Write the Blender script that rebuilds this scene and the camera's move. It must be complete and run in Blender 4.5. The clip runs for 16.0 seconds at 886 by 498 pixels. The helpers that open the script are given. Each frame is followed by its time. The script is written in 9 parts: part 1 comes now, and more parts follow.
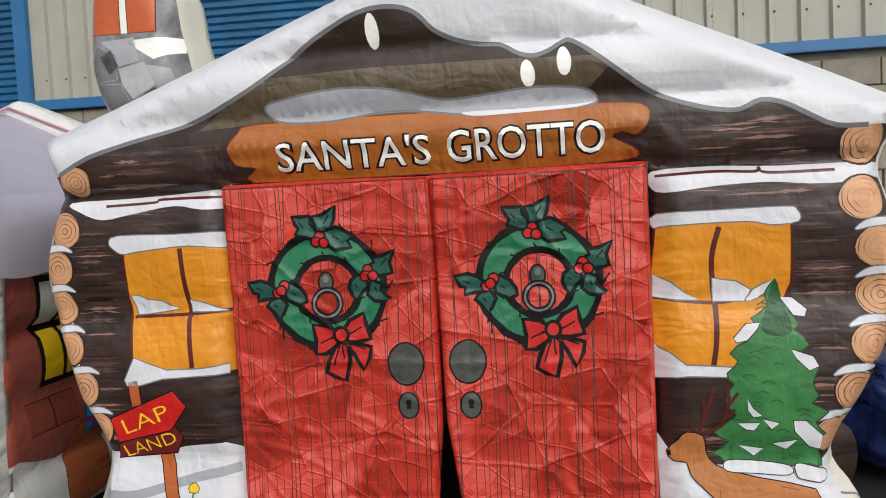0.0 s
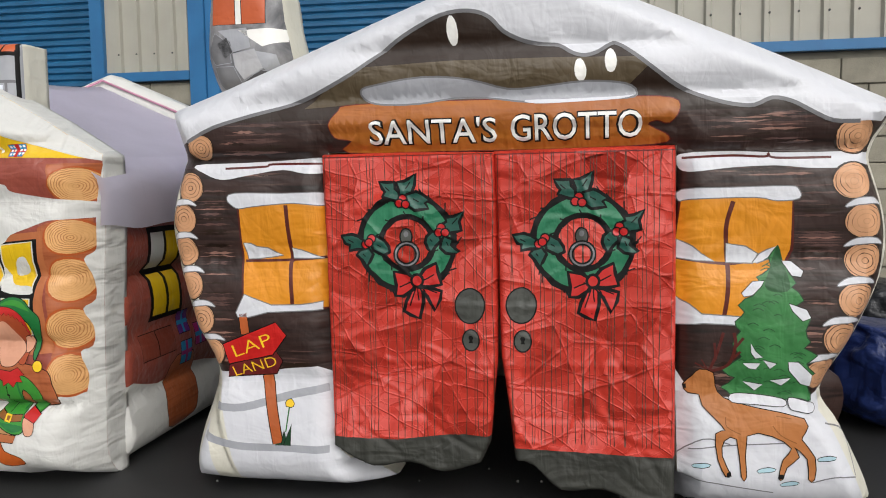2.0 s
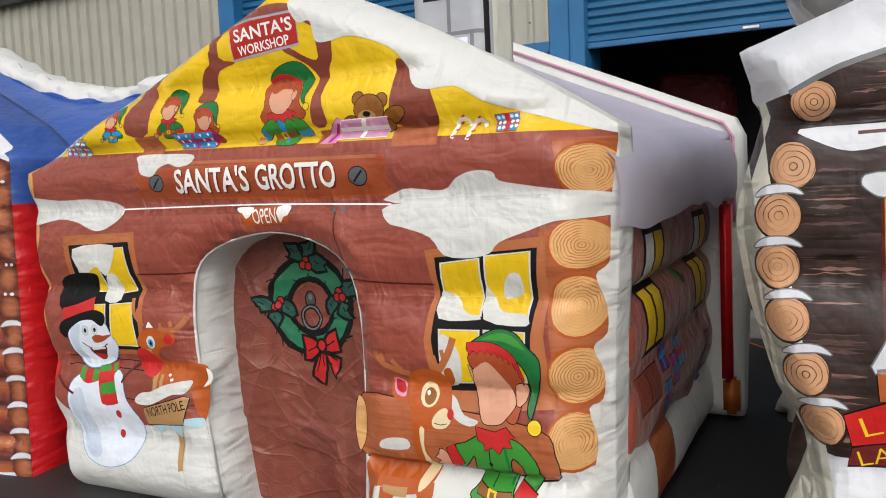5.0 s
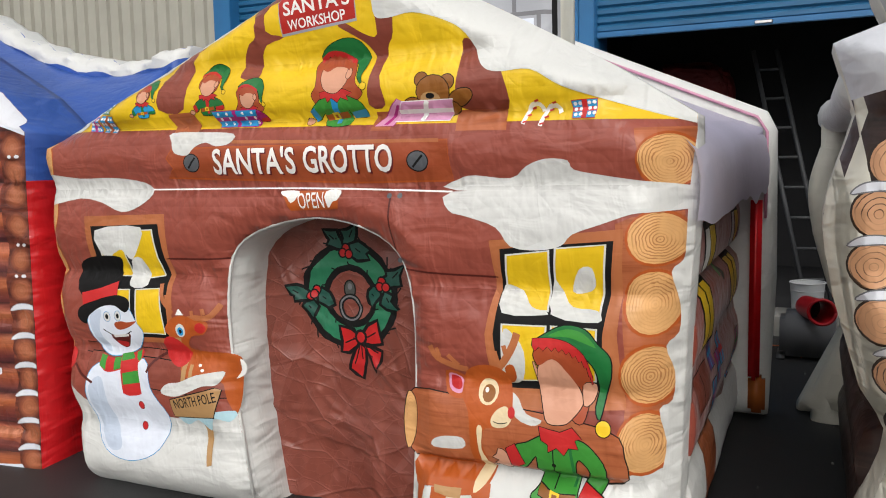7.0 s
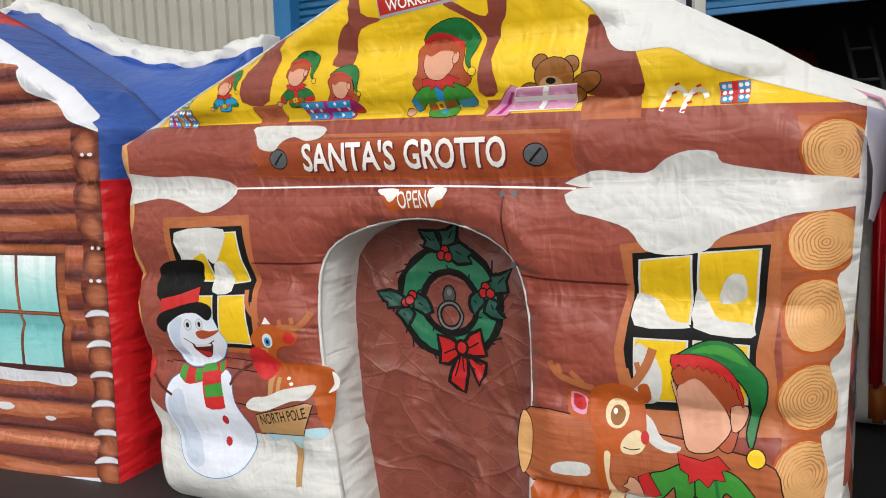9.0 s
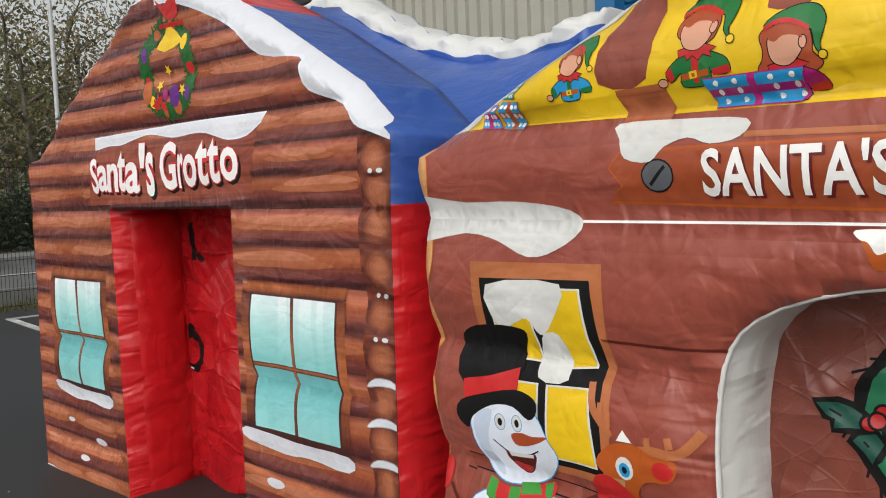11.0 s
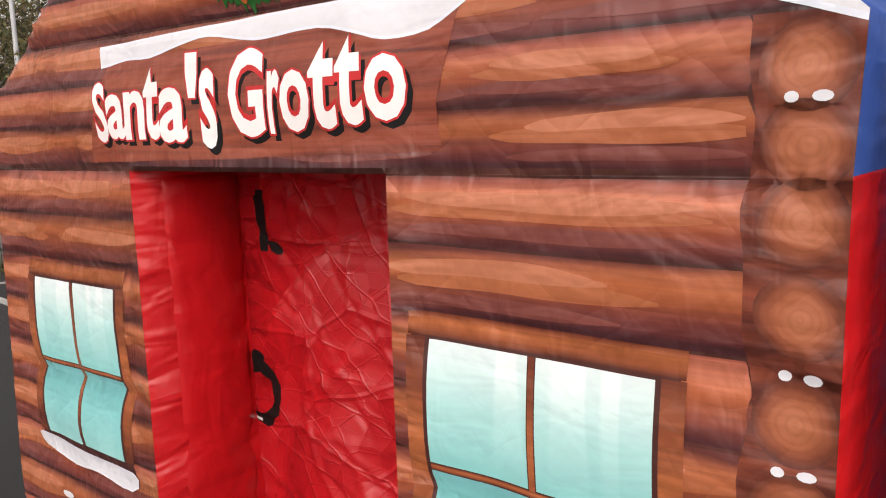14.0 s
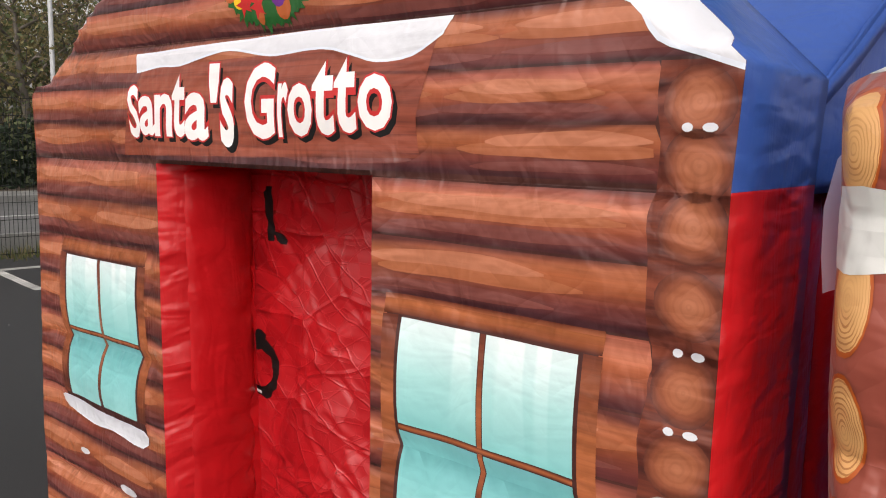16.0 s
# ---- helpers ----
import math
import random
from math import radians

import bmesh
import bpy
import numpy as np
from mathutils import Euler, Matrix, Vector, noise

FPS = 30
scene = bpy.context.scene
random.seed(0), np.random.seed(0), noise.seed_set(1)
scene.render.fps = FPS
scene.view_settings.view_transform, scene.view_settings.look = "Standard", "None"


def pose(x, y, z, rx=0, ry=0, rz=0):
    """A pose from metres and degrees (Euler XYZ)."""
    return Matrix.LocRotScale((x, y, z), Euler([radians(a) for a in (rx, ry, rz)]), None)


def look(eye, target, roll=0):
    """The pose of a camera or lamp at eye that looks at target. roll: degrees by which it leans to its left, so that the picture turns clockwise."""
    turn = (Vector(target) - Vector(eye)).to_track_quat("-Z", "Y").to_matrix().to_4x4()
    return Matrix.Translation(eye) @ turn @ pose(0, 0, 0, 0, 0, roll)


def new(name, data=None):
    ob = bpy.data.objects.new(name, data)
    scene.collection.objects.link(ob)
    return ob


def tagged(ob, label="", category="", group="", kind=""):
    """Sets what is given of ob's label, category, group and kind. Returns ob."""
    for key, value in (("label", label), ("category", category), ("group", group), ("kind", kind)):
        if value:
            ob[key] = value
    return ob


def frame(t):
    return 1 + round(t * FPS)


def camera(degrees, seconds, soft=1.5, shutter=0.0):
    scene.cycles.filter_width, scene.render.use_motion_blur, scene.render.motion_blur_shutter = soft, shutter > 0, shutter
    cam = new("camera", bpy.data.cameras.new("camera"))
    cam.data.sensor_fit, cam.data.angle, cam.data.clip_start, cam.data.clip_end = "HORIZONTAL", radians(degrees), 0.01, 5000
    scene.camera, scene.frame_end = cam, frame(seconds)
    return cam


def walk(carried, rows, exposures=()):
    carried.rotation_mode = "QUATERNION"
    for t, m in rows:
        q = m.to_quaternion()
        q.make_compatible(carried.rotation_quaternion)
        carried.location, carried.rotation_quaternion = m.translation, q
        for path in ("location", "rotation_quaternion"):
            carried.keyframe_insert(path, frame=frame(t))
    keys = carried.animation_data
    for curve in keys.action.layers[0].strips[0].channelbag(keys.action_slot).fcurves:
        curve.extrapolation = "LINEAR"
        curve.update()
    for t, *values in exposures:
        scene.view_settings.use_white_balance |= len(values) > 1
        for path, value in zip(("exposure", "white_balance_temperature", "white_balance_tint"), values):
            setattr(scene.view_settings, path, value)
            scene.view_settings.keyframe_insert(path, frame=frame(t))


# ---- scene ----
cam = camera(56.5, 16.0, soft=1.0)
PATH = [
    (0, (0.39, -2.928, 1.506), (0.11, -0.951, 1.384), -2.8),
    (0.5, (0.434, -3.124, 1.482), (0.178, -1.144, 1.358), -2.3),
    (1, (0.373, -3.35, 1.47), (0.168, -1.365, 1.347), -2.0),
    (1.5, (0.377, -3.52, 1.456), (0.149, -1.538, 1.316), -0.9),
    (2, (0.302, -3.58, 1.47), (-0.025, -1.614, 1.304), -0.9),
    (2.5, (0.039, -3.522, 1.453), (-0.455, -1.591, 1.283), -2.5),
    (3, (-0.19, -3.37, 1.428), (-0.892, -1.505, 1.259), -3.0),
    (3.5, (-0.483, -3.213, 1.443), (-1.35, -1.418, 1.279), -2.4),
    (4, (-0.788, -3.065, 1.467), (-1.675, -1.28, 1.297), -2.3),
    (4.5, (-1.041, -2.833, 1.451), (-1.925, -1.047, 1.284), -2.6),
    (5, (-1.279, -2.627, 1.463), (-2.171, -0.845, 1.294), -2.7),
    (7.5, (-1.646, -2.664, 1.474), (-2.444, -0.843, 1.26), -1.2),
    (8, (-1.634, -2.762, 1.479), (-2.431, -0.942, 1.248), -1.8),
    (8.5, (-1.779, -2.69, 1.467), (-2.586, -0.874, 1.243), -2.4),
    (9, (-1.976, -2.47, 1.493), (-2.888, -0.705, 1.269), -1.9),
    (9.5, (-2.234, -2.207, 1.499), (-3.249, -0.496, 1.295), -2.4),
    (10, (-2.449, -1.956, 1.5), (-3.658, -0.372, 1.328), -3.0),
    (12.5, (-3.581, -1.331, 1.496), (-5.164, -0.124, 1.298), -0.5),
    (13, (-3.881, -1.195, 1.481), (-5.453, 0.022, 1.262), -0.6),
    (13.5, (-4.194, -1.127, 1.498), (-5.733, 0.124, 1.24), -0.8),
    (14, (-4.446, -1.188, 1.521), (-5.861, 0.196, 1.23), -1.8),
    (14.5, (-4.457, -1.293, 1.528), (-5.81, 0.147, 1.218), -1.0),
    (15, (-4.399, -1.402, 1.548), (-5.747, 0.044, 1.244), -0.1),
    (15.5, (-4.359, -1.393, 1.545), (-5.729, 0.038, 1.273), 0.7),
    (16, (-4.172, -1.318, 1.52), (-5.618, 0.038, 1.257), 1.0),
]
walk(cam, [(t, look(eye, target, roll)) for t, eye, target, roll in PATH], [(0, 0.02, 6500, 10), (3, 0.06, 6500, 10), (5, 0.10, 6500, 10), (9, 0.12, 6500, 10), (10, 0.05, 6500, 10), (12.5, 0.0, 6400, 7), (13.2, 0.16, 6600, 10), (14, 0.28, 7000, 17), (15, 0.22, 7000, 17), (16, 0.24, 6800, 14)])

# ---- world, sun ----
world = bpy.data.worlds.new("overcast_sky")
scene.world = world
world.use_nodes = True
wn = world.node_tree.nodes
wl = world.node_tree.links
sky = wn.new("ShaderNodeTexSky")
sky.sky_type = "NISHITA"
sky.sun_disc = False
sky.sun_elevation = radians(38)
sky.sun_rotation = radians(150)
sky.air_density, sky.dust_density = 1.5, 4.0
soften = wn.new("ShaderNodeHueSaturation")
soften.inputs["Saturation"].default_value = 0.18
wl.new(sky.outputs[0], soften.inputs["Color"])
wl.new(soften.outputs[0], wn["Background"].inputs["Color"])
wn["Background"].inputs["Strength"].default_value = 0.145

sun_data = bpy.data.lights.new("sun", "SUN")
sun_data.energy = 0.8
sun_data.angle = radians(60)
sun_data.color = (1.0, 0.97, 0.93)
sun = new("sun", sun_data)
sun.matrix_world = look((0.6, -6.5, 6.0), (0, 0, 0))


# ---- materials ----
MATS = {}


def node(nt, kind, **inputs):
    n = nt.nodes.new(kind)
    for key, value in inputs.items():
        n.inputs[key.replace("_", " ")].default_value = value
    return n


def shader(name, rough=0.5, metal=0.0, spec=0.5):
    m = bpy.data.materials.new(name)
    m.use_nodes = True
    nt = m.node_tree
    b = nt.nodes["Principled BSDF"]
    b.inputs["Roughness"].default_value = rough
    b.inputs["Metallic"].default_value = metal
    b.inputs["Specular IOR Level"].default_value = spec
    return m, nt, b


def ramp(nt, fac, stops):
    r = nt.nodes.new("ShaderNodeValToRGB")
    el = r.color_ramp.elements
    while len(el) < len(stops):
        el.new(0.5)
    for e, (p, c) in zip(el, stops):
        e.position, e.color = p, (*c, 1)
    nt.links.new(fac, r.inputs[0])
    return r.outputs[0]


def obj_coords(nt, scale=(1, 1, 1)):
    tc = nt.nodes.new("ShaderNodeTexCoord")
    mp = nt.nodes.new("ShaderNodeMapping")
    mp.inputs["Scale"].default_value = scale
    nt.links.new(tc.outputs["Object"], mp.inputs[0])
    return mp.outputs[0]


def noise_tex(nt, vec, scale, detail=4.0, rough=0.5, distort=0.0):
    n = node(nt, "ShaderNodeTexNoise", Scale=scale, Detail=detail, Roughness=rough, Distortion=distort)
    nt.links.new(vec, n.inputs["Vector"])
    return n.outputs["Fac"]


def bump(nt, bsdf, height, strength, distance, prior=None):
    b = nt.nodes.new("ShaderNodeBump")
    b.inputs["Strength"].default_value = strength
    b.inputs["Distance"].default_value = distance
    nt.links.new(height, b.inputs["Height"])
    if prior is not None:
        nt.links.new(prior, b.inputs["Normal"])
    nt.links.new(b.outputs[0], bsdf.inputs["Normal"])
    return b.outputs[0]


def mix(nt, fac, a, b, blend="MIX"):
    m = nt.nodes.new("ShaderNodeMix")
    m.data_type, m.blend_type = "RGBA", blend
    for sock, val in ((m.inputs[0], fac), (m.inputs[6], a), (m.inputs[7], b)):
        if isinstance(val, (float, int)):
            sock.default_value = val
        elif isinstance(val, tuple):
            sock.default_value = (*val, 1)
        else:
            nt.links.new(val, sock)
    return m.outputs[2]


def ridges(nt, scale, angle, stretch):
    """Sharp crease lines running one way across a sheet."""
    tc = nt.nodes.new("ShaderNodeTexCoord")
    mp = nt.nodes.new("ShaderNodeMapping")
    mp.inputs["Rotation"].default_value = (0, radians(angle), 0)
    nt.links.new(tc.outputs["Object"], mp.inputs[0])
    sq = nt.nodes.new("ShaderNodeMapping")
    sq.inputs["Scale"].default_value = (1.0, 1.0, stretch)
    nt.links.new(mp.outputs[0], sq.inputs[0])
    n = noise_tex(nt, sq.outputs[0], scale, 1.5, 0.4, 0.3)
    half = nt.nodes.new("ShaderNodeMath")
    half.operation = "SUBTRACT"
    half.inputs[1].default_value = 0.5
    nt.links.new(n, half.inputs[0])
    fold = nt.nodes.new("ShaderNodeMath")
    fold.operation = "ABSOLUTE"
    nt.links.new(half.outputs[0], fold.inputs[0])
    return fold.outputs[0]


def crumple(nt, bsdf, amount=1.0):
    """Fine creases and folds of a taut coated fabric."""
    p = obj_coords(nt)
    ps = obj_coords(nt, (1.0, 1.0, 2.2))
    folds = noise_tex(nt, ps, 4.0, 2.5, 0.5, 0.8)
    n1 = bump(nt, bsdf, folds, 0.28 * amount, 0.05)
    n2 = bump(nt, bsdf, ridges(nt, 5.0, 35, 2.2), 0.30 * amount, 0.03, n1)
    n2 = bump(nt, bsdf, ridges(nt, 7.0, -50, 2.6), 0.22 * amount, 0.02, n2)
    pucker = noise_tex(nt, obj_coords(nt, (1.0, 1.0, 0.28)), 13.0, 2.0, 0.5, 1.2)
    n2 = bump(nt, bsdf, pucker, 0.26 * amount, 0.022, n2)
    uv = nt.nodes.new("ShaderNodeUVMap")
    uv.uv_map = "Pucker"
    amounts = nt.nodes.new("ShaderNodeSeparateXYZ")
    nt.links.new(uv.outputs[0], amounts.inputs[0])
    for axis, scale in (("X", (17.0, 4.0, 2.6)), ("Y", (4.0, 4.0, 16.0))):
        g = nt.nodes.new("ShaderNodeMath")
        g.operation = "MULTIPLY"
        nt.links.new(noise_tex(nt, obj_coords(nt, scale), 1.0, 1.0, 0.5, 0.7), g.inputs[0])
        nt.links.new(amounts.outputs[axis], g.inputs[1])
        n2 = bump(nt, bsdf, g.outputs[0], min(1.0, 0.44 * amount), 0.045, n2)
    fine = noise_tex(nt, p, 55.0, 3.0)
    bump(nt, bsdf, fine, 0.06, 0.005, n2)


def fabric(name, col, amount=1.0, rough=0.42, vary=0.10):
    """Coated inflatable fabric of one printed colour."""
    if name in MATS:
        return MATS[name]
    m, nt, b = shader(name, rough - 0.05, 0, 0.45)
    tone = noise_tex(nt, obj_coords(nt), 3.0, 5.0)
    lo = tuple(c * (1 - vary) for c in col)
    hi = tuple(min(1, c * (1 + vary)) for c in col)
    nt.links.new(ramp(nt, tone, [(0.3, lo), (0.7, hi)]), b.inputs["Base Color"])
    crumple(nt, b, amount)
    MATS[name] = m
    return m


def streaked(name, stops, scale=(2.0, 2.0, 26.0), amount=0.6, rough=0.42):
    """Printed wood: streaks along the log, on coated fabric."""
    if name in MATS:
        return MATS[name]
    m, nt, b = shader(name, rough - 0.05, 0, 0.45)
    s = noise_tex(nt, obj_coords(nt, scale), 1.6, 5.0, 0.55, 0.8)
    nt.links.new(ramp(nt, s, stops), b.inputs["Base Color"])
    crumple(nt, b, amount)
    MATS[name] = m
    return m


WHITE = fabric("white_fabric", (0.61, 0.61, 0.585), 1.0, 0.5, 0.04)
SNOW = fabric("snow_print", (0.63, 0.64, 0.68), 0.6, 0.45, 0.05)
CREAM = fabric("cream_fabric", (0.67, 0.65, 0.56), 0.9, 0.5, 0.05)
RED = fabric("red_fabric", (0.54, 0.010, 0.014), 0.8, 0.35)
BLUE = fabric("blue_fabric", (0.03, 0.085, 0.33), 0.7, 0.4)
LILAC = fabric("lilac_fabric", (0.70, 0.67, 0.78), 0.6, 0.5, 0.04)


def sheer(m, share):
    """Thin pale skin: part of the daylight passes through it."""
    nt = m.node_tree
    b = nt.nodes["Principled BSDF"]
    glow = nt.nodes.new("ShaderNodeBsdfTranslucent")
    for colour in b.inputs["Base Color"].links:
        nt.links.new(colour.from_socket, glow.inputs["Color"])
    both = nt.nodes.new("ShaderNodeMixShader")
    both.inputs[0].default_value = share
    nt.links.new(b.outputs[0], both.inputs[1])
    nt.links.new(glow.outputs[0], both.inputs[2])
    nt.links.new(both.outputs[0], nt.nodes["Material Output"].inputs["Surface"])


sheer(LILAC, 0.5)
BLACK = fabric("black_print", (0.007, 0.0065, 0.0065), 0.5, 0.6)
BLACK.node_tree.nodes["Principled BSDF"].inputs["Specular IOR Level"].default_value = 0.2
DARKLOG = streaked("dark_log_print", [(0.30, (0.008, 0.005, 0.004)), (0.5, (0.034, 0.017, 0.014)), (0.62, (0.040, 0.021, 0.017)), (0.74, (0.10, 0.06, 0.048))], (1.1, 1.1, 22.0))
REDBROWN = streaked("red_brown_print", [(0.3, (0.245, 0.052, 0.034)), (0.7, (0.300, 0.069, 0.044))], (0.8, 0.8, 9.0), 1.25)
for m in (REDBROWN, WHITE):
    m.node_tree.nodes["Principled BSDF"].inputs["Sheen Weight"].default_value = 0.12
    m.node_tree.nodes["Principled BSDF"].inputs["Sheen Roughness"].default_value = 0.4


# ---- geometry helpers ----
def bm_object(name, bm, mats, parent=None, label="", smooth=True):
    me = bpy.data.meshes.new(name)
    for f in bm.faces:
        f.smooth = smooth
    bm.to_mesh(me)
    bm.free()
    for m in mats if isinstance(mats, (list, tuple)) else [mats]:
        me.materials.append(m)
    ob = new(name, me)
    if parent is not None:
        ob.parent = parent
    if label:
        ob["label"] = label
    return ob


def part(name, bm, material, parent, label="", smooth=True):
    return bm_object(name, bm, material, parent, label, smooth)


def thing(name, m, label, category, group="", kind=""):
    ob = new(name)
    ob.empty_display_size = 0.2
    ob.matrix_world = m
    return tagged(ob, label, category, group, kind)


def box(bm, x0, x1, y0, y1, z0, z1, bevel=0.0, mat=0):
    r = bmesh.ops.create_cube(bm, size=1.0)
    vs = r["verts"]
    for v in vs:
        v.co = Vector(((x0 + x1) / 2 + v.co.x * (x1 - x0), (y0 + y1) / 2 + v.co.y * (y1 - y0), (z0 + z1) / 2 + v.co.z * (z1 - z0)))
    fs = list({f for v in vs for f in v.link_faces})
    for f in fs:
        f.material_index = mat
    if bevel:
        es = list({e for v in vs for e in v.link_edges})
        bmesh.ops.bevel(bm, geom=es, offset=bevel, segments=2, affect="EDGES", material=-1)
    return bm


def tube(bm, pts, radius, sides=8, mat=0, cap=True):
    """A round bar along a line of points; radius may be a list."""
    pts = [Vector(p) for p in pts]
    rad = radius if isinstance(radius, (list, tuple)) else [radius] * len(pts)
    rings = []
    for i, p in enumerate(pts):
        d = (pts[min(i + 1, len(pts) - 1)] - pts[max(i - 1, 0)]).normalized()
        a = d.orthogonal().normalized()
        if i and rings:
            a = (prev - d * prev.dot(d)).normalized()
        prev = a
        b = d.cross(a)
        rings.append([bm.verts.new(p + (a * math.cos(k * math.tau / sides) + b * math.sin(k * math.tau / sides)) * rad[i]) for k in range(sides)])
    for r0, r1 in zip(rings, rings[1:]):
        for k in range(sides):
            f = bm.faces.new((r0[k], r0[(k + 1) % sides], r1[(k + 1) % sides], r1[k]))
            f.material_index = mat
    if cap:
        bm.faces.new(list(reversed(rings[0]))).material_index = mat
        bm.faces.new(rings[-1]).material_index = mat
    return bm


def curve2(pts, n=6, closed=True):
    """Smooth closed outline through a few control points."""
    out = []
    k = len(pts)
    for i in range(k if closed else k - 1):
        if closed:
            p0, p1, p2, p3 = (pts[(i + j) % k] for j in (-1, 0, 1, 2))
        else:
            p0, p1, p2, p3 = pts[max(i - 1, 0)], pts[i], pts[i + 1], pts[min(i + 2, k - 1)]
        for s in range(n):
            t = s / n
            out.append(tuple(0.5 * (2 * b + (c - a) * t + (2 * a - 5 * b + 4 * c - d) * t * t + (3 * b - a - 3 * c + d) * t ** 3) for a, b, c, d in zip(p0, p1, p2, p3)))
    if not closed:
        out.append(tuple(pts[-1]))
    return out


def curve3(pts, n=6):
    pts = [Vector(p) for p in pts]
    out = []
    for i in range(len(pts) - 1):
        a, b, c, d = pts[max(i - 1, 0)], pts[i], pts[i + 1], pts[min(i + 2, len(pts) - 1)]
        for k in range(n):
            t = k / n
            out.append(0.5 * (2 * b + (c - a) * t + (2 * a - 5 * b + 4 * c - d) * t * t + (3 * b - a - 3 * c + d) * t ** 3))
    return out + [pts[-1]]


def oval(cu, cv, ru, rv, n=24, turn=0.0, wob=0.0, seed=1):
    rnd = random.Random(seed)
    ph = [rnd.uniform(0, math.tau) for _ in range(3)]
    out = []
    for i in range(n):
        a = math.tau * i / n
        w = 1 + wob * (math.sin(2 * a + ph[0]) + 0.7 * math.sin(3 * a + ph[1]) + 0.5 * math.sin(5 * a + ph[2]))
        x, y = ru * w * math.cos(a), rv * w * math.sin(a)
        c, s = math.cos(turn), math.sin(turn)
        out.append((cu + x * c - y * s, cv + x * s + y * c))
    return out


def rect(u0, v0, u1, v1):
    return [(u0, v0), (u1, v0), (u1, v1), (u0, v1)]


def inside(poly, u, v):
    hit = False
    for (a, b), (c, d) in zip(poly, poly[1:] + poly[:1]):
        if (b > v) != (d > v) and u < (c - a) * (v - b) / (d - b) + a:
            hit = not hit
    return hit


def edge_distance(poly, u, v):
    best = 9.0
    for (a, b), (c, d) in zip(poly, poly[1:] + poly[:1]):
        lx, ly = c - a, d - b
        t = max(0.0, min(1.0, ((u - a) * lx + (v - b) * ly) / (lx * lx + ly * ly + 1e-12)))
        best = min(best, math.hypot(u - a - t * lx, v - b - t * ly))
    return best


def ribs(v, seams, height, power=0.5):
    """Bulge of air tubes between seams at the given coordinates."""
    for a, b in zip(seams, seams[1:]):
        if a <= v <= b:
            t = 2 * (v - a) / (b - a) - 1
            return height * max(0.0, 1 - t * t) ** power
    return 0.0


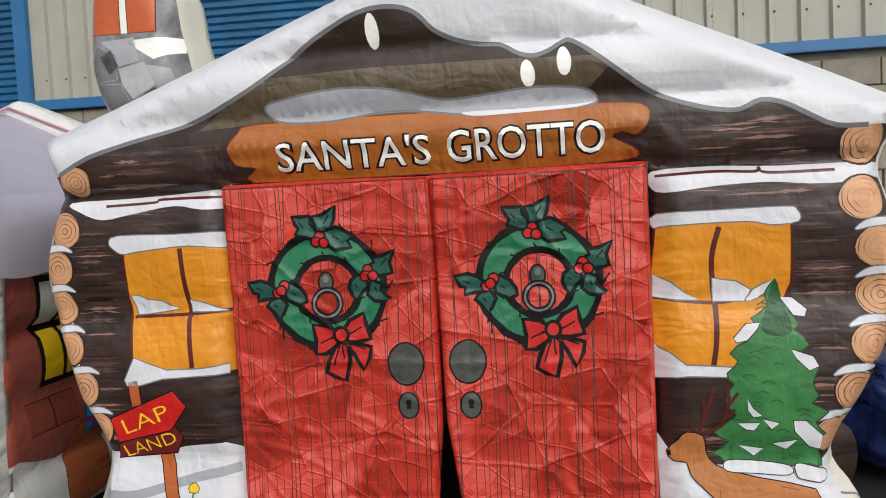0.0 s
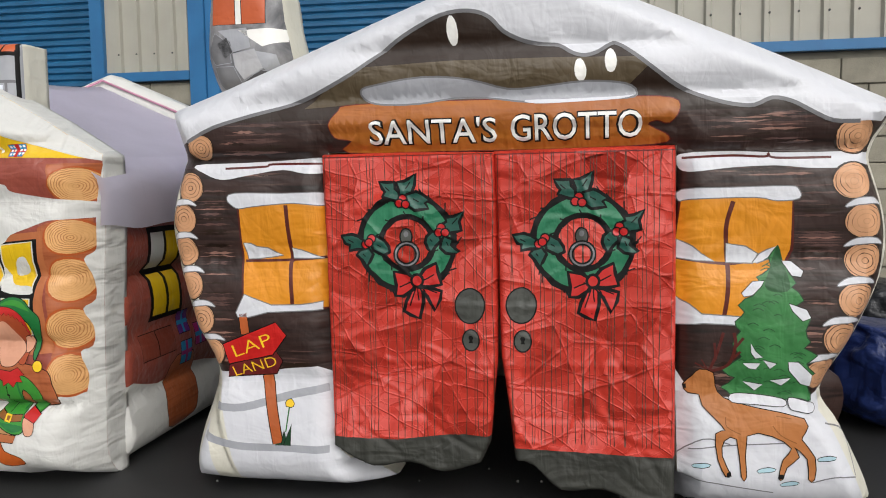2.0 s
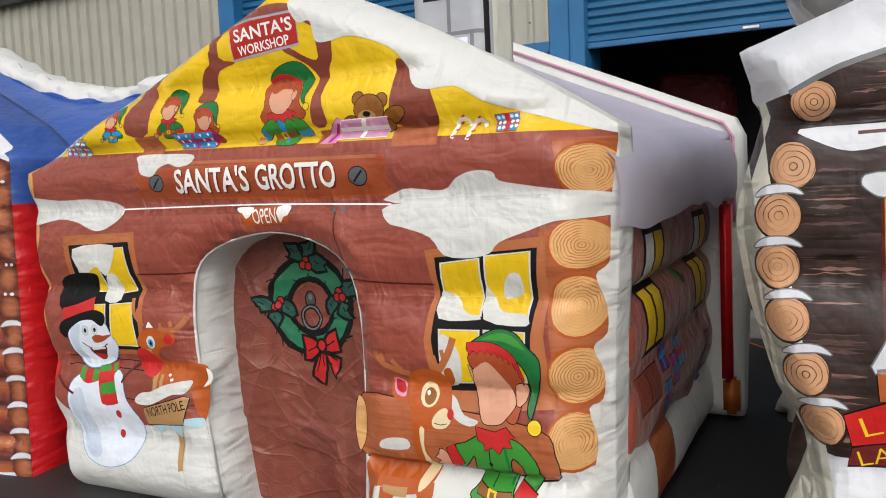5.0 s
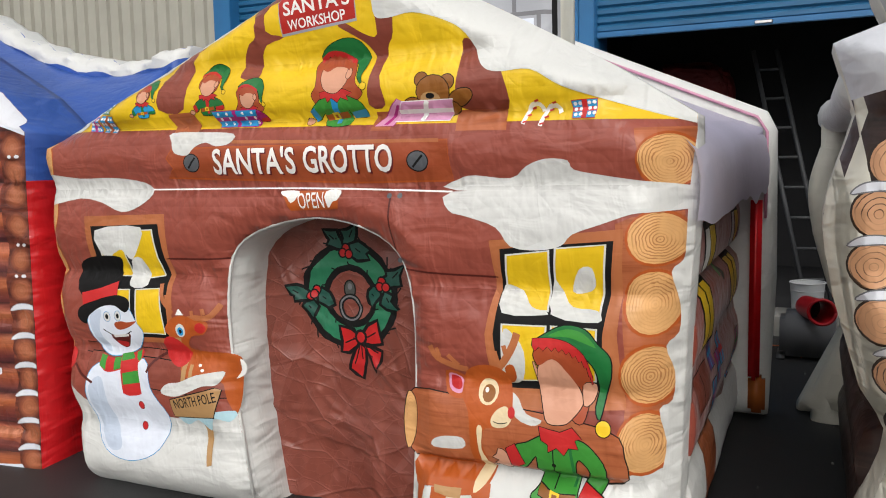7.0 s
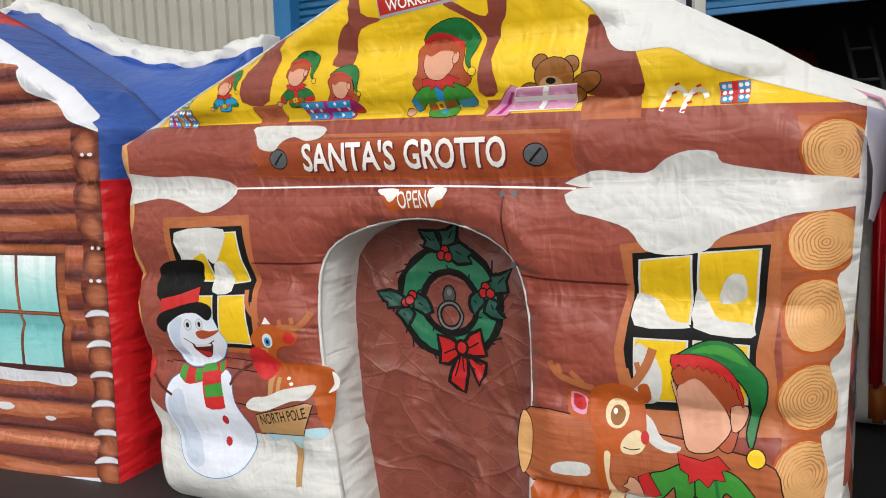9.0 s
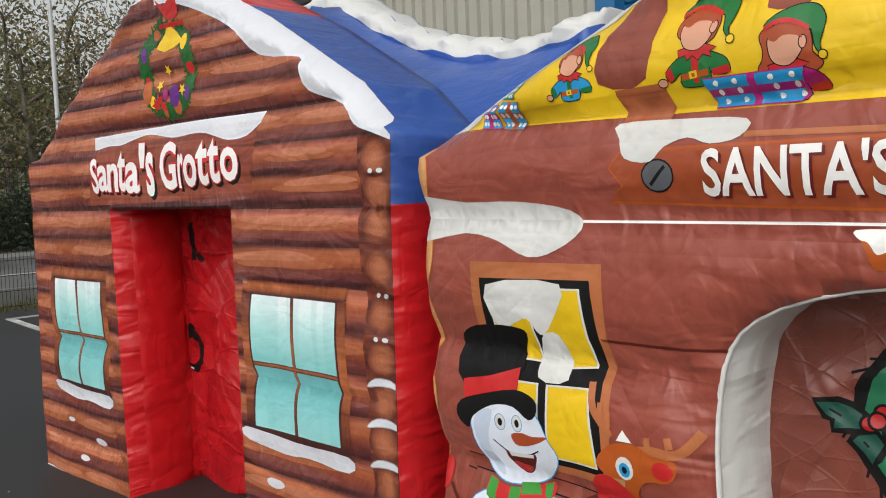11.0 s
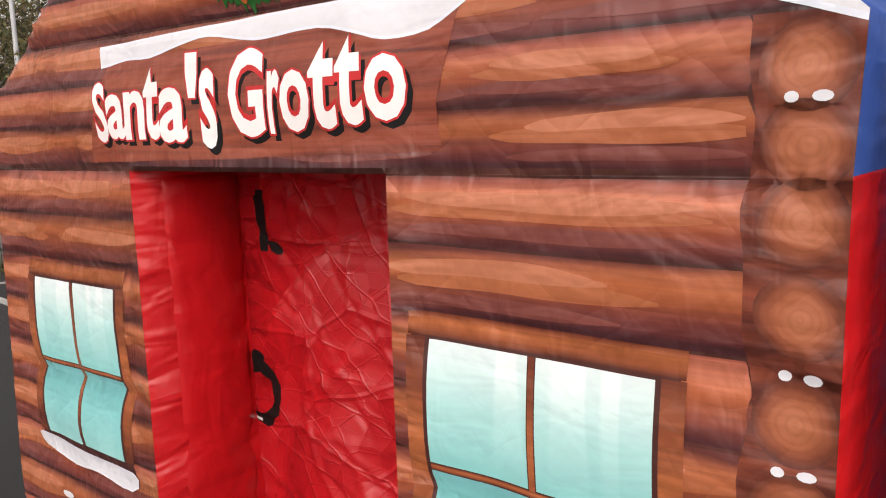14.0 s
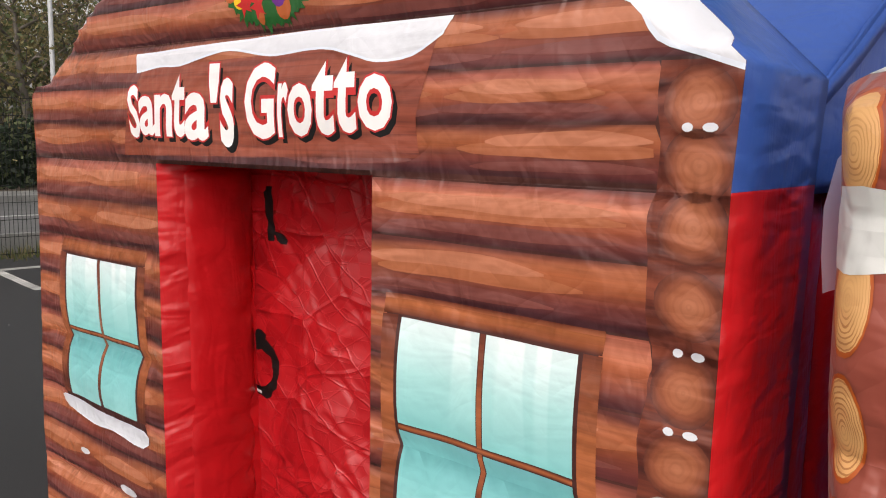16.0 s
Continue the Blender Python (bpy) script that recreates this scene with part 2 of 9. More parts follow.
class Panel:
    """A flat inflated panel: an outline in its own (u, v) plane, puffed towards -y by relief(u, v)."""

    def __init__(self, outline, relief, step=0.035, rim=0.09, rim_at=None, seams=None, curl=None):
        self.rim_at, self.seams, self.curl, self.weights = rim_at, seams, curl, {}
        self.outline, self.relief, self.step, self.rim, self.nodes = outline, relief, step, rim, {}

    def gather(self, u, v):
        """How much the skin is gathered: by seams across it, and by its upright edges."""
        h = max(math.exp(-((v - q) / 0.042) ** 2) for q in self.seams)
        best, upright = 9.0, False
        for (a, b), (c, d) in zip(self.outline, self.outline[1:] + self.outline[:1]):
            lx, ly = c - a, d - b
            t = max(0.0, min(1.0, ((u - a) * lx + (v - b) * ly) / (lx * lx + ly * ly + 1e-12)))
            k = math.hypot(u - a - t * lx, v - b - t * ly)
            if k < best:
                best, upright = k, abs(ly) > abs(lx)
        w = math.exp(-(best / 0.09) ** 2)
        return (h, w) if upright else (max(h, w), 0.0)

    def pucker(self, u, v):
        s = self.step
        i, j = math.floor(u / s), math.floor(v / s)
        a, b = u / s - i, v / s - j
        h = w = 0.0
        for key, f in (((i, j), (1 - a) * (1 - b)), ((i + 1, j), a * (1 - b)), ((i, j + 1), (1 - a) * b), ((i + 1, j + 1), a * b)):
            if key not in self.weights:
                self.weights[key] = self.gather(key[0] * s, key[1] * s)
            g = self.weights[key]
            h, w = h + f * g[0], w + f * g[1]
        return h, w

    def raw(self, u, v):
        y = self.puffed(u, v)
        return y - self.curl(u, v) if self.curl else y

    def puffed(self, u, v):
        r = self.rim_at(u, v) if self.rim_at else self.rim
        d = edge_distance(self.outline, u, v)
        if r == 0:
            k = min(1.0, d / 0.08) if inside(self.outline, u, v) else 0.0
            return 0.045 + (self.relief(u, v) - 0.045) * k
        x = min(1.0, d / r) if inside(self.outline, u, v) else max(-1.0, -d / r)
        soft = 0.8 * r * ((1 - x) ** 2 if x > 0 else 1 - 2 * x)
        return self.relief(u, v) * x - soft

    def forward(self, u, v):
        """The relief between the nodes of one lattice, so that prints follow the skin exactly."""
        s = self.step
        i, j = math.floor(u / s), math.floor(v / s)
        a, b = u / s - i, v / s - j
        for key in ((i, j), (i + 1, j), (i, j + 1), (i + 1, j + 1)):
            if key not in self.nodes:
                self.nodes[key] = self.raw(key[0] * s, key[1] * s)
        n = self.nodes
        if a + b <= 1:
            return n[i, j] + a * (n[i + 1, j] - n[i, j]) + b * (n[i, j + 1] - n[i, j])
        return n[i + 1, j + 1] + (1 - a) * (n[i, j + 1] - n[i + 1, j + 1]) + (1 - b) * (n[i + 1, j] - n[i + 1, j + 1])

    def cut(self, loops, step=None, clip=False):
        step = step or self.step
        bm = bmesh.new()
        for loop in loops:
            if isinstance(loop, dict):
                vs = [bm.verts.new((u, 0, v)) for u, v in loop["v"]]
                for f in loop["f"]:
                    bm.faces.new([vs[i] for i in f])
            else:
                bm.faces.new([bm.verts.new((u, 0, v)) for u, v in loop])
        bm.normal_update()
        bmesh.ops.triangulate(bm, faces=bm.faces[:])
        us = [v.co.x for v in bm.verts]
        ws = [v.co.z for v in bm.verts]
        for axis, lo, hi in ((0, min(us), max(us)), (2, min(ws), max(ws))):
            no = (1, 0, 0) if axis == 0 else (0, 0, 1)
            for k in range(math.ceil(lo / step), math.floor(hi / step) + 1):
                co = (k * step, 0, 0) if axis == 0 else (0, 0, k * step)
                bmesh.ops.bisect_plane(bm, geom=bm.verts[:] + bm.edges[:] + bm.faces[:], dist=1e-6, plane_co=co, plane_no=no)
        su = [v.co.x + v.co.z for v in bm.verts]
        for k in range(math.ceil(min(su) / step), math.floor(max(su) / step) + 1):
            bmesh.ops.bisect_plane(bm, geom=bm.verts[:] + bm.edges[:] + bm.faces[:], dist=1e-6, plane_co=(k * step, 0, 0), plane_no=(1, 0, 1))
        if clip:
            o = self.outline
            for (a, b), (c, d) in zip(o, o[1:] + o[:1]):
                if max(a, c) < min(us) or min(a, c) > max(us) or max(b, d) < min(ws) or min(b, d) > max(ws):
                    continue
                near = [f for f in bm.faces if any(min(a, c) - step < v.co.x < max(a, c) + step and min(b, d) - step < v.co.z < max(b, d) + step for v in f.verts)]
                geom = list({e for f in near for e in f.edges}) + list({v for f in near for v in f.verts}) + near
                bmesh.ops.bisect_plane(bm, geom=geom, dist=1e-4, plane_co=(a, 0, b), plane_no=(d - b, 0, a - c))
            gone = [f for f in bm.faces if not inside(o, f.calc_center_median().x, f.calc_center_median().z)]
            bmesh.ops.delete(bm, geom=gone, context="FACES")
        bmesh.ops.remove_doubles(bm, verts=bm.verts[:], dist=0.0001)
        bm.normal_update()
        return bm

    def skin(self, loops, lift=0.0, step=None, clip=False, mats=None):
        """Sheets laid on the panel; mats gives the material index of each loop, layer by layer."""
        whole = bmesh.new()
        uvl = whole.loops.layers.uv.new("UVMap")
        pul = whole.loops.layers.uv.new("Pucker") if self.seams else None
        for i, loop in enumerate(loops):
            bm = self.cut([loop], step, clip)
            pts = loop["v"] if isinstance(loop, dict) else loop
            lo_u, hi_u = min(p[0] for p in pts), max(p[0] for p in pts)
            lo_v, hi_v = min(p[1] for p in pts), max(p[1] for p in pts)
            up = 0.25 * (lift + min(0.0009, 0.005 / len(loops)) * i)
            made = {}
            for v in bm.verts:
                made[v] = whole.verts.new((v.co.x, -self.forward(v.co.x, v.co.z) - up, v.co.z))
            for f in bm.faces:
                vs = [made[v] for v in f.verts]
                turn = sum(p.co.x * q.co.z - q.co.x * p.co.z for p, q in zip(vs, vs[1:] + vs[:1]))
                if abs(turn) < 1e-10:
                    continue
                if turn < 0:
                    vs.reverse()
                g = whole.faces.new(vs)
                g.material_index = mats[i] if mats else 0
                for lp in g.loops:
                    c = lp.vert.co
                    lp[uvl].uv = ((c.x - lo_u) / (hi_u - lo_u + 1e-6), (c.z - lo_v) / (hi_v - lo_v + 1e-6))
                    if pul:
                        lp[pul].uv = self.pucker(c.x, c.z)
            bm.free()
        return whole

    def solid(self, thick, rim_mat=1):
        """The whole puffed panel: printed skin, rim and flat back."""
        bm = self.skin([self.outline])
        edges = [e for e in bm.edges if len(e.link_faces) == 1]
        for depth in (0.25, 0.85, 1.0):
            r = bmesh.ops.extrude_edge_only(bm, edges=edges)
            vs = [g for g in r["geom"] if isinstance(g, bmesh.types.BMVert)]
            edges = [g for g in r["geom"] if isinstance(g, bmesh.types.BMEdge)]
            for v in vs:
                v.co.y = max(v.co.y, self.rim + (thick - self.rim) * depth)
            for f in [g for g in r["geom"] if isinstance(g, bmesh.types.BMFace)]:
                f.material_index = rim_mat
        back = bmesh.ops.edgeloop_fill(bm, edges=edges)
        for f in back["faces"]:
            f.material_index = rim_mat
        bm.normal_update()
        bmesh.ops.triangulate(bm, faces=back["faces"])
        return bm


def ripple(u, v, size, amount, seed=0.0):
    return amount * noise.noise(Vector((u / size, v / size, seed)))


def grow(loop, d):
    """The outline moved outwards by d."""
    area = sum(a[0] * b[1] - b[0] * a[1] for a, b in zip(loop, loop[1:] + loop[:1]))
    sg = 1 if area > 0 else -1
    out = []
    n = len(loop)
    for i, (u, v) in enumerate(loop):
        (a, b), (c, e) = loop[i - 1], loop[(i + 1) % n]
        tx, ty = c - a, e - b
        k = math.hypot(tx, ty) or 1.0
        out.append((u + sg * ty / k * d, v - sg * tx / k * d))
    return out


def inked(mat, loop, w=0.005, ink=None):
    return [(ink or BLACK, grow(loop, w)), (mat, loop)]


def stroke(pts, w, n=4):
    """A painted line along a smooth path."""
    c = curve2(pts, n, False) if len(pts) > 2 else list(pts)
    left, right = [], []
    for i, (u, v) in enumerate(c):
        a, b = c[max(i - 1, 0)], c[min(i + 1, len(c) - 1)]
        tx, ty = b[0] - a[0], b[1] - a[1]
        k = math.hypot(tx, ty) or 1.0
        left.append((u - ty / k * w / 2, v + tx / k * w / 2))
        right.append((u + ty / k * w / 2, v - tx / k * w / 2))
    return left + right[::-1]


def arc_band(cu, cv, ro, ri, parts=2, wob=0.0, seed=1, n=40):
    """A ring as halves, each one an outline."""
    rnd = random.Random(seed)
    ws = [1 + wob * rnd.uniform(-1, 1) for _ in range(n)]
    wi = [1 + wob * rnd.uniform(-1, 1) for _ in range(n)]
    out = []
    per = n // parts
    for p in range(parts):
        ks = range(p * per, p * per + per + 1)
        o = [(cu + ro * ws[k % n] * math.cos(math.tau * k / n), cv + ro * ws[k % n] * math.sin(math.tau * k / n)) for k in ks]
        i = [(cu + ri * wi[k % n] * math.cos(math.tau * k / n), cv + ri * wi[k % n] * math.sin(math.tau * k / n)) for k in ks]
        out.append(o + i[::-1])
    return out


def lettering(text, p0, p1, height, bold=0.0, lean=0.0, bend=0.0):
    """Letters along the line p0-p1, as faces in the panel's plane."""
    cu = bpy.data.curves.new("letters", "FONT")
    cu.body, cu.resolution_u, cu.offset = text, 3, bold
    ob = bpy.data.objects.new("letters", cu)
    scene.collection.objects.link(ob)
    dg = bpy.context.evaluated_depsgraph_get()
    dg.update()
    me = bpy.data.meshes.new_from_object(ob.evaluated_get(dg))
    co = [(v.co.x, v.co.y) for v in me.vertices]
    fs = [tuple(f.vertices) for f in me.polygons]
    bpy.data.objects.remove(ob)
    bpy.data.meshes.remove(me)
    x0, x1 = min(c[0] for c in co), max(c[0] for c in co)
    cap = 0.69
    dx, dy = p1[0] - p0[0], p1[1] - p0[1]
    ln = math.hypot(dx, dy)
    ax, ay = dx / ln, dy / ln
    vs = []
    for x, y in co:
        t = (x - x0) / (x1 - x0)
        h = y / cap * height
        b = bend * (1 - (2 * t - 1) ** 2)
        vs.append((p0[0] + dx * t - ay * (h + b) + lean * h, p0[1] + dy * t + ax * (h + b)))
    return {"v": vs, "f": fs}


def letter(ch, u0, u1, v0, v1, bold=0.0, shift=(0.0, 0.0)):
    """One letter set into the given width and height."""
    d = lettering(ch, (0, 0), (1, 0), 0.69, bold)
    lo, hi = min(p[1] for p in d["v"]), max(p[1] for p in d["v"])
    g = bold * 0.12
    u0, u1, v0, v1 = u0 - g, u1 + g, v0 - g, v1 + g
    return {"v": [(u0 + (u1 - u0) * x + shift[0], v0 + (v1 - v0) * (y - lo) / (hi - lo) + shift[1]) for x, y in d["v"]], "f": d["f"]}


def stamp(panel, parent, name, layers, lift=0.003, clip=False, label="", step=None):
    """A print on a panel: colours laid one over the other, as one sheet."""
    mats, idx, loops = [], [], []
    for mat, loop in layers:
        if mat not in mats:
            mats.append(mat)
        idx.append(mats.index(mat))
        loops.append(loop)
    return part(name, panel.skin(loops, lift, step, clip, idx), mats, parent, label)



def roof_slope(bm, f0, f1, b0, b1, sag=0.05, n=14, thick=0.04, mat=0, wave=0.012, dip=0.0):
    """A fabric roof slope between a front line f0-f1 and a back line b0-b1."""
    f0, f1, b0, b1 = (Vector(p) for p in (f0, f1, b0, b1))
    top = []
    for i in range(n + 1):
        s = i / n
        row = []
        for j in range(n + 1):
            t = j / n
            p = (f0 * (1 - t) + f1 * t) * (1 - s) + (b0 * (1 - t) + b1 * t) * s
            p.z -= sag * 4 * s * (1 - s) * (0.35 + 0.65 * math.sin(math.pi * t)) + wave * noise.noise(Vector((p.x * 4, p.y * 4, 3.3))) + dip * s * s * 4 * t * (1 - t)
            row.append(p)
        top.append(row)
    for off in (0.0, -thick):
        vs = [[bm.verts.new(p + Vector((0, 0, off))) for p in row] for row in top]
        for i in range(n):
            for j in range(n):
                q = (vs[i][j], vs[i][j + 1], vs[i + 1][j + 1], vs[i + 1][j])
                f = bm.faces.new(q if off else tuple(reversed(q)))
                f.material_index = mat
        if off == 0.0:
            upper = vs
    ring = lambda g: [g[0][j] for j in range(n)] + [g[i][n] for i in range(n)] + [g[n][j] for j in range(n, 0, -1)] + [g[i][0] for i in range(n, 0, -1)]
    a, b = ring(upper), ring(vs)
    for k in range(len(a)):
        f = bm.faces.new((a[k], a[(k + 1) % len(a)], b[(k + 1) % len(a)], b[k]))
        f.material_index = mat
    return bm


# ---- dark log grotto ----
A = thing("inflatable_grotto", pose(0, 0.03, 0), "inflatable snowy log cabin grotto with red curtain doors, standing on tarmac", "inflatable", "inflatable grottos")
A_OUT = curve2([(-1.58, 1.06), (-1.61, 1.30), (-1.55, 1.53)], 5, False) + [(-1.53, 1.60), (-1.595, 1.81)] \
    + curve2([(-1.30, 1.915), (-0.36, 2.275), (0.02, 2.40), (0.42, 2.28), (1.30, 1.895)], 4, False) + [(1.60, 1.755), (1.50, 1.60)] \
    + curve2([(1.485, 1.53), (1.555, 1.28), (1.545, 1.05), (1.435, 0.78), (1.315, 0.56), (1.40, 0.40), (1.56, 0.05)], 4, False) \
    + [(1.30, 0.0), (0.72, 0.0), (0.70, 0.6), (0.70, 1.60), (-0.80, 1.60), (-0.80, 0.6), (-0.78, 0.25), (-0.56, 0.06), (-0.75, 0.0), (-1.30, 0.0), (-1.58, 0.03)] \
    + curve2([(-1.50, 0.30), (-1.41, 0.58), (-1.50, 0.78)], 4, False)


def a_relief(u, v):
    d = 0.05 + ribs(v, (-0.1, 0.58, 1.14, 1.575, 1.83, 2.02, 2.6), 0.062, 0.36)
    return d + ripple(u, v, 0.12, 0.006) + ripple(u, v, 0.35, 0.012, 4)


A_SEAMS = (0.58, 1.14, 1.575)
AP = Panel(A_OUT, a_relief, 0.035, 0.10, lambda u, v: 0.0 if -1.0 < u < 0.9 and 0.2 < v < 1.65 else 0.10, A_SEAMS, lambda u, v: 0.16 * max(0.0, 1 - v / 0.24) ** 2)
a_front = part("front_panel", AP.solid(0.34), [DARKLOG, CREAM], A, "printed dark log front with a cream rim")

n = len(A_OUT)
runs = [[], []]
for k in list(range(n - 6, n)) + list(range(n)):
    u, v = A_OUT[k]
    if v < 1.82 and abs(u) > 1.28:
        runs[u > 0].append((u, v))
for run in runs:
    inner = [(u - math.copysign(0.030 if v > 0.5 else 0.055, u), v) for u, v in run]
    outer = [(u + math.copysign(0.05, u), v) for u, v in run]
    stamp(AP, a_front, "rim_band", [(CREAM, outer + inner[::-1])], 0.0045, True, "cream rolled rim")
bm = bmesh.new()
for s in (-1, 1):
    roof_slope(bm, (0.02, 0.25, 2.36), (s * 1.57, 0.25, 1.72), (0.02, 2.2, 2.30), (s * 1.5, 2.2, 1.70), 0.08)
part("roof", bm, WHITE, A, "white fabric roof")
for s in (-1, 1):
    P = Panel(rect(0.0, 0.02, 1.95, 1.75), lambda u, v: 0.03 + ribs(v, (0, 0.3, 0.6, 0.9, 1.2, 1.5, 1.8), 0.10) + ripple(u, v, 0.2, 0.008), 0.05, 0.05)
    if s < 0:
        P.outline = rect(-1.95, 0.02, 0.0, 1.75)
    w = part("side_wall", P.solid(0.2), [DARKLOG, DARKLOG], A, "dark brown tubed side wall")
    w.matrix_basis = pose(s * 1.36, 0.28, 0, 0, 0, 90 * s)
P = Panel([(-1.70, 0.02), (1.70, 0.02)] + curve2([(1.48, 0.50), (1.50, 0.80), (1.57, 1.05), (1.60, 1.30), (1.53, 1.55)], 4, False) + [(1.60, 1.74), (0, 2.34), (-1.60, 1.74)] + curve2([(-1.53, 1.55), (-1.60, 1.30), (-1.57, 1.05), (-1.50, 0.80), (-1.48, 0.50)], 4, False), lambda u, v: 0.03 + ribs(v, (0, 0.5, 1.0, 1.5, 2.0, 2.5), 0.05), 0.08, 0.09)
back = part("back_panel", P.solid(0.3), [CREAM, CREAM], A, "cream back panel")
back.matrix_basis = pose(0, 2.3, 0)

for k, run in enumerate(runs):
    sg = 1 if k else -1
    back_line = [(sg * (abs(u) - 0.03), 2.34, v) for u, v in run if v < 1.62]
    part("rim_roll", tube(bmesh.new(), curve3(back_line, 2), 0.085, 12), CREAM, A, "cream rolled edge of the back")
    rows = [(sg * 1.48, 0.16, 1.70), (sg * 1.485, 0.30, 1.70), (sg * 1.49, 0.8, 1.695), (sg * 1.49, 1.5, 1.69), (sg * 1.52, 2.3, 1.70), (sg * 1.52, 2.46, 1.70)]
    part("eave_roll", tube(bmesh.new(), curve3(rows, 4), [0.060, 0.070, 0.080] + [0.095] * 16 + [0.105, 0.06], 14), WHITE, A, "white rolled eave")

# ---- red-brown workshop grotto ----
PIPING = fabric("pink_piping", (0.55, 0.25, 0.36), 0.3)
POSTFAB = fabric("orange_foot_fabric", (0.38, 0.10, 0.02), 0.5)
B = thing("inflatable_grotto", pose(-3.347, 0.0, 0), "inflatable red-brown workshop grotto with arched doorway and yellow gable", "inflatable", "inflatable grottos")
ARCH_L, ARCH_R, ARCH_TOP = -0.40, 0.42, 1.29
arch = [(ARCH_R - 0.03, 0.0)] + curve2([(ARCH_R, 0.55), (ARCH_R, 0.98), (ARCH_R - 0.09, 1.20), (0.03, ARCH_TOP), (ARCH_L + 0.09, 1.20), (ARCH_L, 0.98), (ARCH_L + 0.02, 0.55)], 5, False) + [(ARCH_L + 0.10, 0.0)]
B_OUT = [(-1.27, 0.0), (-1.30, 0.5), (-1.355, 1.1), (-1.36, 1.44), (-1.37, 1.62)] \
    + curve2([(-0.95, 1.80), (-0.40, 2.03), (-0.02, 2.19), (0.12, 2.25), (0.27, 2.21), (0.66, 2.03), (1.10, 1.79)], 4, False) + [(1.365, 1.62), (1.37, 1.38), (1.34, 0.9), (1.32, 0.3), (1.31, 0.0)] + arch


def b_relief(u, v):
    if v > 1.41:
        d = ribs(v, (1.41, 1.64, 1.84, 2.5), 0.09, 0.42)
    else:
        d = ribs(v, (-0.04, 0.42, 0.72, 1.06, 1.41), (0.085 if u < 0 else 0.125) if v < 0.42 else 0.088, 0.40 if v < 0.42 else 0.36)
    if abs(v - 1.41) < 0.1 or (u < 0 and abs(v - 0.42) < 0.1):
        d = max(d, 0.05)
    return 0.01 + d + ripple(u, v, 0.10, 0.006) + ripple(u, v, 0.4, 0.010, 2)


BP = Panel(B_OUT, b_relief, 0.035, 0.10, lambda u, v: 0.0 if abs(u) < 0.75 and 0.1 < v < 1.45 else (0.15 if u > 1.0 and v < 1.7 else 0.08 if u < -1.1 and v < 1.6 else 0.10), (0.42, 0.72, 1.06, 1.41, 1.64, 1.84), lambda u, v: (0.24 - 0.10 * u) * max(0.0, 1 - v / 0.19) ** 2 if u > 0 else 0.26 * max(0.0, 1 - v / 0.25) ** 2)
b_front = part("front_panel", BP.solid(0.32), [REDBROWN, WHITE], B, "printed red-brown timber front with white rim")
part("arch_piping", tube(bmesh.new(), [(u, -0.040, v) for u, v in [(ARCH_R - 0.022, 0.14)] + arch[1:-1] + [(ARCH_L + 0.080, 0.14)]], 0.007, 8), WHITE, B, "white rolled edge round the archway")
bm = bmesh.new()
for s in (-1, 1):
    roof_slope(bm, (0.1, 0.25, 2.12), (s * 1.355, 0.25, 1.52), (0.1, 2.3, 2.22), (s * 1.46, 2.3, 1.65), 0.08)
for s in (-1, 1):
    n = 72
    rows = []
    for i in range(n + 1):
        y = 0.06 + 2.24 * i / n
        low = 1.285 + 0.016 * math.sin(i * 0.21) - 0.05 * math.exp(-((i - 10) / 7) ** 2) + 0.016 * math.sin(i * 0.45) * min(1.0, max(0.0, (i - 34) / 8))
        rows.append([(s * (1.25 + 0.10 * i / n), y, 1.598 + 0.09 * i / n), (s * (1.325 + 0.10 * i / n), y, 1.556 + 0.09 * i / n), (s * (1.368 + 0.11 * i / n), y, 1.50 + 0.09 * i / n), (s * (1.384 + 0.11 * i / n), y, 1.42 + 0.05 * i / n), (s * (1.382 + 0.11 * i / n), y, 1.34), (s * (1.375 + 0.11 * i / n), y, low)])
    vs = [[bm.verts.new(p) for p in r] for r in rows]
    for a, c in zip(vs, vs[1:]):
        for k in range(5):
            bm.faces.new((a[k], c[k], c[k + 1], a[k + 1]))
part("roof", bm, LILAC, B, "pale translucent white fabric roof")
for s in (-1, 1):
    part("piping", tube(bmesh.new(), [(0.12, 2.185, 2.255), (s * 1.425, 2.185, 1.70), (s * 1.475, 2.185, 1.62), (s * 1.475, 2.185, 1.15)], 0.009, 6), PIPING, B, "pink piping along the back rim")
    part("red_strip", box(bmesh.new(), s * 1.43 - 0.03, s * 1.43 + 0.03, 2.12, 2.20, 0.25, 1.27, 0.02), RED, B, "red strip on the back rim")
    part("orange_foot", box(bmesh.new(), s * 1.44 - 0.04, s * 1.44 + 0.05, 2.15, 2.23, 0.06, 0.27, 0.02), POSTFAB, B, "orange foot print")
for s in (-1, 1):
    P = Panel(rect(0.0, 0.02, 2.1, 1.55), lambda u, v: 0.01 + ribs(v, (0, 0.36, 0.68, 1.0, 1.30, 1.6), 0.065) + ripple(u, v, 0.15, 0.006), 0.05, 0.05)
    if s < 0:
        P.outline = rect(-2.1, 0.02, 0.0, 1.55)
    w = part("side_wall", P.solid(0.2), [REDBROWN, WHITE], B, "printed red-brown side wall")
    w.matrix_basis = pose(s * 1.27, 0.25, 0, 0, 0, 90 * s)
    if s > 0:
        b_side, BS = w, P
P = Panel([(-1.5, 0.02), (1.5, 0.02), (1.53, 0.8), (1.52, 1.63), (1.47, 1.735), (0.13, 2.31), (-1.47, 1.735), (-1.52, 1.63), (-1.53, 0.8)], lambda u, v: 0.03, 0.05, 0.07)
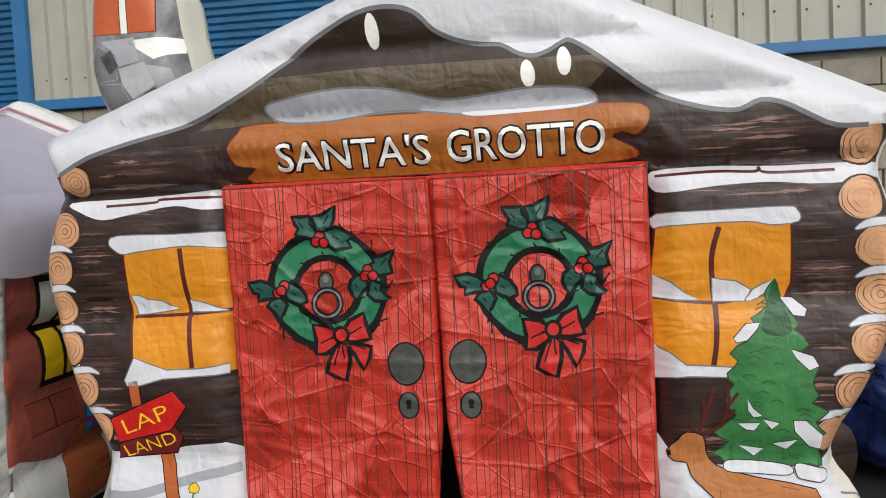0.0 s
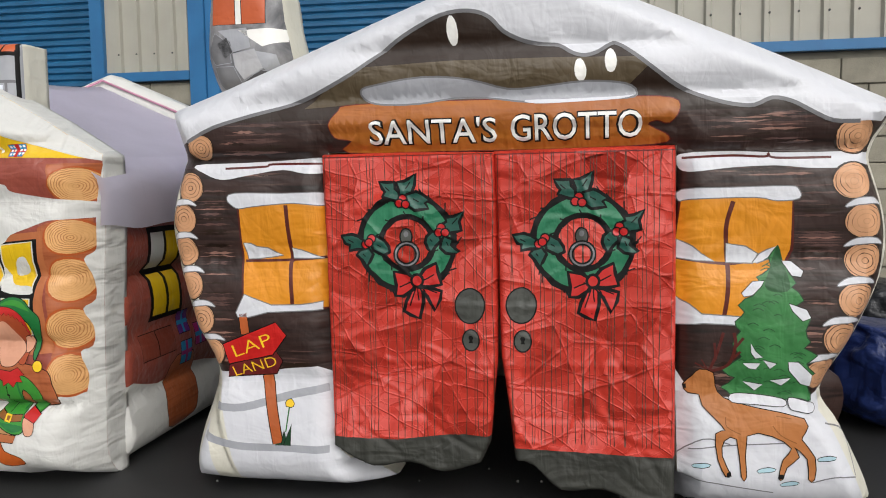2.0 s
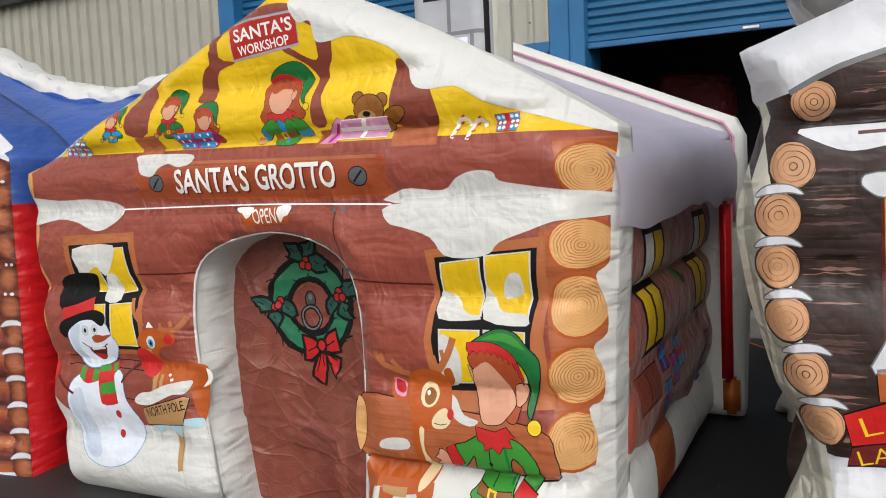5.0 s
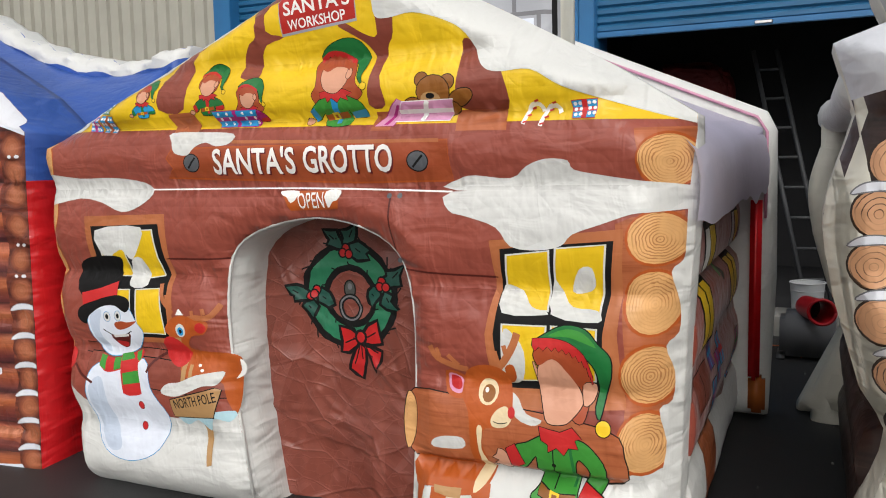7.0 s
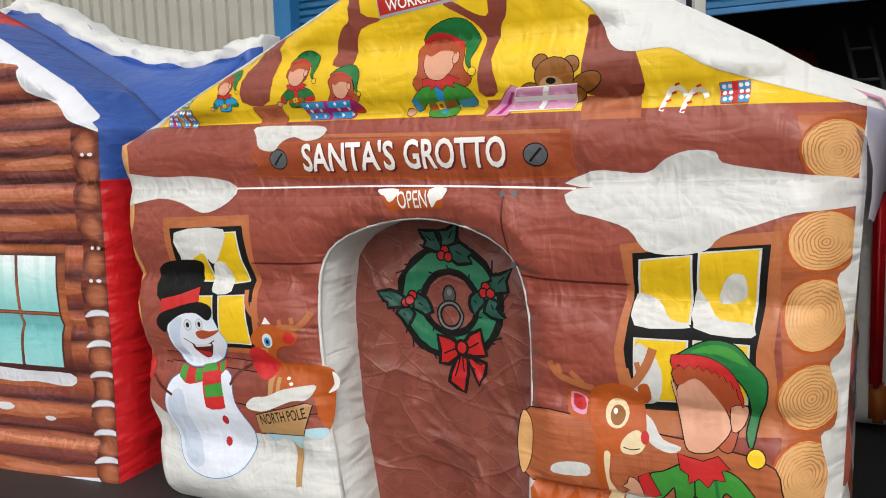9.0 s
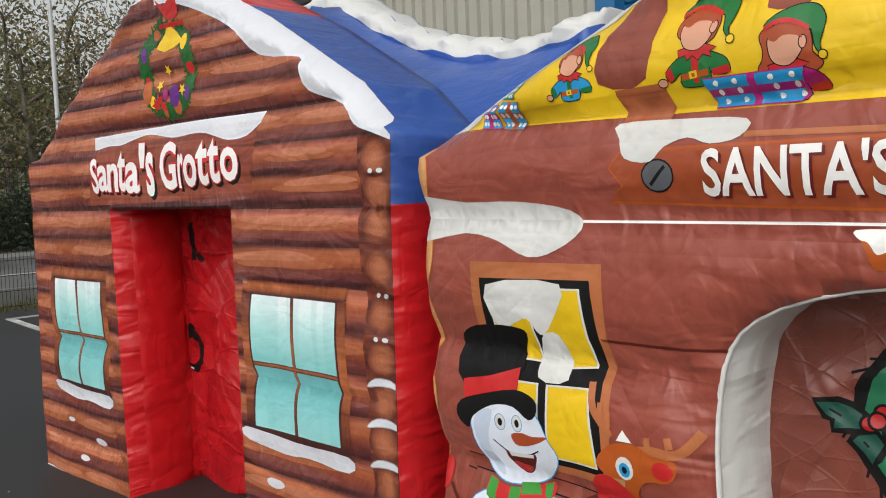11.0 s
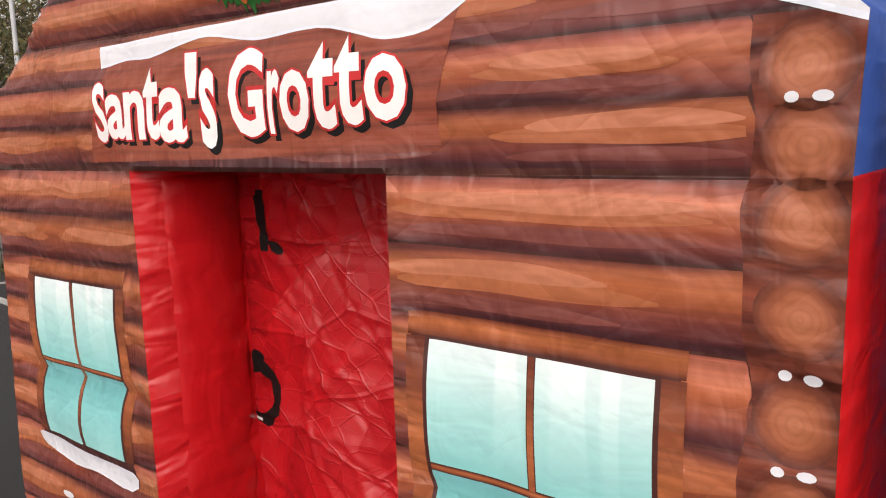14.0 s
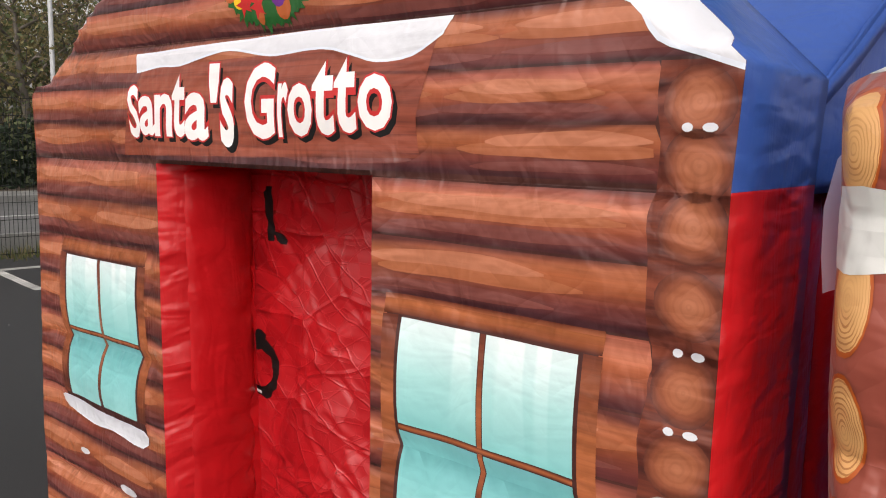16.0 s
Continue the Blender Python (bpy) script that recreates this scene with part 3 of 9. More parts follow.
back = part("back_panel", P.solid(0.22), [WHITE, WHITE], B, "white back panel")
back.matrix_basis = pose(0, 2.22, 0)

# ---- golden log grotto with the blue roof ----
C = thing("inflatable_grotto", pose(-6.1, -0.145, 0, 0, 0, 7.0), "inflatable golden log cabin grotto with blue roof and red sides", "inflatable", "inflatable grottos")
C_OUT = [(-1.31, 0.0), (-1.32, 0.5), (-1.29, 1.0), (-1.28, 1.44), (-1.29, 1.65), (-1.09, 1.82), (-0.66, 2.08), (-0.2, 2.33), (0.0, 2.37), (0.2, 2.33), (0.62, 2.12), (1.08, 1.84), (1.272, 1.655), (1.26, 1.44), (1.25, 0.7), (1.235, 0.0), (0.42, 0.0), (0.425, 1.435), (-0.487, 1.435), (-0.477, 0.0)]


def c_relief(u, v):
    d = ribs(v, (0.0, 0.28, 0.54, 0.80, 1.165, 1.44, 1.79, 1.97, 2.12, 2.5), 0.038, 0.42)
    return 0.01 + d + ripple(u, v, 0.12, 0.005) + ripple(u, v, 0.4, 0.012, 5)


CP = Panel(C_OUT, c_relief, 0.035, 0.05, lambda u, v: 0.0 if v < 1.7 else 0.05, (0.28, 0.54, 0.80, 1.165, 1.44, 1.79, 1.97, 2.12))
LOG = streaked("golden_log_print", [(0.25, (0.028, 0.010, 0.009)), (0.45, (0.050, 0.015, 0.012)), (0.8, (0.115, 0.036, 0.024))], (0.5, 0.5, 11.0), 1.1)
bm = CP.solid(0.42)
for f in bm.faces:
    if f.material_index == 1 and f.calc_center_median().z > 1.445 and abs(f.calc_center_median().x) > 0.5:
        f.material_index = 2
c_front = part("front_panel", bm, [LOG, RED, BLUE], C, "printed golden brown log front")
bm = bmesh.new()
for s in (-1, 1):
    roof_slope(bm, (0.0, 0.36, 2.34), (s * 1.25, 0.36, 1.60), (0.0, 0.97, 2.38), (s * 1.36, 0.97, 2.06), 0.07, 16, 0.04, 0, 0.02, 0.17)
    roof_slope(bm, (s * 1.25, 0.38, 1.62), (s * 1.24, 0.38, 1.44), (s * 1.35, 0.97, 2.07), (s * 1.31, 0.97, 1.44), 0.0, 10, 0.02)
part("roof", bm, BLUE, C, "blue fabric roof")
for s in (-1, 1):
    P = Panel(rect(0.0, 0.0, 0.75, 1.445), lambda u, v: 0.02 + ribs(u, (-0.75, -0.35, 0.05, 0.35, 0.75), 0.06) + ripple(u, v, 0.15, 0.006), 0.05, 0.05)
    if s < 0:
        P.outline = rect(-0.75, 0.0, 0.0, 1.445)
    w = part("side_wall", P.solid(0.2), [RED, RED], C, "bright red tubed side wall")
    w.matrix_basis = pose(s * 1.14, 0.40, 0, 0, 0, 90 * s)
P = Panel(rect(0.0, 0.0, 0.31, 1.43), lambda u, v: 0.045 * math.sin(math.pi * min(1.0, max(0.0, u / 0.31))) ** 0.7 + ripple(u, v * 0.6, 0.06, 0.005) + ripple(u * 0.3, v, 0.05, 0.006, 3), 0.02, 0.03)
cushion = part("door_jamb", P.solid(0.04), [RED, RED], C, "puffed red door jamb")
cushion.matrix_basis = pose(-0.502, 0.02, 0, 0, 0, 90)
crest = [(-1.40, 2.10), (-1.05, 2.06), (-0.75, 2.14), (-0.45, 2.36), (-0.20, 2.49), (0.05, 2.42), (0.35, 2.26), (0.60, 2.17), (0.85, 2.12), (1.05, 2.09), (1.25, 2.13), (1.42, 2.17)]
ruffle = [(u, v + 0.010 * math.sin(u * 31) + 0.007 * math.sin(u * 57)) for u, v in curve2(crest, 8, False)]
P = Panel([(-1.38, 0.02), (1.38, 0.02)] + ruffle[::-1], lambda u, v: 0.05 + ripple(u, v, 0.09, 0.02) + ripple(u, v, 0.04, 0.012, 7), 0.03, 0.03)
back = part("back_panel", P.solid(0.20), [BLUE, WHITE], C, "blue back panel with white rim")
back.matrix_basis = pose(0, 1.0, 0)
stamp(P, back, "trim_snow", [(WHITE, [(u, v - 0.085 + 0.012 * math.sin(u * 23)) for u, v in curve2(crest, 4, False)] + [(1.6, 2.6), (-1.6, 2.6)])], 0.004, True, "ruffled white trim along the roof edge")


# ---- ground ----
m, nt, b = shader("tarmac", 0.55)
p = obj_coords(nt)
fine = noise_tex(nt, p, 160.0, 3.0, 0.7)
stain = noise_tex(nt, p, 0.5, 6.0, 0.6)
col = mix(nt, stain, (0.012, 0.012, 0.0125), (0.031, 0.031, 0.032))
speck = ramp(nt, fine, [(0.35, (0.6, 0.6, 0.6)), (0.75, (1.6, 1.6, 1.6))])
nt.links.new(mix(nt, 1.0, col, speck, "MULTIPLY"), b.inputs["Base Color"])
bump(nt, b, fine, 0.5, 0.006)
TARMAC = m


def ease(t):
    t = min(1.0, max(0.0, t))
    return t * t * (3 - 2 * t)


def yard_height(x):
    """The yard swells gently under the two further grottos."""
    return 0.11 * ease((-2.2 - x) / 2.3) * ease((x + 13.0) / 3.5)


bm = bmesh.new()
across = [-300, -150, -80, -50, -30, -20] + [-16 + 0.25 * k for k in range(73)] + [5, 10, 20, 40, 80, 150, 300]
along = [-300, -150, -80, -40, -20, -10, -5, 0, 5, 10, 20, 40, 80, 150, 300]
grid = [[bm.verts.new((x, y, yard_height(x))) for x in across] for y in along]
for lo, hi in zip(grid, grid[1:]):
    for k in range(len(across) - 1):
        bm.faces.new((lo[k], lo[k + 1], hi[k + 1], hi[k]))
tagged(bm_object("ground", bm, TARMAC), "dark grey worn tarmac yard", "ground", kind="structure")

# ---- warehouse ----
WY = 4.75
CLAD = fabric("cladding_paint", (0.36, 0.35, 0.30), 0.0, 0.5, 0.06)
STEELBLUE = fabric("blue_steel_paint", (0.02, 0.13, 0.30), 0.05, 0.4, 0.1)
SHUTTER = fabric("blue_shutter_paint", (0.012, 0.10, 0.22), 0.0, 0.4, 0.15)
m, nt, b = shader("block_paint", 0.85)
info = nt.nodes.new("ShaderNodeObjectInfo")
tone = ramp(nt, info.outputs["Random"], [(0.0, (0.24, 0.225, 0.185)), (1.0, (0.33, 0.31, 0.25))])
dirt = noise_tex(nt, obj_coords(nt), 6.0, 6.0, 0.65)
nt.links.new(mix(nt, 1.0, tone, ramp(nt, dirt, [(0.3, (0.78, 0.77, 0.74)), (0.7, (1.08, 1.07, 1.05))]), "MULTIPLY"), b.inputs["Base Color"])
bump(nt, b, noise_tex(nt, obj_coords(nt), 70.0, 4.0), 0.5, 0.006)
BLOCK = m
MORTAR = fabric("mortar", (0.19, 0.18, 0.15), 0.1, 0.9, 0.2)
CONCRETE = fabric("step_concrete", (0.26, 0.25, 0.23), 0.1, 0.85, 0.35)
DARKWOOD = fabric("dark_shelf_wood", (0.05, 0.035, 0.025), 0.1, 0.7, 0.3)
SIGNBLACK = fabric("sign_black", (0.018, 0.018, 0.018), 0.0, 0.5, 0.1)
SIGNSTRIPE = fabric("sign_red", (0.40, 0.07, 0.045), 0.0, 0.5, 0.1)
SCREWDARK = fabric("dark_metal", (0.05, 0.05, 0.05), 0.0, 0.5, 0.2)
PALEMETAL = fabric("pale_metal", (0.45, 0.46, 0.47), 0.2, 0.35, 0.15)
DULLMETAL = fabric("dull_aluminium", (0.045, 0.047, 0.05), 0.2, 0.7, 0.2)
PLASTICGREY = fabric("grey_plastic", (0.12, 0.12, 0.125), 0.1, 0.5, 0.2)
REDPLASTIC = fabric("red_plastic", (0.50, 0.012, 0.02), 0.1, 0.4, 0.1)
TARP = fabric("blue_tarpaulin", (0.011, 0.023, 0.10), 2.0, 0.38, 0.25)
TARPBLACK = fabric("black_tarpaulin", (0.018, 0.019, 0.023), 2.0, 0.45, 0.25)
REDSACK = fabric("red_sack_cloth", (0.16, 0.010, 0.012), 1.5, 0.6, 0.25)
ORANGECABLE = fabric("orange_cable", (0.50, 0.13, 0.04), 0.0, 0.5, 0.1)


LETTERWHITE = fabric("label_white", (0.75, 0.75, 0.74), 0.0, 0.5, 0.05)
# near-black that stands in for the shade inside the store room
ROOMSHADE = fabric("interior_shade_colour", (0.02, 0.02, 0.022), 0.0, 0.8, 0.2)
W = thing("warehouse", pose(0, WY, 0), "industrial unit with cream ribbed cladding, block base and blue roller shutters", "building")


def cladding(x0, x1, z0, z1, parent, pitch=0.2):
    bm = bmesh.new()
    prof = []
    x = x0
    while x < x1 - 0.001:
        w = min(pitch, x1 - x)
        prof += [(x, 0.0), (x + w * 0.70, 0.0), (x + w * 0.77, -0.045), (x + w * 0.94, -0.045), (x + w * 0.995, 0.0)]
        x += w
    prof.append((x1, 0.0))
    lo = [bm.verts.new((px, py, z0)) for px, py in prof]
    hi = [bm.verts.new((px, py, z1)) for px, py in prof]
    for i in range(len(prof) - 1):
        bm.faces.new((lo[i], lo[i + 1], hi[i + 1], hi[i]))
    return part("cladding", bm, CLAD, parent, "cream ribbed metal cladding", smooth=False)


def shutter(x0, x1, z0, z1, parent):
    bm = bmesh.new()
    n = int((z1 - z0) / 0.075)
    prof = []
    for i in range(n):
        z = z0 + i * (z1 - z0) / n
        h = (z1 - z0) / n
        prof += [(-0.005, z), (-0.028, z + h * 0.25), (-0.028, z + h * 0.75), (-0.005, z + h * 0.97)]
    prof.append((0.0, z1))
    a = [bm.verts.new((x0, y + 0.12, z)) for y, z in prof]
    b = [bm.verts.new((x1, y + 0.12, z)) for y, z in prof]
    for i in range(len(prof) - 1):
        bm.faces.new((a[i], b[i], b[i + 1], a[i + 1]))
    s = part("roller_shutter", bm, SHUTTER, parent, "blue ribbed roller shutter", smooth=False)
    return s


def beam(name, x0, x1, y0, y1, z0, z1, mat, parent, label=""):
    return part(name, box(bmesh.new(), x0, x1, y0, y1, z0, z1, 0.006), mat, parent, label, smooth=False)


TOP = 6.0
RAIL = 2.67
cladding(-16.0, -7.60, RAIL, TOP, W, 0.176)
beam("pillar", -7.60, -7.38, -0.06, 0.3, 0, TOP, STEELBLUE, W, "blue steel door frame")
shutter(-7.38, -4.88, 0.0, TOP, W)
beam("pillar", -4.88, -4.73, -0.06, 0.3, 0, TOP, STEELBLUE, W, "blue steel door frame")
cladding(-4.73, -3.76, RAIL, TOP, W, 0.205)
beam("pillar", -3.76, -3.58, -0.05, 0.3, 0, TOP, STEELBLUE, W, "blue steel door frame")
beam("pillar", -3.58, -3.44, -0.02, 0.5, 0, TOP, STEELBLUE, W, "blue steel door frame")
shutter(-3.44, 0.2, 2.625, TOP, W)
beam("shutter_bar", -3.44, 0.2, 0.07, 0.13, 2.58, 2.63, STEELBLUE, W, "blue bottom bar of the raised shutter")
beam("shutter_label", -2.11, -1.97, 0.060, 0.072, 2.59, 2.622, LETTERWHITE, W, "small white label on the shutter bar")
beam("pillar", 0.2, 0.5, -0.06, 0.3, 0, TOP, STEELBLUE, W, "blue steel door frame")
cladding(0.5, 12.0, RAIL + 0.05, TOP, W, 0.263)
for x0, x1, up in ((-16.0, -7.60, 0.0), (-4.73, -3.76, 0.0), (0.5, 12.0, 0.05)):
    beam("rail", x0, x1, -0.06, 0.08, RAIL - 0.10 + up, RAIL + up, STEELBLUE, W, "blue painted steel rail")
    beam("block_wall", x0, x1, 0.035, 0.25, 0, RAIL - 0.10 + up, MORTAR, W, "painted concrete block wall")
for x in (1.30, 1.565, 1.83, 2.09, 2.36, 2.62, 2.88, 3.14, 3.41, 3.67):
    part("cladding_screw", tube(bmesh.new(), [(x + 0.232, -0.05, 2.99), (x + 0.232, -0.038, 2.99)], 0.012, 6), SCREWDARK, W)
for x in (-4.55, -4.345, -4.14, -3.935):
    part("cladding_screw", tube(bmesh.new(), [(x - 0.01, -0.05, 2.86), (x - 0.01, -0.038, 2.86)], 0.010, 6), SCREWDARK, W)
# store room behind the raised shutter, its shade put into a near-black colour
beam("interior_wall", -3.9, 0.6, 3.4, 3.5, 0, TOP, ROOMSHADE, W, "store room wall with its shade coloured in near-black")
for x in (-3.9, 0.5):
    beam("interior_wall", x, x + 0.1, 0.32, 3.4, 0, TOP, ROOMSHADE, W, "store room wall with its shade coloured in near-black")
beam("interior_ceiling", -3.9, 0.6, 0.32, 3.5, 3.4, 3.5, ROOMSHADE, W)
beam("interior_floor", -3.8, 0.5, 0.34, 3.4, 0.0, 0.17, ROOMSHADE, W, "store room floor with its shade coloured in near-black")
beam("door_step", -3.44, 0.2, -0.10, 0.34, 0.0, 0.175, CONCRETE, W, "worn concrete door step")
beam("roof", -16, 12, -0.1, 6, TOP, TOP + 0.1, CLAD, W)
beam("shelf", -3.7, -2.5, 2.4, 3.2, 1.85, 1.9, DARKWOOD, W, "dark store shelf")
# sign board on the cladding
sb = beam("sign_board", -14.5, -8.9, -0.14, -0.06, 3.95, 5.4, SIGNBLACK, W, "black sign board with a red striped mark")
for k in range(7):
    bm = tube(bmesh.new(), [(-11.15 + 0.24 * k + 0.35 * t * (3.2 - t) * 0.25, -0.15, 4.12 + 0.40 * t) for t in (0, 0.8, 1.6, 2.4)], 0.055, 6)
    part("sign_mark", bm, SIGNSTRIPE, sb, "red painted stripe")
bm = tube(bmesh.new(), [(-11.9 + 0.42 * math.cos(a), -0.15, 4.45 + 0.42 * math.sin(a)) for a in np.linspace(2.6, 6.6, 14)], 0.05, 6)
part("sign_mark", bm, SIGNSTRIPE, sb, "red painted ring")


def block_courses():
    rnd = random.Random(31)
    meshes = []
    for k in range(5):
        bm = bmesh.new()
        box(bm, 0, 0.477, 0.0, 0.05, 0, 0.234, 0.005)
        for v in bm.verts:
            v.co.y += rnd.uniform(-0.003, 0.003)
        me = bpy.data.meshes.new("block")
        bm.to_mesh(me)
        bm.free()
        me.materials.append(BLOCK)
        meshes.append(me)
    for row in range(11):
        z = 0.105 + row * 0.2455
        if z + 0.23 > RAIL - 0.06:
            break
        for c in range(-1, 12):
            x = 0.52 + c * 0.49 + (0.245 if row % 2 else 0.0)
            if x < 0.5:
                continue
            ob = new("block", rnd.choice(meshes))
            ob.parent = W
            ob.location = (x, 0.003, z)
        for c in range(2):
            x = -4.72 + c * 0.485
            ob = new("block", rnd.choice(meshes))
            ob.parent = W
            ob.location = (x, 0.003, z)


def brick_course():
    bm = box(bmesh.new(), 0, 0.235, 0.0, 0.05, 0, 0.072, 0.004)
    me = bpy.data.meshes.new("brick")
    bm.to_mesh(me)
    bm.free()
    me.materials.append(BLOCK)
    for c in range(24):
        ob = new("brick", me)
        ob.parent = W
        ob.location = (0.52 + c * 0.245, 0.001, 0.022)


# ---- things in and before the store ----
def bucket(x, y, z):
    t = thing("bucket", pose(x, y, z), "dented white metal bucket on the door step", "bucket")
    bm = tube(bmesh.new(), [(0, 0, 0), (0, 0, 0.02), (0, 0, 0.25), (0, 0, 0.265)], [0.115, 0.12, 0.135, 0.14], 24, 0, False)
    bmesh.ops.contextual_create(bm, geom=[e for e in bm.edges if e.is_boundary and abs(e.verts[0].co.z) < 1e-4])
    part("body", bm, PALEMETAL, t)
    part("rim", tube(bmesh.new(), [(0.14 * math.cos(a), 0.14 * math.sin(a), 0.265) for a in np.linspace(0, math.tau, 25)], 0.006, 6), PALEMETAL, t)
    part("band", tube(bmesh.new(), [(0.134 * math.cos(a), 0.134 * math.sin(a), 0.20) for a in np.linspace(0, math.tau, 25)], 0.004, 6), PALEMETAL, t)


def blower(x, y):
    t = thing("air_blower", pose(x, y, 0), "grey air blower with a red round inlet on tarmac", "blower")
    part("housing", box(bmesh.new(), -0.18, 0.20, 0.06, 0.42, 0.02, 0.33, 0.04), PLASTICGREY, t)
    bm = tube(bmesh.new(), [(0.10, -0.14, 0.40), (0.09, -0.10, 0.40), (0.02, 0.10, 0.39), (0, 0.22, 0.38)], [0.090, 0.085, 0.080, 0.078], 24, 0, False)
    part("inlet_tube", bm, REDPLASTIC, t, "bright red tube")
    part("inlet_lip", tube(bmesh.new(), [(0.10 + 0.088 * math.cos(a), -0.14, 0.40 + 0.088 * math.sin(a)) for a in np.linspace(0, math.tau, 25)], 0.012, 6), REDPLASTIC, t)
    bm = tube(bmesh.new(), [(0.02, 0.09, 0.39), (0.017, 0.10, 0.39)], 0.076, 20)
    part("fan_grille", bm, SCREWDARK, t, "dark fan grille")
    for sx in (-0.17, 0.17):
        part("foot", box(bmesh.new(), sx - 0.03, sx + 0.03, 0.05, 0.37, 0.0, 0.022, 0.004), SCREWDARK, t)


def ladder():
    t = thing("ladder", pose(-2.05, 5.9, 0.17), "aluminium ladder leaning in the dark store", "ladder")
    for s in (-0.1, 0.12):
        part("stile", tube(bmesh.new(), [(0.47 + s, -0.3, 0.0), (-0.05 + s * 0.95, 0.15, 2.35)], 0.022, 6), DULLMETAL, t)
    for k in range(8):
        f = 0.08 + k * 0.12
        part("rung", tube(bmesh.new(), [(0.37 - 0.52 * f, -0.3 + 0.45 * f, 2.35 * f), (0.59 - 0.525 * f, -0.3 + 0.45 * f, 2.35 * f)], 0.014, 6), DULLMETAL, t)


def heap(name, x, y, w, d, h, mat, label, seed, turn=0, slope=0.12):
    t = thing(name, pose(x, y, 0, 0, 0, turn), label, "tarpaulin")
    bm = bmesh.new()
    bmesh.ops.create_icosphere(bm, subdivisions=5, radius=1.0)
    for v in bm.verts:
        n = v.co.normalized()
        k = 1 + 0.10 * noise.noise(n * 1.7 + Vector((seed, 0, 0))) + 0.13 * abs(noise.noise(n * 3.1 + Vector((0, seed, 0)))) - 0.06 * abs(noise.noise(n * 7.0 + Vector((0, 0, seed))))
        e = [math.copysign(abs(c) ** 0.55, c) for c in n]
        v.co = Vector((e[0] * w * k, e[1] * d * k, max(0.0, (e[2] * 0.5 + 0.5)) * h * (0.75 + 0.35 * k - slope * n.x)))
    part("sheet", bm, mat, t)


bucket(-1.66, 4.83, 0.175)
blower(-1.66, 3.75)
ladder()
heap("folded_tarpaulin", 2.40, 1.75, 0.66, 0.55, 0.50, TARP, "crumpled dark blue tarpaulin bundle on the tarmac", 2.0, 12, 0.30)
heap("tarpaulin_roll", 2.95, 3.55, 0.55, 0.4, 0.55, TARPBLACK, "heap of black tarpaulin by the block wall", 5.0, 10)
heap("red_sack", -2.9, 7.3, 0.42, 0.35, 0.6, REDSACK, "dark red sack on the store shelf", 7.0)
bpy.data.objects["red_sack"].location.z = 1.90
t = thing("extension_cable", pose(-2.15, 4.45, 0.0), "orange extension cable lying on tarmac", "cable")
part("coil", tube(bmesh.new(), [(0.10 * math.cos(a) * (1 + 0.1 * math.sin(a * 2.3)), 0.10 * math.sin(a), 0.012 + 0.004 * a) for a in np.linspace(0, 26, 90)], 0.006, 5), ORANGECABLE, t)
part("lead", tube(bmesh.new(), curve3([(0.1, 0, 0.008), (0.25, -0.2, 0.008), (0.36, -0.18, 0.008), (0.46, -0.55, 0.008)]), 0.006, 5), ORANGECABLE, t)
block_courses()
brick_course()
SOOT = fabric("soot_stain", (0.09, 0.085, 0.07), 0.1, 0.9, 0.4)
for k, (dx, dz, ru, rv) in enumerate(((0, 0.05, 0.085, 0.055), (0.03, -0.06, 0.022, 0.11), (-0.02, 0.0, 0.04, 0.05))):
    bm = bmesh.new()
    bm.faces.new([bm.verts.new((3.31 + u, -0.006 - 0.001 * k, 1.27 + v)) for u, v in oval(dx, dz, ru, rv, 26, 0, 0.12, 5 + k)])
    part("soot_stain", bm, SOOT, W, "dark soot stain")


# ---- prints on the dark log grotto ----
GREY = fabric("grey_print", (0.16, 0.16, 0.17), 0.6)
GREYSNOW = fabric("grey_snow_print", (0.34, 0.35, 0.38), 0.6)
ORANGE = fabric("orange_window_print", (0.66, 0.25, 0.012), 0.9)
MAROON = fabric("maroon_print", (0.09, 0.012, 0.008), 0.6)
BOARD = streaked("orange_board_print", [(0.3, (0.30, 0.085, 0.014)), (0.7, (0.40, 0.125, 0.0125))], (0.6, 0.6, 9.0), 0.9)
DARKBOARD = fabric("dark_gable_print", (0.022, 0.011, 0.006), 0.6)
OLIVE = fabric("olive_gable_print", (0.085, 0.062, 0.034), 1.3)

SIGNRED = fabric("sign_red_print", (0.50, 0.012, 0.010), 0.8)
SIGNDARK = fabric("sign_dark_print", (0.13, 0.012, 0.012), 0.8)
LETTER_Y = fabric("yellow_letter_print", (0.80, 0.52, 0.02), 0.5)
LETTER_W = fabric("white_letter_print", (0.82, 0.81, 0.78), 0.5)
POST = fabric("post_print", (0.42, 0.10, 0.025), 0.6)
TREEGREEN = streaked("fir_print", [(0.3, (0.025, 0.135, 0.036)), (0.7, (0.05, 0.22, 0.065))], (4, 4, 6), 0.8)
BEAR = fabric("bear_brown_print", (0.24, 0.085, 0.0125), 0.6)
FIRSHADE = fabric("fir_shade_print", (0.016, 0.085, 0.026), 0.8)
DEEPGREEN = fabric("deep_green_print", (0.012, 0.05, 0.02), 0.6)
FAWN = fabric("fawn_print", (0.43, 0.16, 0.045), 0.8)
PALEBLUE = fabric("pale_blue_print", (0.40, 0.60, 0.66), 0.6)


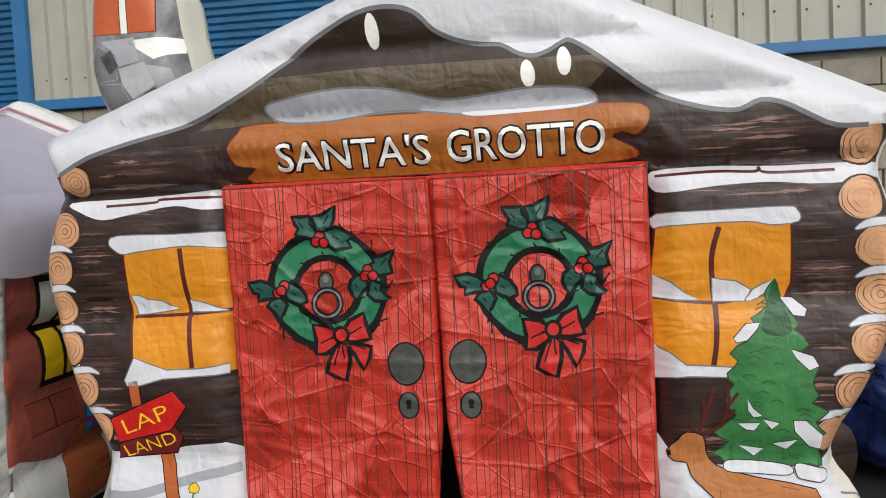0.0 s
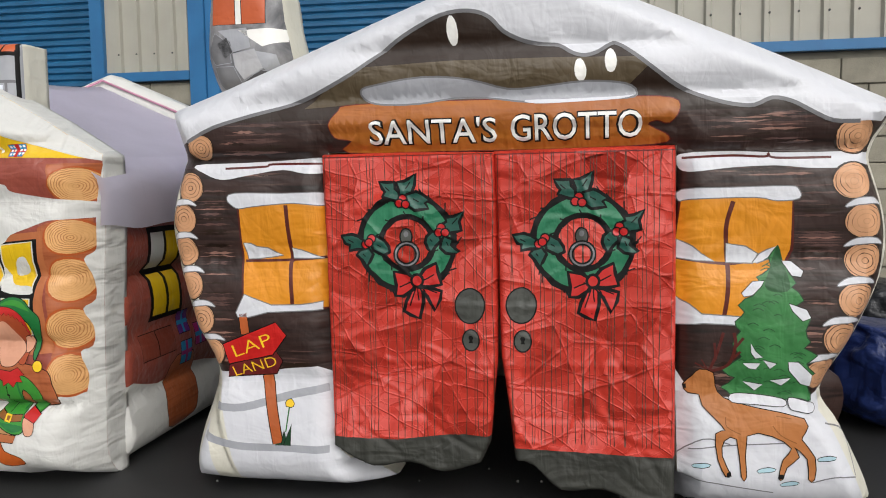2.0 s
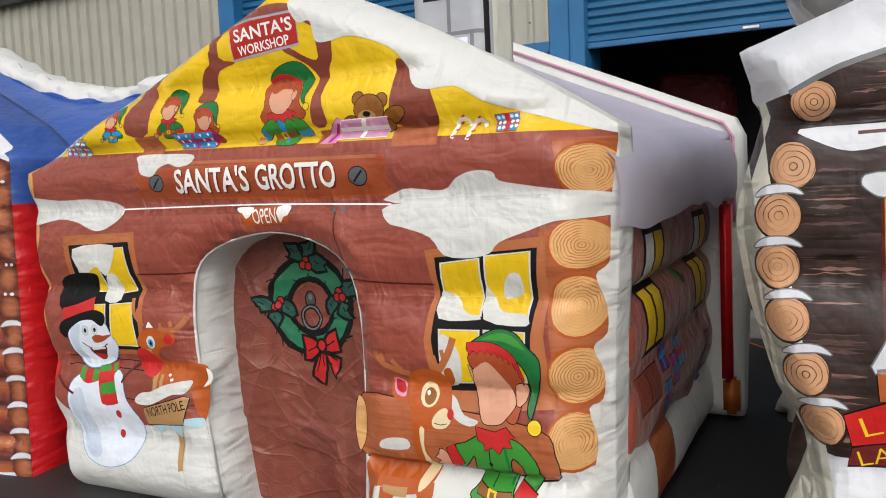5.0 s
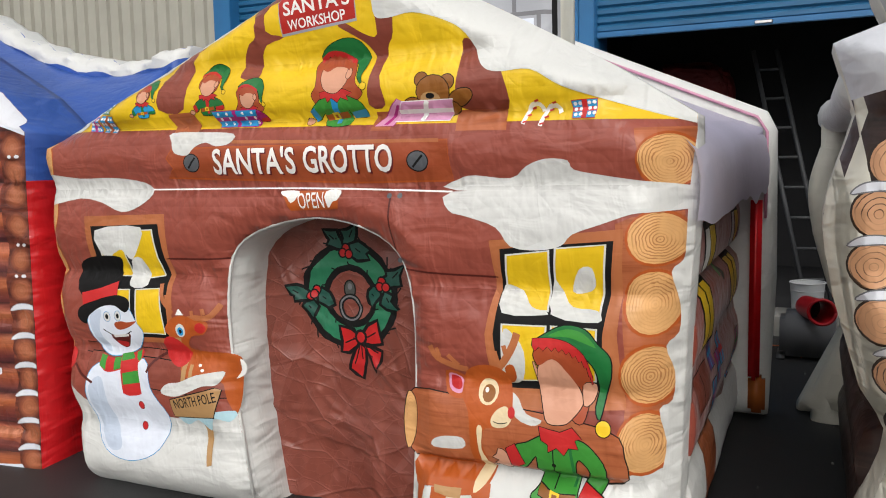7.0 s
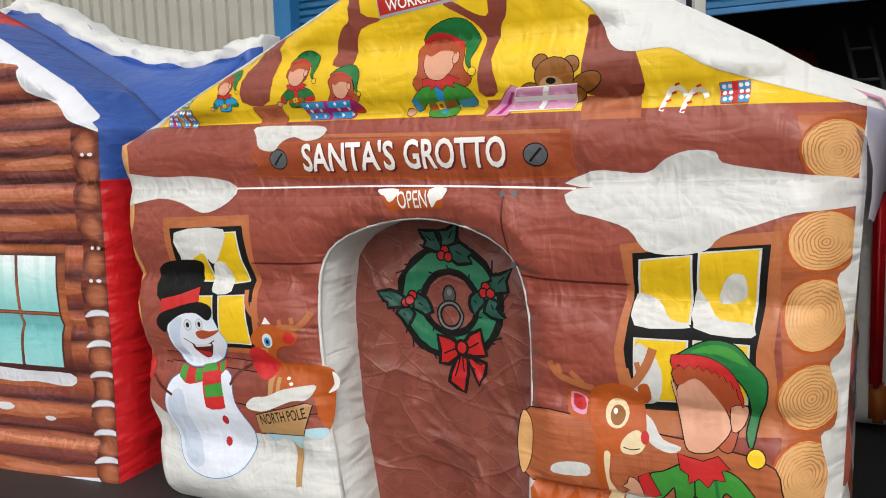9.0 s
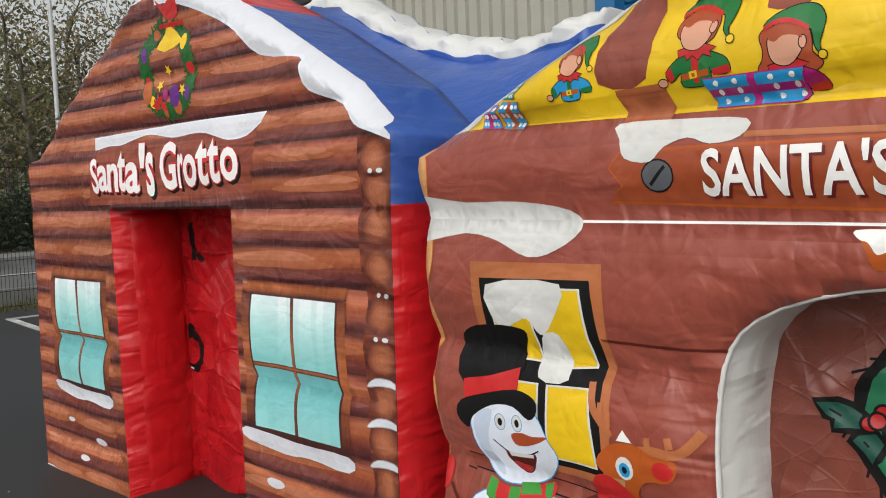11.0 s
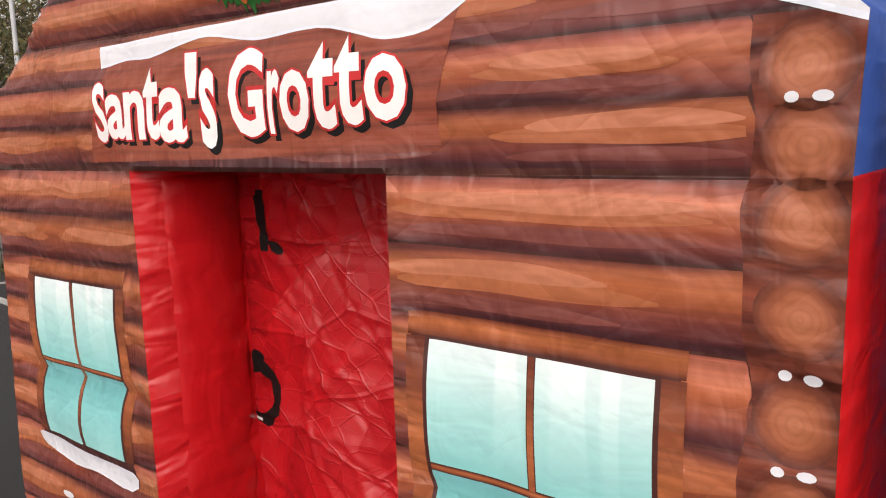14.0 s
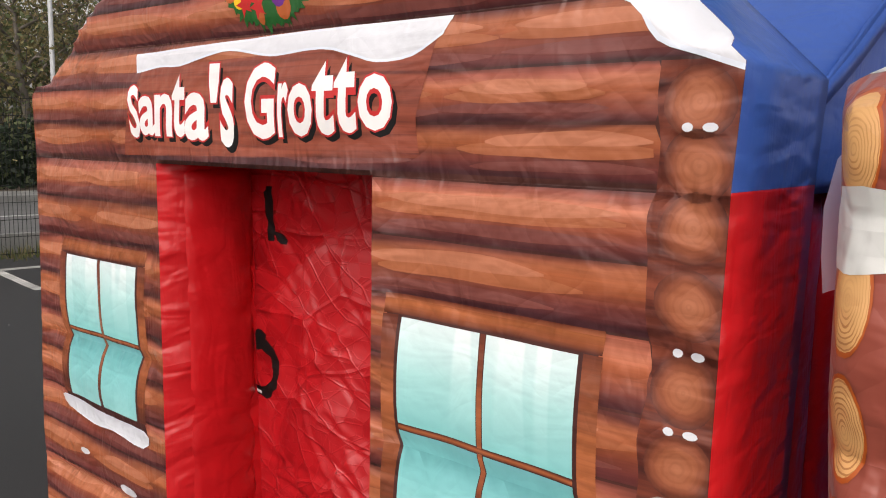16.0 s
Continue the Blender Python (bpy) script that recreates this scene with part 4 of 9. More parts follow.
def ring_face(name, light, dark, count, reach=0.5, amount=0.6):
    """A sawn log end: uneven printed growth rings round its heart."""
    m, nt, b = shader(name, 0.42, 0, 0.45)
    uv = nt.nodes.new("ShaderNodeUVMap")
    uv.uv_map = "UVMap"
    mid = nt.nodes.new("ShaderNodeVectorMath")
    mid.operation = "DISTANCE"
    nt.links.new(uv.outputs[0], mid.inputs[0])
    mid.inputs[1].default_value = (0.52, 0.48, 0.0)
    wob = nt.nodes.new("ShaderNodeMath")
    wob.operation = "MULTIPLY_ADD"
    nt.links.new(noise_tex(nt, obj_coords(nt), 17.0, 3.0, 0.55), wob.inputs[0])
    wob.inputs[1].default_value = 0.13
    nt.links.new(mid.outputs["Value"], wob.inputs[2])
    turns = nt.nodes.new("ShaderNodeMath")
    turns.operation = "MULTIPLY"
    nt.links.new(wob.outputs[0], turns.inputs[0])
    turns.inputs[1].default_value = count * math.tau * 2
    wave = nt.nodes.new("ShaderNodeMath")
    wave.operation = "SINE"
    nt.links.new(turns.outputs[0], wave.inputs[0])
    gate = ramp(nt, noise_tex(nt, obj_coords(nt), 9.0, 2.0), [(0.42, (0.15, 0.15, 0.15)), (0.56, (1.0, 1.0, 1.0))])
    line = ramp(nt, wave.outputs[0], [(reach, (0, 0, 0)), (min(1.0, reach + 0.35), (1, 1, 1))])
    both = nt.nodes.new("ShaderNodeMath")
    both.operation = "MULTIPLY"
    nt.links.new(gate, both.inputs[0])
    nt.links.new(line, both.inputs[1])
    tone = ramp(nt, noise_tex(nt, obj_coords(nt), 6.0, 3.0), [(0.3, tuple(c * 0.90 for c in light)), (0.7, tuple(min(1.0, c * 1.08) for c in light))])
    nt.links.new(mix(nt, both.outputs[0], tone, dark), b.inputs["Base Color"])
    crumple(nt, b, amount)
    return m


def log_end(panel, parent, cu, cv, ru, rv, face, dark, seed=0, lift=0.006, snow=None, step=None):
    lay = [(dark, oval(cu, cv, ru * 1.10, rv * 1.10, 22)), (face, oval(cu, cv, ru, rv, 22, 0, 0.015, seed))]
    stamp(panel, parent, "log_end", lay, lift, True, "tan log end with printed rings", step)
    if snow:
        s = [(cu - ru * 1.05, cv + rv * 0.80), (cu - ru * 0.5, cv + rv * 1.25), (cu + ru * 0.5, cv + rv * 1.28), (cu + ru * 1.1, cv + rv * 0.88), (cu + ru * 0.5, cv + rv * 0.98), (cu - ru * 0.4, cv + rv * 0.92)]
        stamp(panel, parent, "snow_cap", inked(snow, curve2(s, 4), 0.004, GREY), lift + 0.003, True)


LOGFACE = ring_face("log_end_print", (0.60, 0.315, 0.165), (0.035, 0.014, 0.009), 4, 0.72)

# gable: dark boards, olive log, snow
stamp(AP, a_front, "gable_board", [(DARKBOARD, [(-1.2, 1.74)] + [(1.2, 1.74), (0.9, 2.2), (0, 2.5), (-0.9, 2.2)])], 0.003, True, "dark brown printed gable boards")
stamp(AP, a_front, "gable_log", [(OLIVE, [(-0.796, 1.866), (-0.628, 1.961), (-0.232, 1.975), (0.241, 1.972), (0.615, 1.959), (0.492, 1.839), (0.514, 1.797), (0.006, 1.807), (-0.631, 1.806), (-0.888, 1.791)])], 0.005, True, "olive brown printed log")
snow_line = curve2([(-1.440, 1.658), (-1.260, 1.739), (-0.992, 1.799), (-0.809, 1.866), (-0.628, 1.961), (-0.476, 2.069), (-0.327, 2.145), (-0.229, 2.175), (-0.133, 2.174), (-0.062, 2.142), (0.009, 2.073), (0.126, 2.035), (0.219, 2.024), (0.292, 1.981), (0.361, 1.982), (0.429, 2.020), (0.474, 2.011), (0.582, 1.927), (0.693, 1.843), (0.803, 1.791), (0.911, 1.760), (0.997, 1.753), (1.087, 1.783), (1.188, 1.735), (1.293, 1.683), (1.417, 1.679)] , 4, False)
roof_snow = [(-1.75, 1.60)] + snow_line + [(1.50, 1.68), (1.56, 1.755), (1.9, 1.76), (1.9, 2.8), (-1.9, 2.8)]
stamp(AP, a_front, "roof_snow", [(SNOW, roof_snow)], 0.007, True, "white printed roof snow")
stamp(AP, a_front, "snow_outline", [(GREY, stroke(snow_line[::3], 0.016, 3))], 0.0085, True)
for cu, cv, h in ((-0.228, 2.099, 0.062), (0.306, 1.916, 0.048), (0.429, 1.950, 0.050)):
    stamp(AP, a_front, "icicle", [(LETTER_W, oval(cu, cv, 0.024, h, 14, 0.08, 0.03, int(h * 999)))], 0.010, False, "white printed icicle")

# name board
board = curve2([(-0.703, 1.799), (-0.481, 1.806), (0.006, 1.807), (0.469, 1.804), (0.675, 1.791), (0.704, 1.745), (0.666, 1.692), (0.615, 1.703), (0.582, 1.685), (0.666, 1.637), (0.615, 1.609), (0.239, 1.598), (-0.237, 1.597), (-0.707, 1.599), (-0.681, 1.647), (-0.757, 1.664), (-0.776, 1.723), (-0.734, 1.776)], 3)
stamp(AP, a_front, "name_board", [(SIGNDARK, grow(board, 0.004)), (BOARD, board)], 0.008, False, "orange wooden name board print")
stamp(AP, a_front, "board_snow", inked(GREYSNOW, curve2([(-0.630, 1.860), (-0.567, 1.879), (-0.355, 1.906), (-0.161, 1.889), (0.006, 1.845), (0.148, 1.851), (0.333, 1.867), (0.487, 1.853), (0.532, 1.820), (0.492, 1.801), (0.240, 1.803), (0.100, 1.794), (-0.089, 1.820), (-0.234, 1.821), (-0.381, 1.802), (-0.531, 1.803), (-0.606, 1.822)], 3), 0.008, GREY), 0.011, False, "snow print on the name board")
stamp(AP, a_front, "board_snow", [(SNOW, curve2([(0.077, 1.800), (0.240, 1.801), (0.469, 1.806), (0.523, 1.811), (0.469, 1.795), (0.263, 1.786), (0.124, 1.784)], 3))], 0.0135)
for txt, ends, h in (("SANTA'S", [(-0.600, 1.630), (-0.044, 1.632)], 0.098), ("GROTTO", [(0.016, 1.632), (0.559, 1.640)], 0.106)):
    stamp(AP, a_front, "lettering", [(BLACK, lettering(txt, ends[0], ends[1], h, 0.045)), (LETTER_W, lettering(txt, ends[0], ends[1], h, 0.005))], 0.012, False, "white letters " + txt.title())

# beam log ends and snow ledges
log_end(AP, a_front, -1.378, 1.631, 0.058, 0.056, LOGFACE, DARKBOARD, 1)
log_end(AP, a_front, 1.387, 1.623, 0.078, 0.068, LOGFACE, DARKBOARD, 2)
LIGHTWOOD = fabric("wood_streak_print", (0.25, 0.135, 0.105), 0.6)
PLUMWOOD = fabric("plum_streak_print", (0.095, 0.050, 0.043), 0.6)
rnd = random.Random(5)


def streak(u0, v0, ln, th):
    """A ragged sliver of wood grain."""
    top = [(u0 + ln * t, v0 + th * q) for t, q in ((0.12, 0.35), (0.22, 0.2), (0.38, 1.0), (0.55, 0.55), (0.72, 0.9), (0.86, 0.3))]
    low = [(u0 + ln * t, v0 - th * q) for t, q in ((0.85, 0.1), (0.66, 0.8), (0.5, 0.35), (0.34, 0.7), (0.18, 0.15))]
    return [(u0, v0)] + top + [(u0 + ln, v0 + th * 0.1)] + low


bands = [(-1.30, -0.96, 1.600, 1.755, 26), (0.76, 1.26, 1.600, 1.755, 34), (-1.28, -0.84, 1.500, 1.545, 9), (0.74, 1.30, 1.470, 1.545, 14), (1.14, 1.36, 0.60, 1.45, 62), (-1.42, -1.24, 0.62, 1.45, 56), (-1.26, -0.84, 0.60, 0.72, 18), (0.76, 1.05, 0.56, 0.70, 14)]
for u0, u1, v0, v1, count in bands:
    for k in range(count):
        ln = min(u1 - u0, rnd.uniform(0.09, 0.30))
        stamp(AP, a_front, "wood_streak", [((PLUMWOOD, LIGHTWOOD, DARKBOARD, PLUMWOOD, DARKBOARD)[k % 5], streak(rnd.uniform(u0, u1 - ln), rnd.uniform(v0, v1), ln, rnd.uniform(0.003, 0.009)))], 0.0012 + 0.0004 * (k % 5), True)
stamp(AP, a_front, "ledge_snow", [(SNOW, curve2([(-1.416, 1.556), (-1.212, 1.561), (-0.999, 1.569), (-0.803, 1.577), (-0.799, 1.517), (-0.896, 1.509), (-1.000, 1.527), (-1.160, 1.505), (-1.282, 1.487), (-1.371, 1.519)], 3))], 0.004, True, "snow ledge print")
stamp(AP, a_front, "ledge_snow", [(SNOW, curve2([(0.711, 1.563), (0.912, 1.571), (1.127, 1.561), (1.459, 1.557), (1.464, 1.507), (1.378, 1.520), (1.337, 1.498), (1.212, 1.497), (1.085, 1.509), (0.913, 1.504), (0.749, 1.489), (0.704, 1.513)], 3))], 0.004, True, "snow ledge print")
for pts in ([(-1.267, 1.537), (-1.079, 1.543), (-1.052, 1.553), (-0.804, 1.552)], [(0.720, 1.547), (0.913, 1.553), (1.042, 1.546), (1.059, 1.559), (1.084, 1.540), (1.295, 1.539)]):
    stamp(AP, a_front, "twig_print", [(MAROON, stroke(pts, 0.010))], 0.006)

# windows
lw = [(-1.204, 1.372), (-0.808, 1.381), (-0.814, 0.911), (-1.195, 0.900)]
stamp(AP, a_front, "window_print", [(MAROON, grow(lw, 0.012)), (ORANGE, lw),
    (MAROON, stroke([(-0.986, 1.371), (-0.971, 1.138), (-0.977, 1.100), (-0.964, 0.907)], 0.018)), (MAROON, stroke([(-1.193, 1.120), (-0.971, 1.125), (-0.808, 1.137)], 0.012)),
    ] + inked(SNOW, [(-1.193, 1.203), (-1.163, 1.198), (-1.135, 1.183), (-1.083, 1.177), (-1.047, 1.157), (-1.014, 1.147), (-1.068, 1.139), (-1.137, 1.131), (-1.177, 1.130)], 0.005, GREY) + inked(SNOW, [(-0.968, 1.178), (-0.925, 1.166), (-0.863, 1.141), (-0.825, 1.133), (-0.965, 1.134)], 0.005, GREY)
    + inked(SNOW, [(-1.193, 0.969), (-1.147, 0.951), (-1.103, 0.936), (-1.064, 0.922), (-0.932, 0.924), (-0.834, 0.936), (-0.836, 0.903), (-0.938, 0.900), (-1.081, 0.893), (-1.181, 0.867), (-1.226, 0.867), (-1.235, 0.886)], 0.005, GREY), 0.005, False, "orange printed window with snow on its bars")
stamp(AP, a_front, "window_snow", inked(SNOW, curve2([(-1.258, 1.401), (-1.222, 1.425), (-1.003, 1.422), (-0.802, 1.421), (-0.803, 1.369), (-0.951, 1.381), (-1.137, 1.368), (-1.205, 1.359), (-1.239, 1.375)], 3), 0.004, GREY), 0.011, False, "snow print over the window")
rw = [(0.720, 1.384), (1.145, 1.382), (1.147, 1.166), (1.068, 0.984), (0.949, 0.891), (0.685, 0.889), (0.685, 1.098)]
stamp(AP, a_front, "window_print", [(MAROON, grow(rw, 0.012)), (ORANGE, rw),
    (MAROON, stroke([(0.918, 1.367), (0.892, 1.258), (0.902, 1.098), (0.900, 0.983), (0.888, 0.895)], 0.018)), (MAROON, stroke([(0.689, 1.133), (0.893, 1.110), (1.013, 1.125)], 0.012)),
    ] + inked(SNOW, [(0.703, 1.209), (0.725, 1.198), (0.761, 1.181), (0.798, 1.149), (0.849, 1.121), (0.774, 1.124), (0.701, 1.133)], 0.005, GREY) + inked(SNOW, [(0.895, 1.194), (0.936, 1.185), (0.971, 1.180), (1.019, 1.150), (1.002, 1.114), (0.897, 1.116)], 0.005, GREY)
    + inked(SNOW, [(1.002, 1.114), (1.028, 1.148), (1.058, 1.166), (1.098, 1.184), (1.062, 1.130), (1.019, 1.114)], 0.005, GREY) + inked(SNOW, [(0.687, 0.980), (0.717, 0.954), (0.750, 0.940), (0.799, 0.901), (0.960, 0.891), (0.956, 0.859), (0.806, 0.866), (0.688, 0.849)], 0.005, GREY), 0.005, False, "orange printed window with snow on its bars")
stamp(AP, a_front, "window_snow", inked(SNOW, curve2([(0.709, 1.371), (0.720, 1.416), (0.913, 1.422), (1.128, 1.425), (1.166, 1.413), (1.171, 1.377), (1.086, 1.369), (1.000, 1.384), (0.760, 1.379)], 3), 0.004, GREY), 0.011, False, "snow print over the window")

# stacked log ends down both edges
for i, (cu, cv) in enumerate(((-1.435, 1.455), (-1.475, 1.315), (-1.480, 1.165), (-1.455, 1.010), (-1.405, 0.855), (-1.365, 0.700))):
    log_end(AP, a_front, cu, cv, 0.062, 0.066, LOGFACE, DARKBOARD, 10 + i, 0.006, SNOW if i else None)
for i, (cu, cv) in enumerate(((1.375, 1.445), (1.425, 1.285), (1.430, 1.125), (1.405, 0.965), (1.350, 0.805), (1.285, 0.650))):
    log_end(AP, a_front, cu, cv, 0.076, 0.070, LOGFACE, DARKBOARD, 20 + i, 0.006, SNOW if i else None)

# snow banks at the feet
stamp(AP, a_front, "snow_bank", [(SNOW, [(-1.8, -0.1), (-0.4, -0.1), (-0.4, 0.2), (-0.78, 0.60)] + curve2([(-0.865, 0.644), (-1.025, 0.628), (-1.161, 0.599), (-1.283, 0.609)], 4, False) + [(-1.8, 0.56)])], 0.004, True, "white printed snow bank")
stamp(AP, a_front, "snow_bank", [(SNOW, [(0.6, -0.1), (1.8, -0.1), (1.8, 0.52)] + curve2([(1.349, 0.550), (1.285, 0.564), (1.179, 0.545), (0.984, 0.549), (0.785, 0.562), (0.695, 0.666)], 4, False))], 0.004, True, "white printed snow bank")
for pts in ([(-1.352, 0.451), (-1.220, 0.449), (-0.975, 0.514), (-0.820, 0.543)], [(-1.423, 0.311), (-1.253, 0.270), (-1.035, 0.266), (-0.822, 0.261)]):
    stamp(AP, a_front, "snow_shade_print", [(GREYSNOW, stroke(pts, 0.035))], 0.006, True)
for pts in ([(0.695, 0.286), (0.808, 0.374), (0.919, 0.355)], [(0.696, 0.203), (0.876, 0.182), (1.096, 0.151)], [(1.308, 0.439), (1.414, 0.374), (1.438, 0.214)], [(1.247, 0.205), (1.353, 0.233), (1.438, 0.209)], [(0.752, 0.324), (0.897, 0.349), (1.138, 0.368)]):
    stamp(AP, a_front, "snow_line_print", [(GREY, stroke(pts, 0.005))], 0.006, True)
for c in ([(0.804, 0.260)], [(1.063, 0.252)], [(1.157, 0.196)], [(1.299, 0.309)]):
    stamp(AP, a_front, "ice_print", inked(PALEBLUE, oval(c[0][0], c[0][1], 0.034, 0.010, 10, 0.15, 0.1, 3), 0.003), 0.006, True)


# fir tree
trunk_line = [(1.099, 1.189), (1.115, 1.128), (1.133, 1.080), (1.170, 1.038), (1.153, 1.009), (1.191, 0.967), (1.167, 0.939), (1.219, 0.885), (1.203, 0.845), (1.216, 0.789), (1.198, 0.769), (1.246, 0.732), (1.209, 0.703), (1.244, 0.664), (1.220, 0.615), (1.245, 0.544), (1.155, 0.557), (1.059, 0.541), (0.927, 0.551), (0.887, 0.593), (0.940, 0.629), (0.893, 0.672), (0.965, 0.734), (0.923, 0.784), (0.959, 0.827), (0.929, 0.873), (0.973, 0.916), (0.951, 0.942), (1.017, 0.996), (1.042, 1.027), (1.020, 1.052), (1.069, 1.094), (1.061, 1.137)]


def needles(line, seed, size):
    """The outline broken up into ragged twigs."""
    rnd = random.Random(seed)
    out = []
    for (a, b), (c, d) in zip(line, line[1:] + line[:1]):
        n = max(1, int(math.hypot(c - a, d - b) / 0.022))
        for k in range(n):
            t = k / n
            e = rnd.uniform(-size, size)
            out.append((a + (c - a) * t + e, b + (d - b) * t + rnd.uniform(-size, size)))
    return out


edge = needles(trunk_line, 4, 0.007)
layers = [(DEEPGREEN, grow(edge, 0.005)), (TREEGREEN, edge)]
layers.append((FIRSHADE, curve2([(1.099, 1.185), (1.125, 1.10), (1.145, 1.01), (1.09, 0.995), (1.045, 1.02), (1.07, 1.10)], 3)))
rnd = random.Random(14)
for k in range(42):
    v = rnd.uniform(0.57, 1.14)
    half = 0.03 + 0.125 * (1.17 - v) / 0.62
    u = 1.075 + rnd.uniform(-half, half)
    ln = rnd.uniform(0.012, 0.03)
    layers.append((FIRSHADE, stroke([(u - ln, v - ln * 0.4), (u, v), (u + ln, v - ln * 0.5)], 0.004, 3)))
for patch in ([(0.965, 0.977), (0.955, 0.991), (0.997, 1.038), (1.042, 1.041), (1.031, 1.020), (0.997, 0.984)], [(1.115, 1.122), (1.153, 1.118), (1.196, 1.080), (1.187, 1.057), (1.153, 1.062)], [(1.140, 0.949), (1.208, 0.924), (1.224, 0.892), (1.194, 0.879), (1.154, 0.920)],
              [(1.143, 0.707), (1.181, 0.707), (1.239, 0.651), (1.236, 0.601), (1.195, 0.615), (1.147, 0.671)], [(0.994, 0.784), (1.014, 0.749), (1.042, 0.725), (1.014, 0.720), (0.997, 0.744)], [(0.965, 0.698), (1.034, 0.699), (1.017, 0.673), (0.990, 0.677)], [(1.045, 0.713), (1.097, 0.699), (1.072, 0.678)], [(1.075, 0.627), (1.154, 0.640), (1.120, 0.606)], [(0.968, 0.619), (1.048, 0.606), (1.017, 0.581)]):
    layers += inked(SNOW, patch, 0.003)
stamp(AP, a_front, "fir_tree_print", layers, 0.010, False, "green printed fir tree with snow patches")

# deer silhouette
layers = [(MAROON, stroke(q, w)) for q, w in (([(0.830, 0.661), (0.858, 0.726), (0.886, 0.827)], 0.012), ([(0.858, 0.712), (0.851, 0.784)], 0.010), ([(0.837, 0.661), (0.907, 0.690), (0.934, 0.770), (0.928, 0.827)], 0.013), ([(0.927, 0.755), (0.965, 0.806)], 0.011), ([(0.823, 0.671), (0.774, 0.696)], 0.006), ([(0.920, 0.712), (0.955, 0.748)], 0.010), ([(0.826, 0.668), (0.800, 0.712)], 0.006))]
stag = [(0.731, 0.594), (0.767, 0.638), (0.795, 0.668), (0.848, 0.654), (0.858, 0.596), (0.892, 0.546), (1.017, 0.511), (1.209, 0.471), (1.212, 0.414), (1.199, 0.385), (1.251, 0.314), (1.251, 0.220), (1.231, 0.220), (1.224, 0.306), (1.169, 0.355), (1.190, 0.313), (1.142, 0.268), (1.128, 0.221), (1.114, 0.221), (1.128, 0.297), (1.162, 0.348), (1.086, 0.397), (0.983, 0.395), (0.983, 0.223), (0.965, 0.223), (0.945, 0.380), (0.892, 0.371), (0.885, 0.305), (0.917, 0.233), (0.903, 0.221), (0.871, 0.290), (0.861, 0.400), (0.899, 0.415), (0.857, 0.465), (0.808, 0.515), (0.795, 0.559), (0.752, 0.563)]
layers += inked(FAWN, curve2(stag, 2), 0.004)
layers += [(BLACK, [(0.728, 0.592), (0.742, 0.602), (0.744, 0.580), (0.734, 0.578)]), (BLACK, [(0.905, 0.233), (0.919, 0.246), (0.925, 0.222), (0.905, 0.218)]), (BLACK, [(1.112, 0.238), (1.132, 0.238), (1.130, 0.218), (1.108, 0.218)])]
layers += [(BEAR, stroke(q, 0.004)) for q in ([(0.900, 0.470), (0.905, 0.430), (0.960, 0.400)], [(1.086, 0.440), (1.120, 0.400), (1.180, 0.370)], [(1.10, 0.48), (1.16, 0.47)])]
stamp(AP, a_front, "deer_print", layers, 0.017, True, "plain brown deer silhouette print")
stamp(AP, a_front, "tree_snow", inked(SNOW, curve2([(0.923, 0.561), (0.990, 0.566), (1.127, 0.549), (1.127, 0.520), (1.017, 0.526), (0.927, 0.532)], 3), 0.003) + inked(SNOW, curve2([(1.152, 0.554), (1.209, 0.543), (1.257, 0.522), (1.250, 0.494), (1.182, 0.503), (1.155, 0.514)], 3), 0.003), 0.022)

# arrow signpost
layers = inked(POST, [(-1.223, 0.879), (-1.184, 0.885), (-1.176, 0.792), (-1.215, 0.787)], 0.004) + inked(POST, [(-1.128, 0.592), (-1.082, 0.604), (-1.034, 0.292), (-1.078, 0.282)], 0.004)
layers += inked(SIGNDARK, [(-1.285, 0.640), (-1.055, 0.712), (-1.027, 0.666), (-1.063, 0.604), (-1.298, 0.586)], 0.005) + inked(SIGNRED, [(-1.306, 0.739), (-1.046, 0.845), (-0.999, 0.787), (-1.071, 0.696), (-1.285, 0.648)], 0.005)
e = [(-1.251, 0.678), (-1.065, 0.743), (-1.262, 0.586), (-1.051, 0.645)]
layers += [(LETTER_Y, lettering("LAP", e[0], e[1], 0.058, -0.01)), (LETTER_Y, lettering("LAND", e[2], e[3], 0.048, -0.01))]
stamp(AP, a_front, "signpost_print", layers, 0.009, True, "red arrow signpost print with yellow letters")
layers = []
for k, (a, w) in enumerate(((-0.5, 0.09), (-0.2, 0.06), (0.25, 0.07), (0.5, 0.10))):
    gu, gv = -1.046, 0.278
    layers += inked(DEEPGREEN, [(gu - 0.02 + k * 0.012, gv), (gu + math.sin(a) * w * 1.2, gv + w), (gu + 0.01 + k * 0.012, gv)], 0.003)
gu, gv = -0.997, 0.472
layers += [(TREEGREEN, stroke([(gu - 0.02, gv - 0.13), (gu, gv)], 0.006))] + inked(LETTER_Y, oval(gu, gv, 0.018, 0.020, 10, 0, 0.12, 3), 0.003)
stamp(AP, a_front, "grass_tuft_print", layers, 0.009)

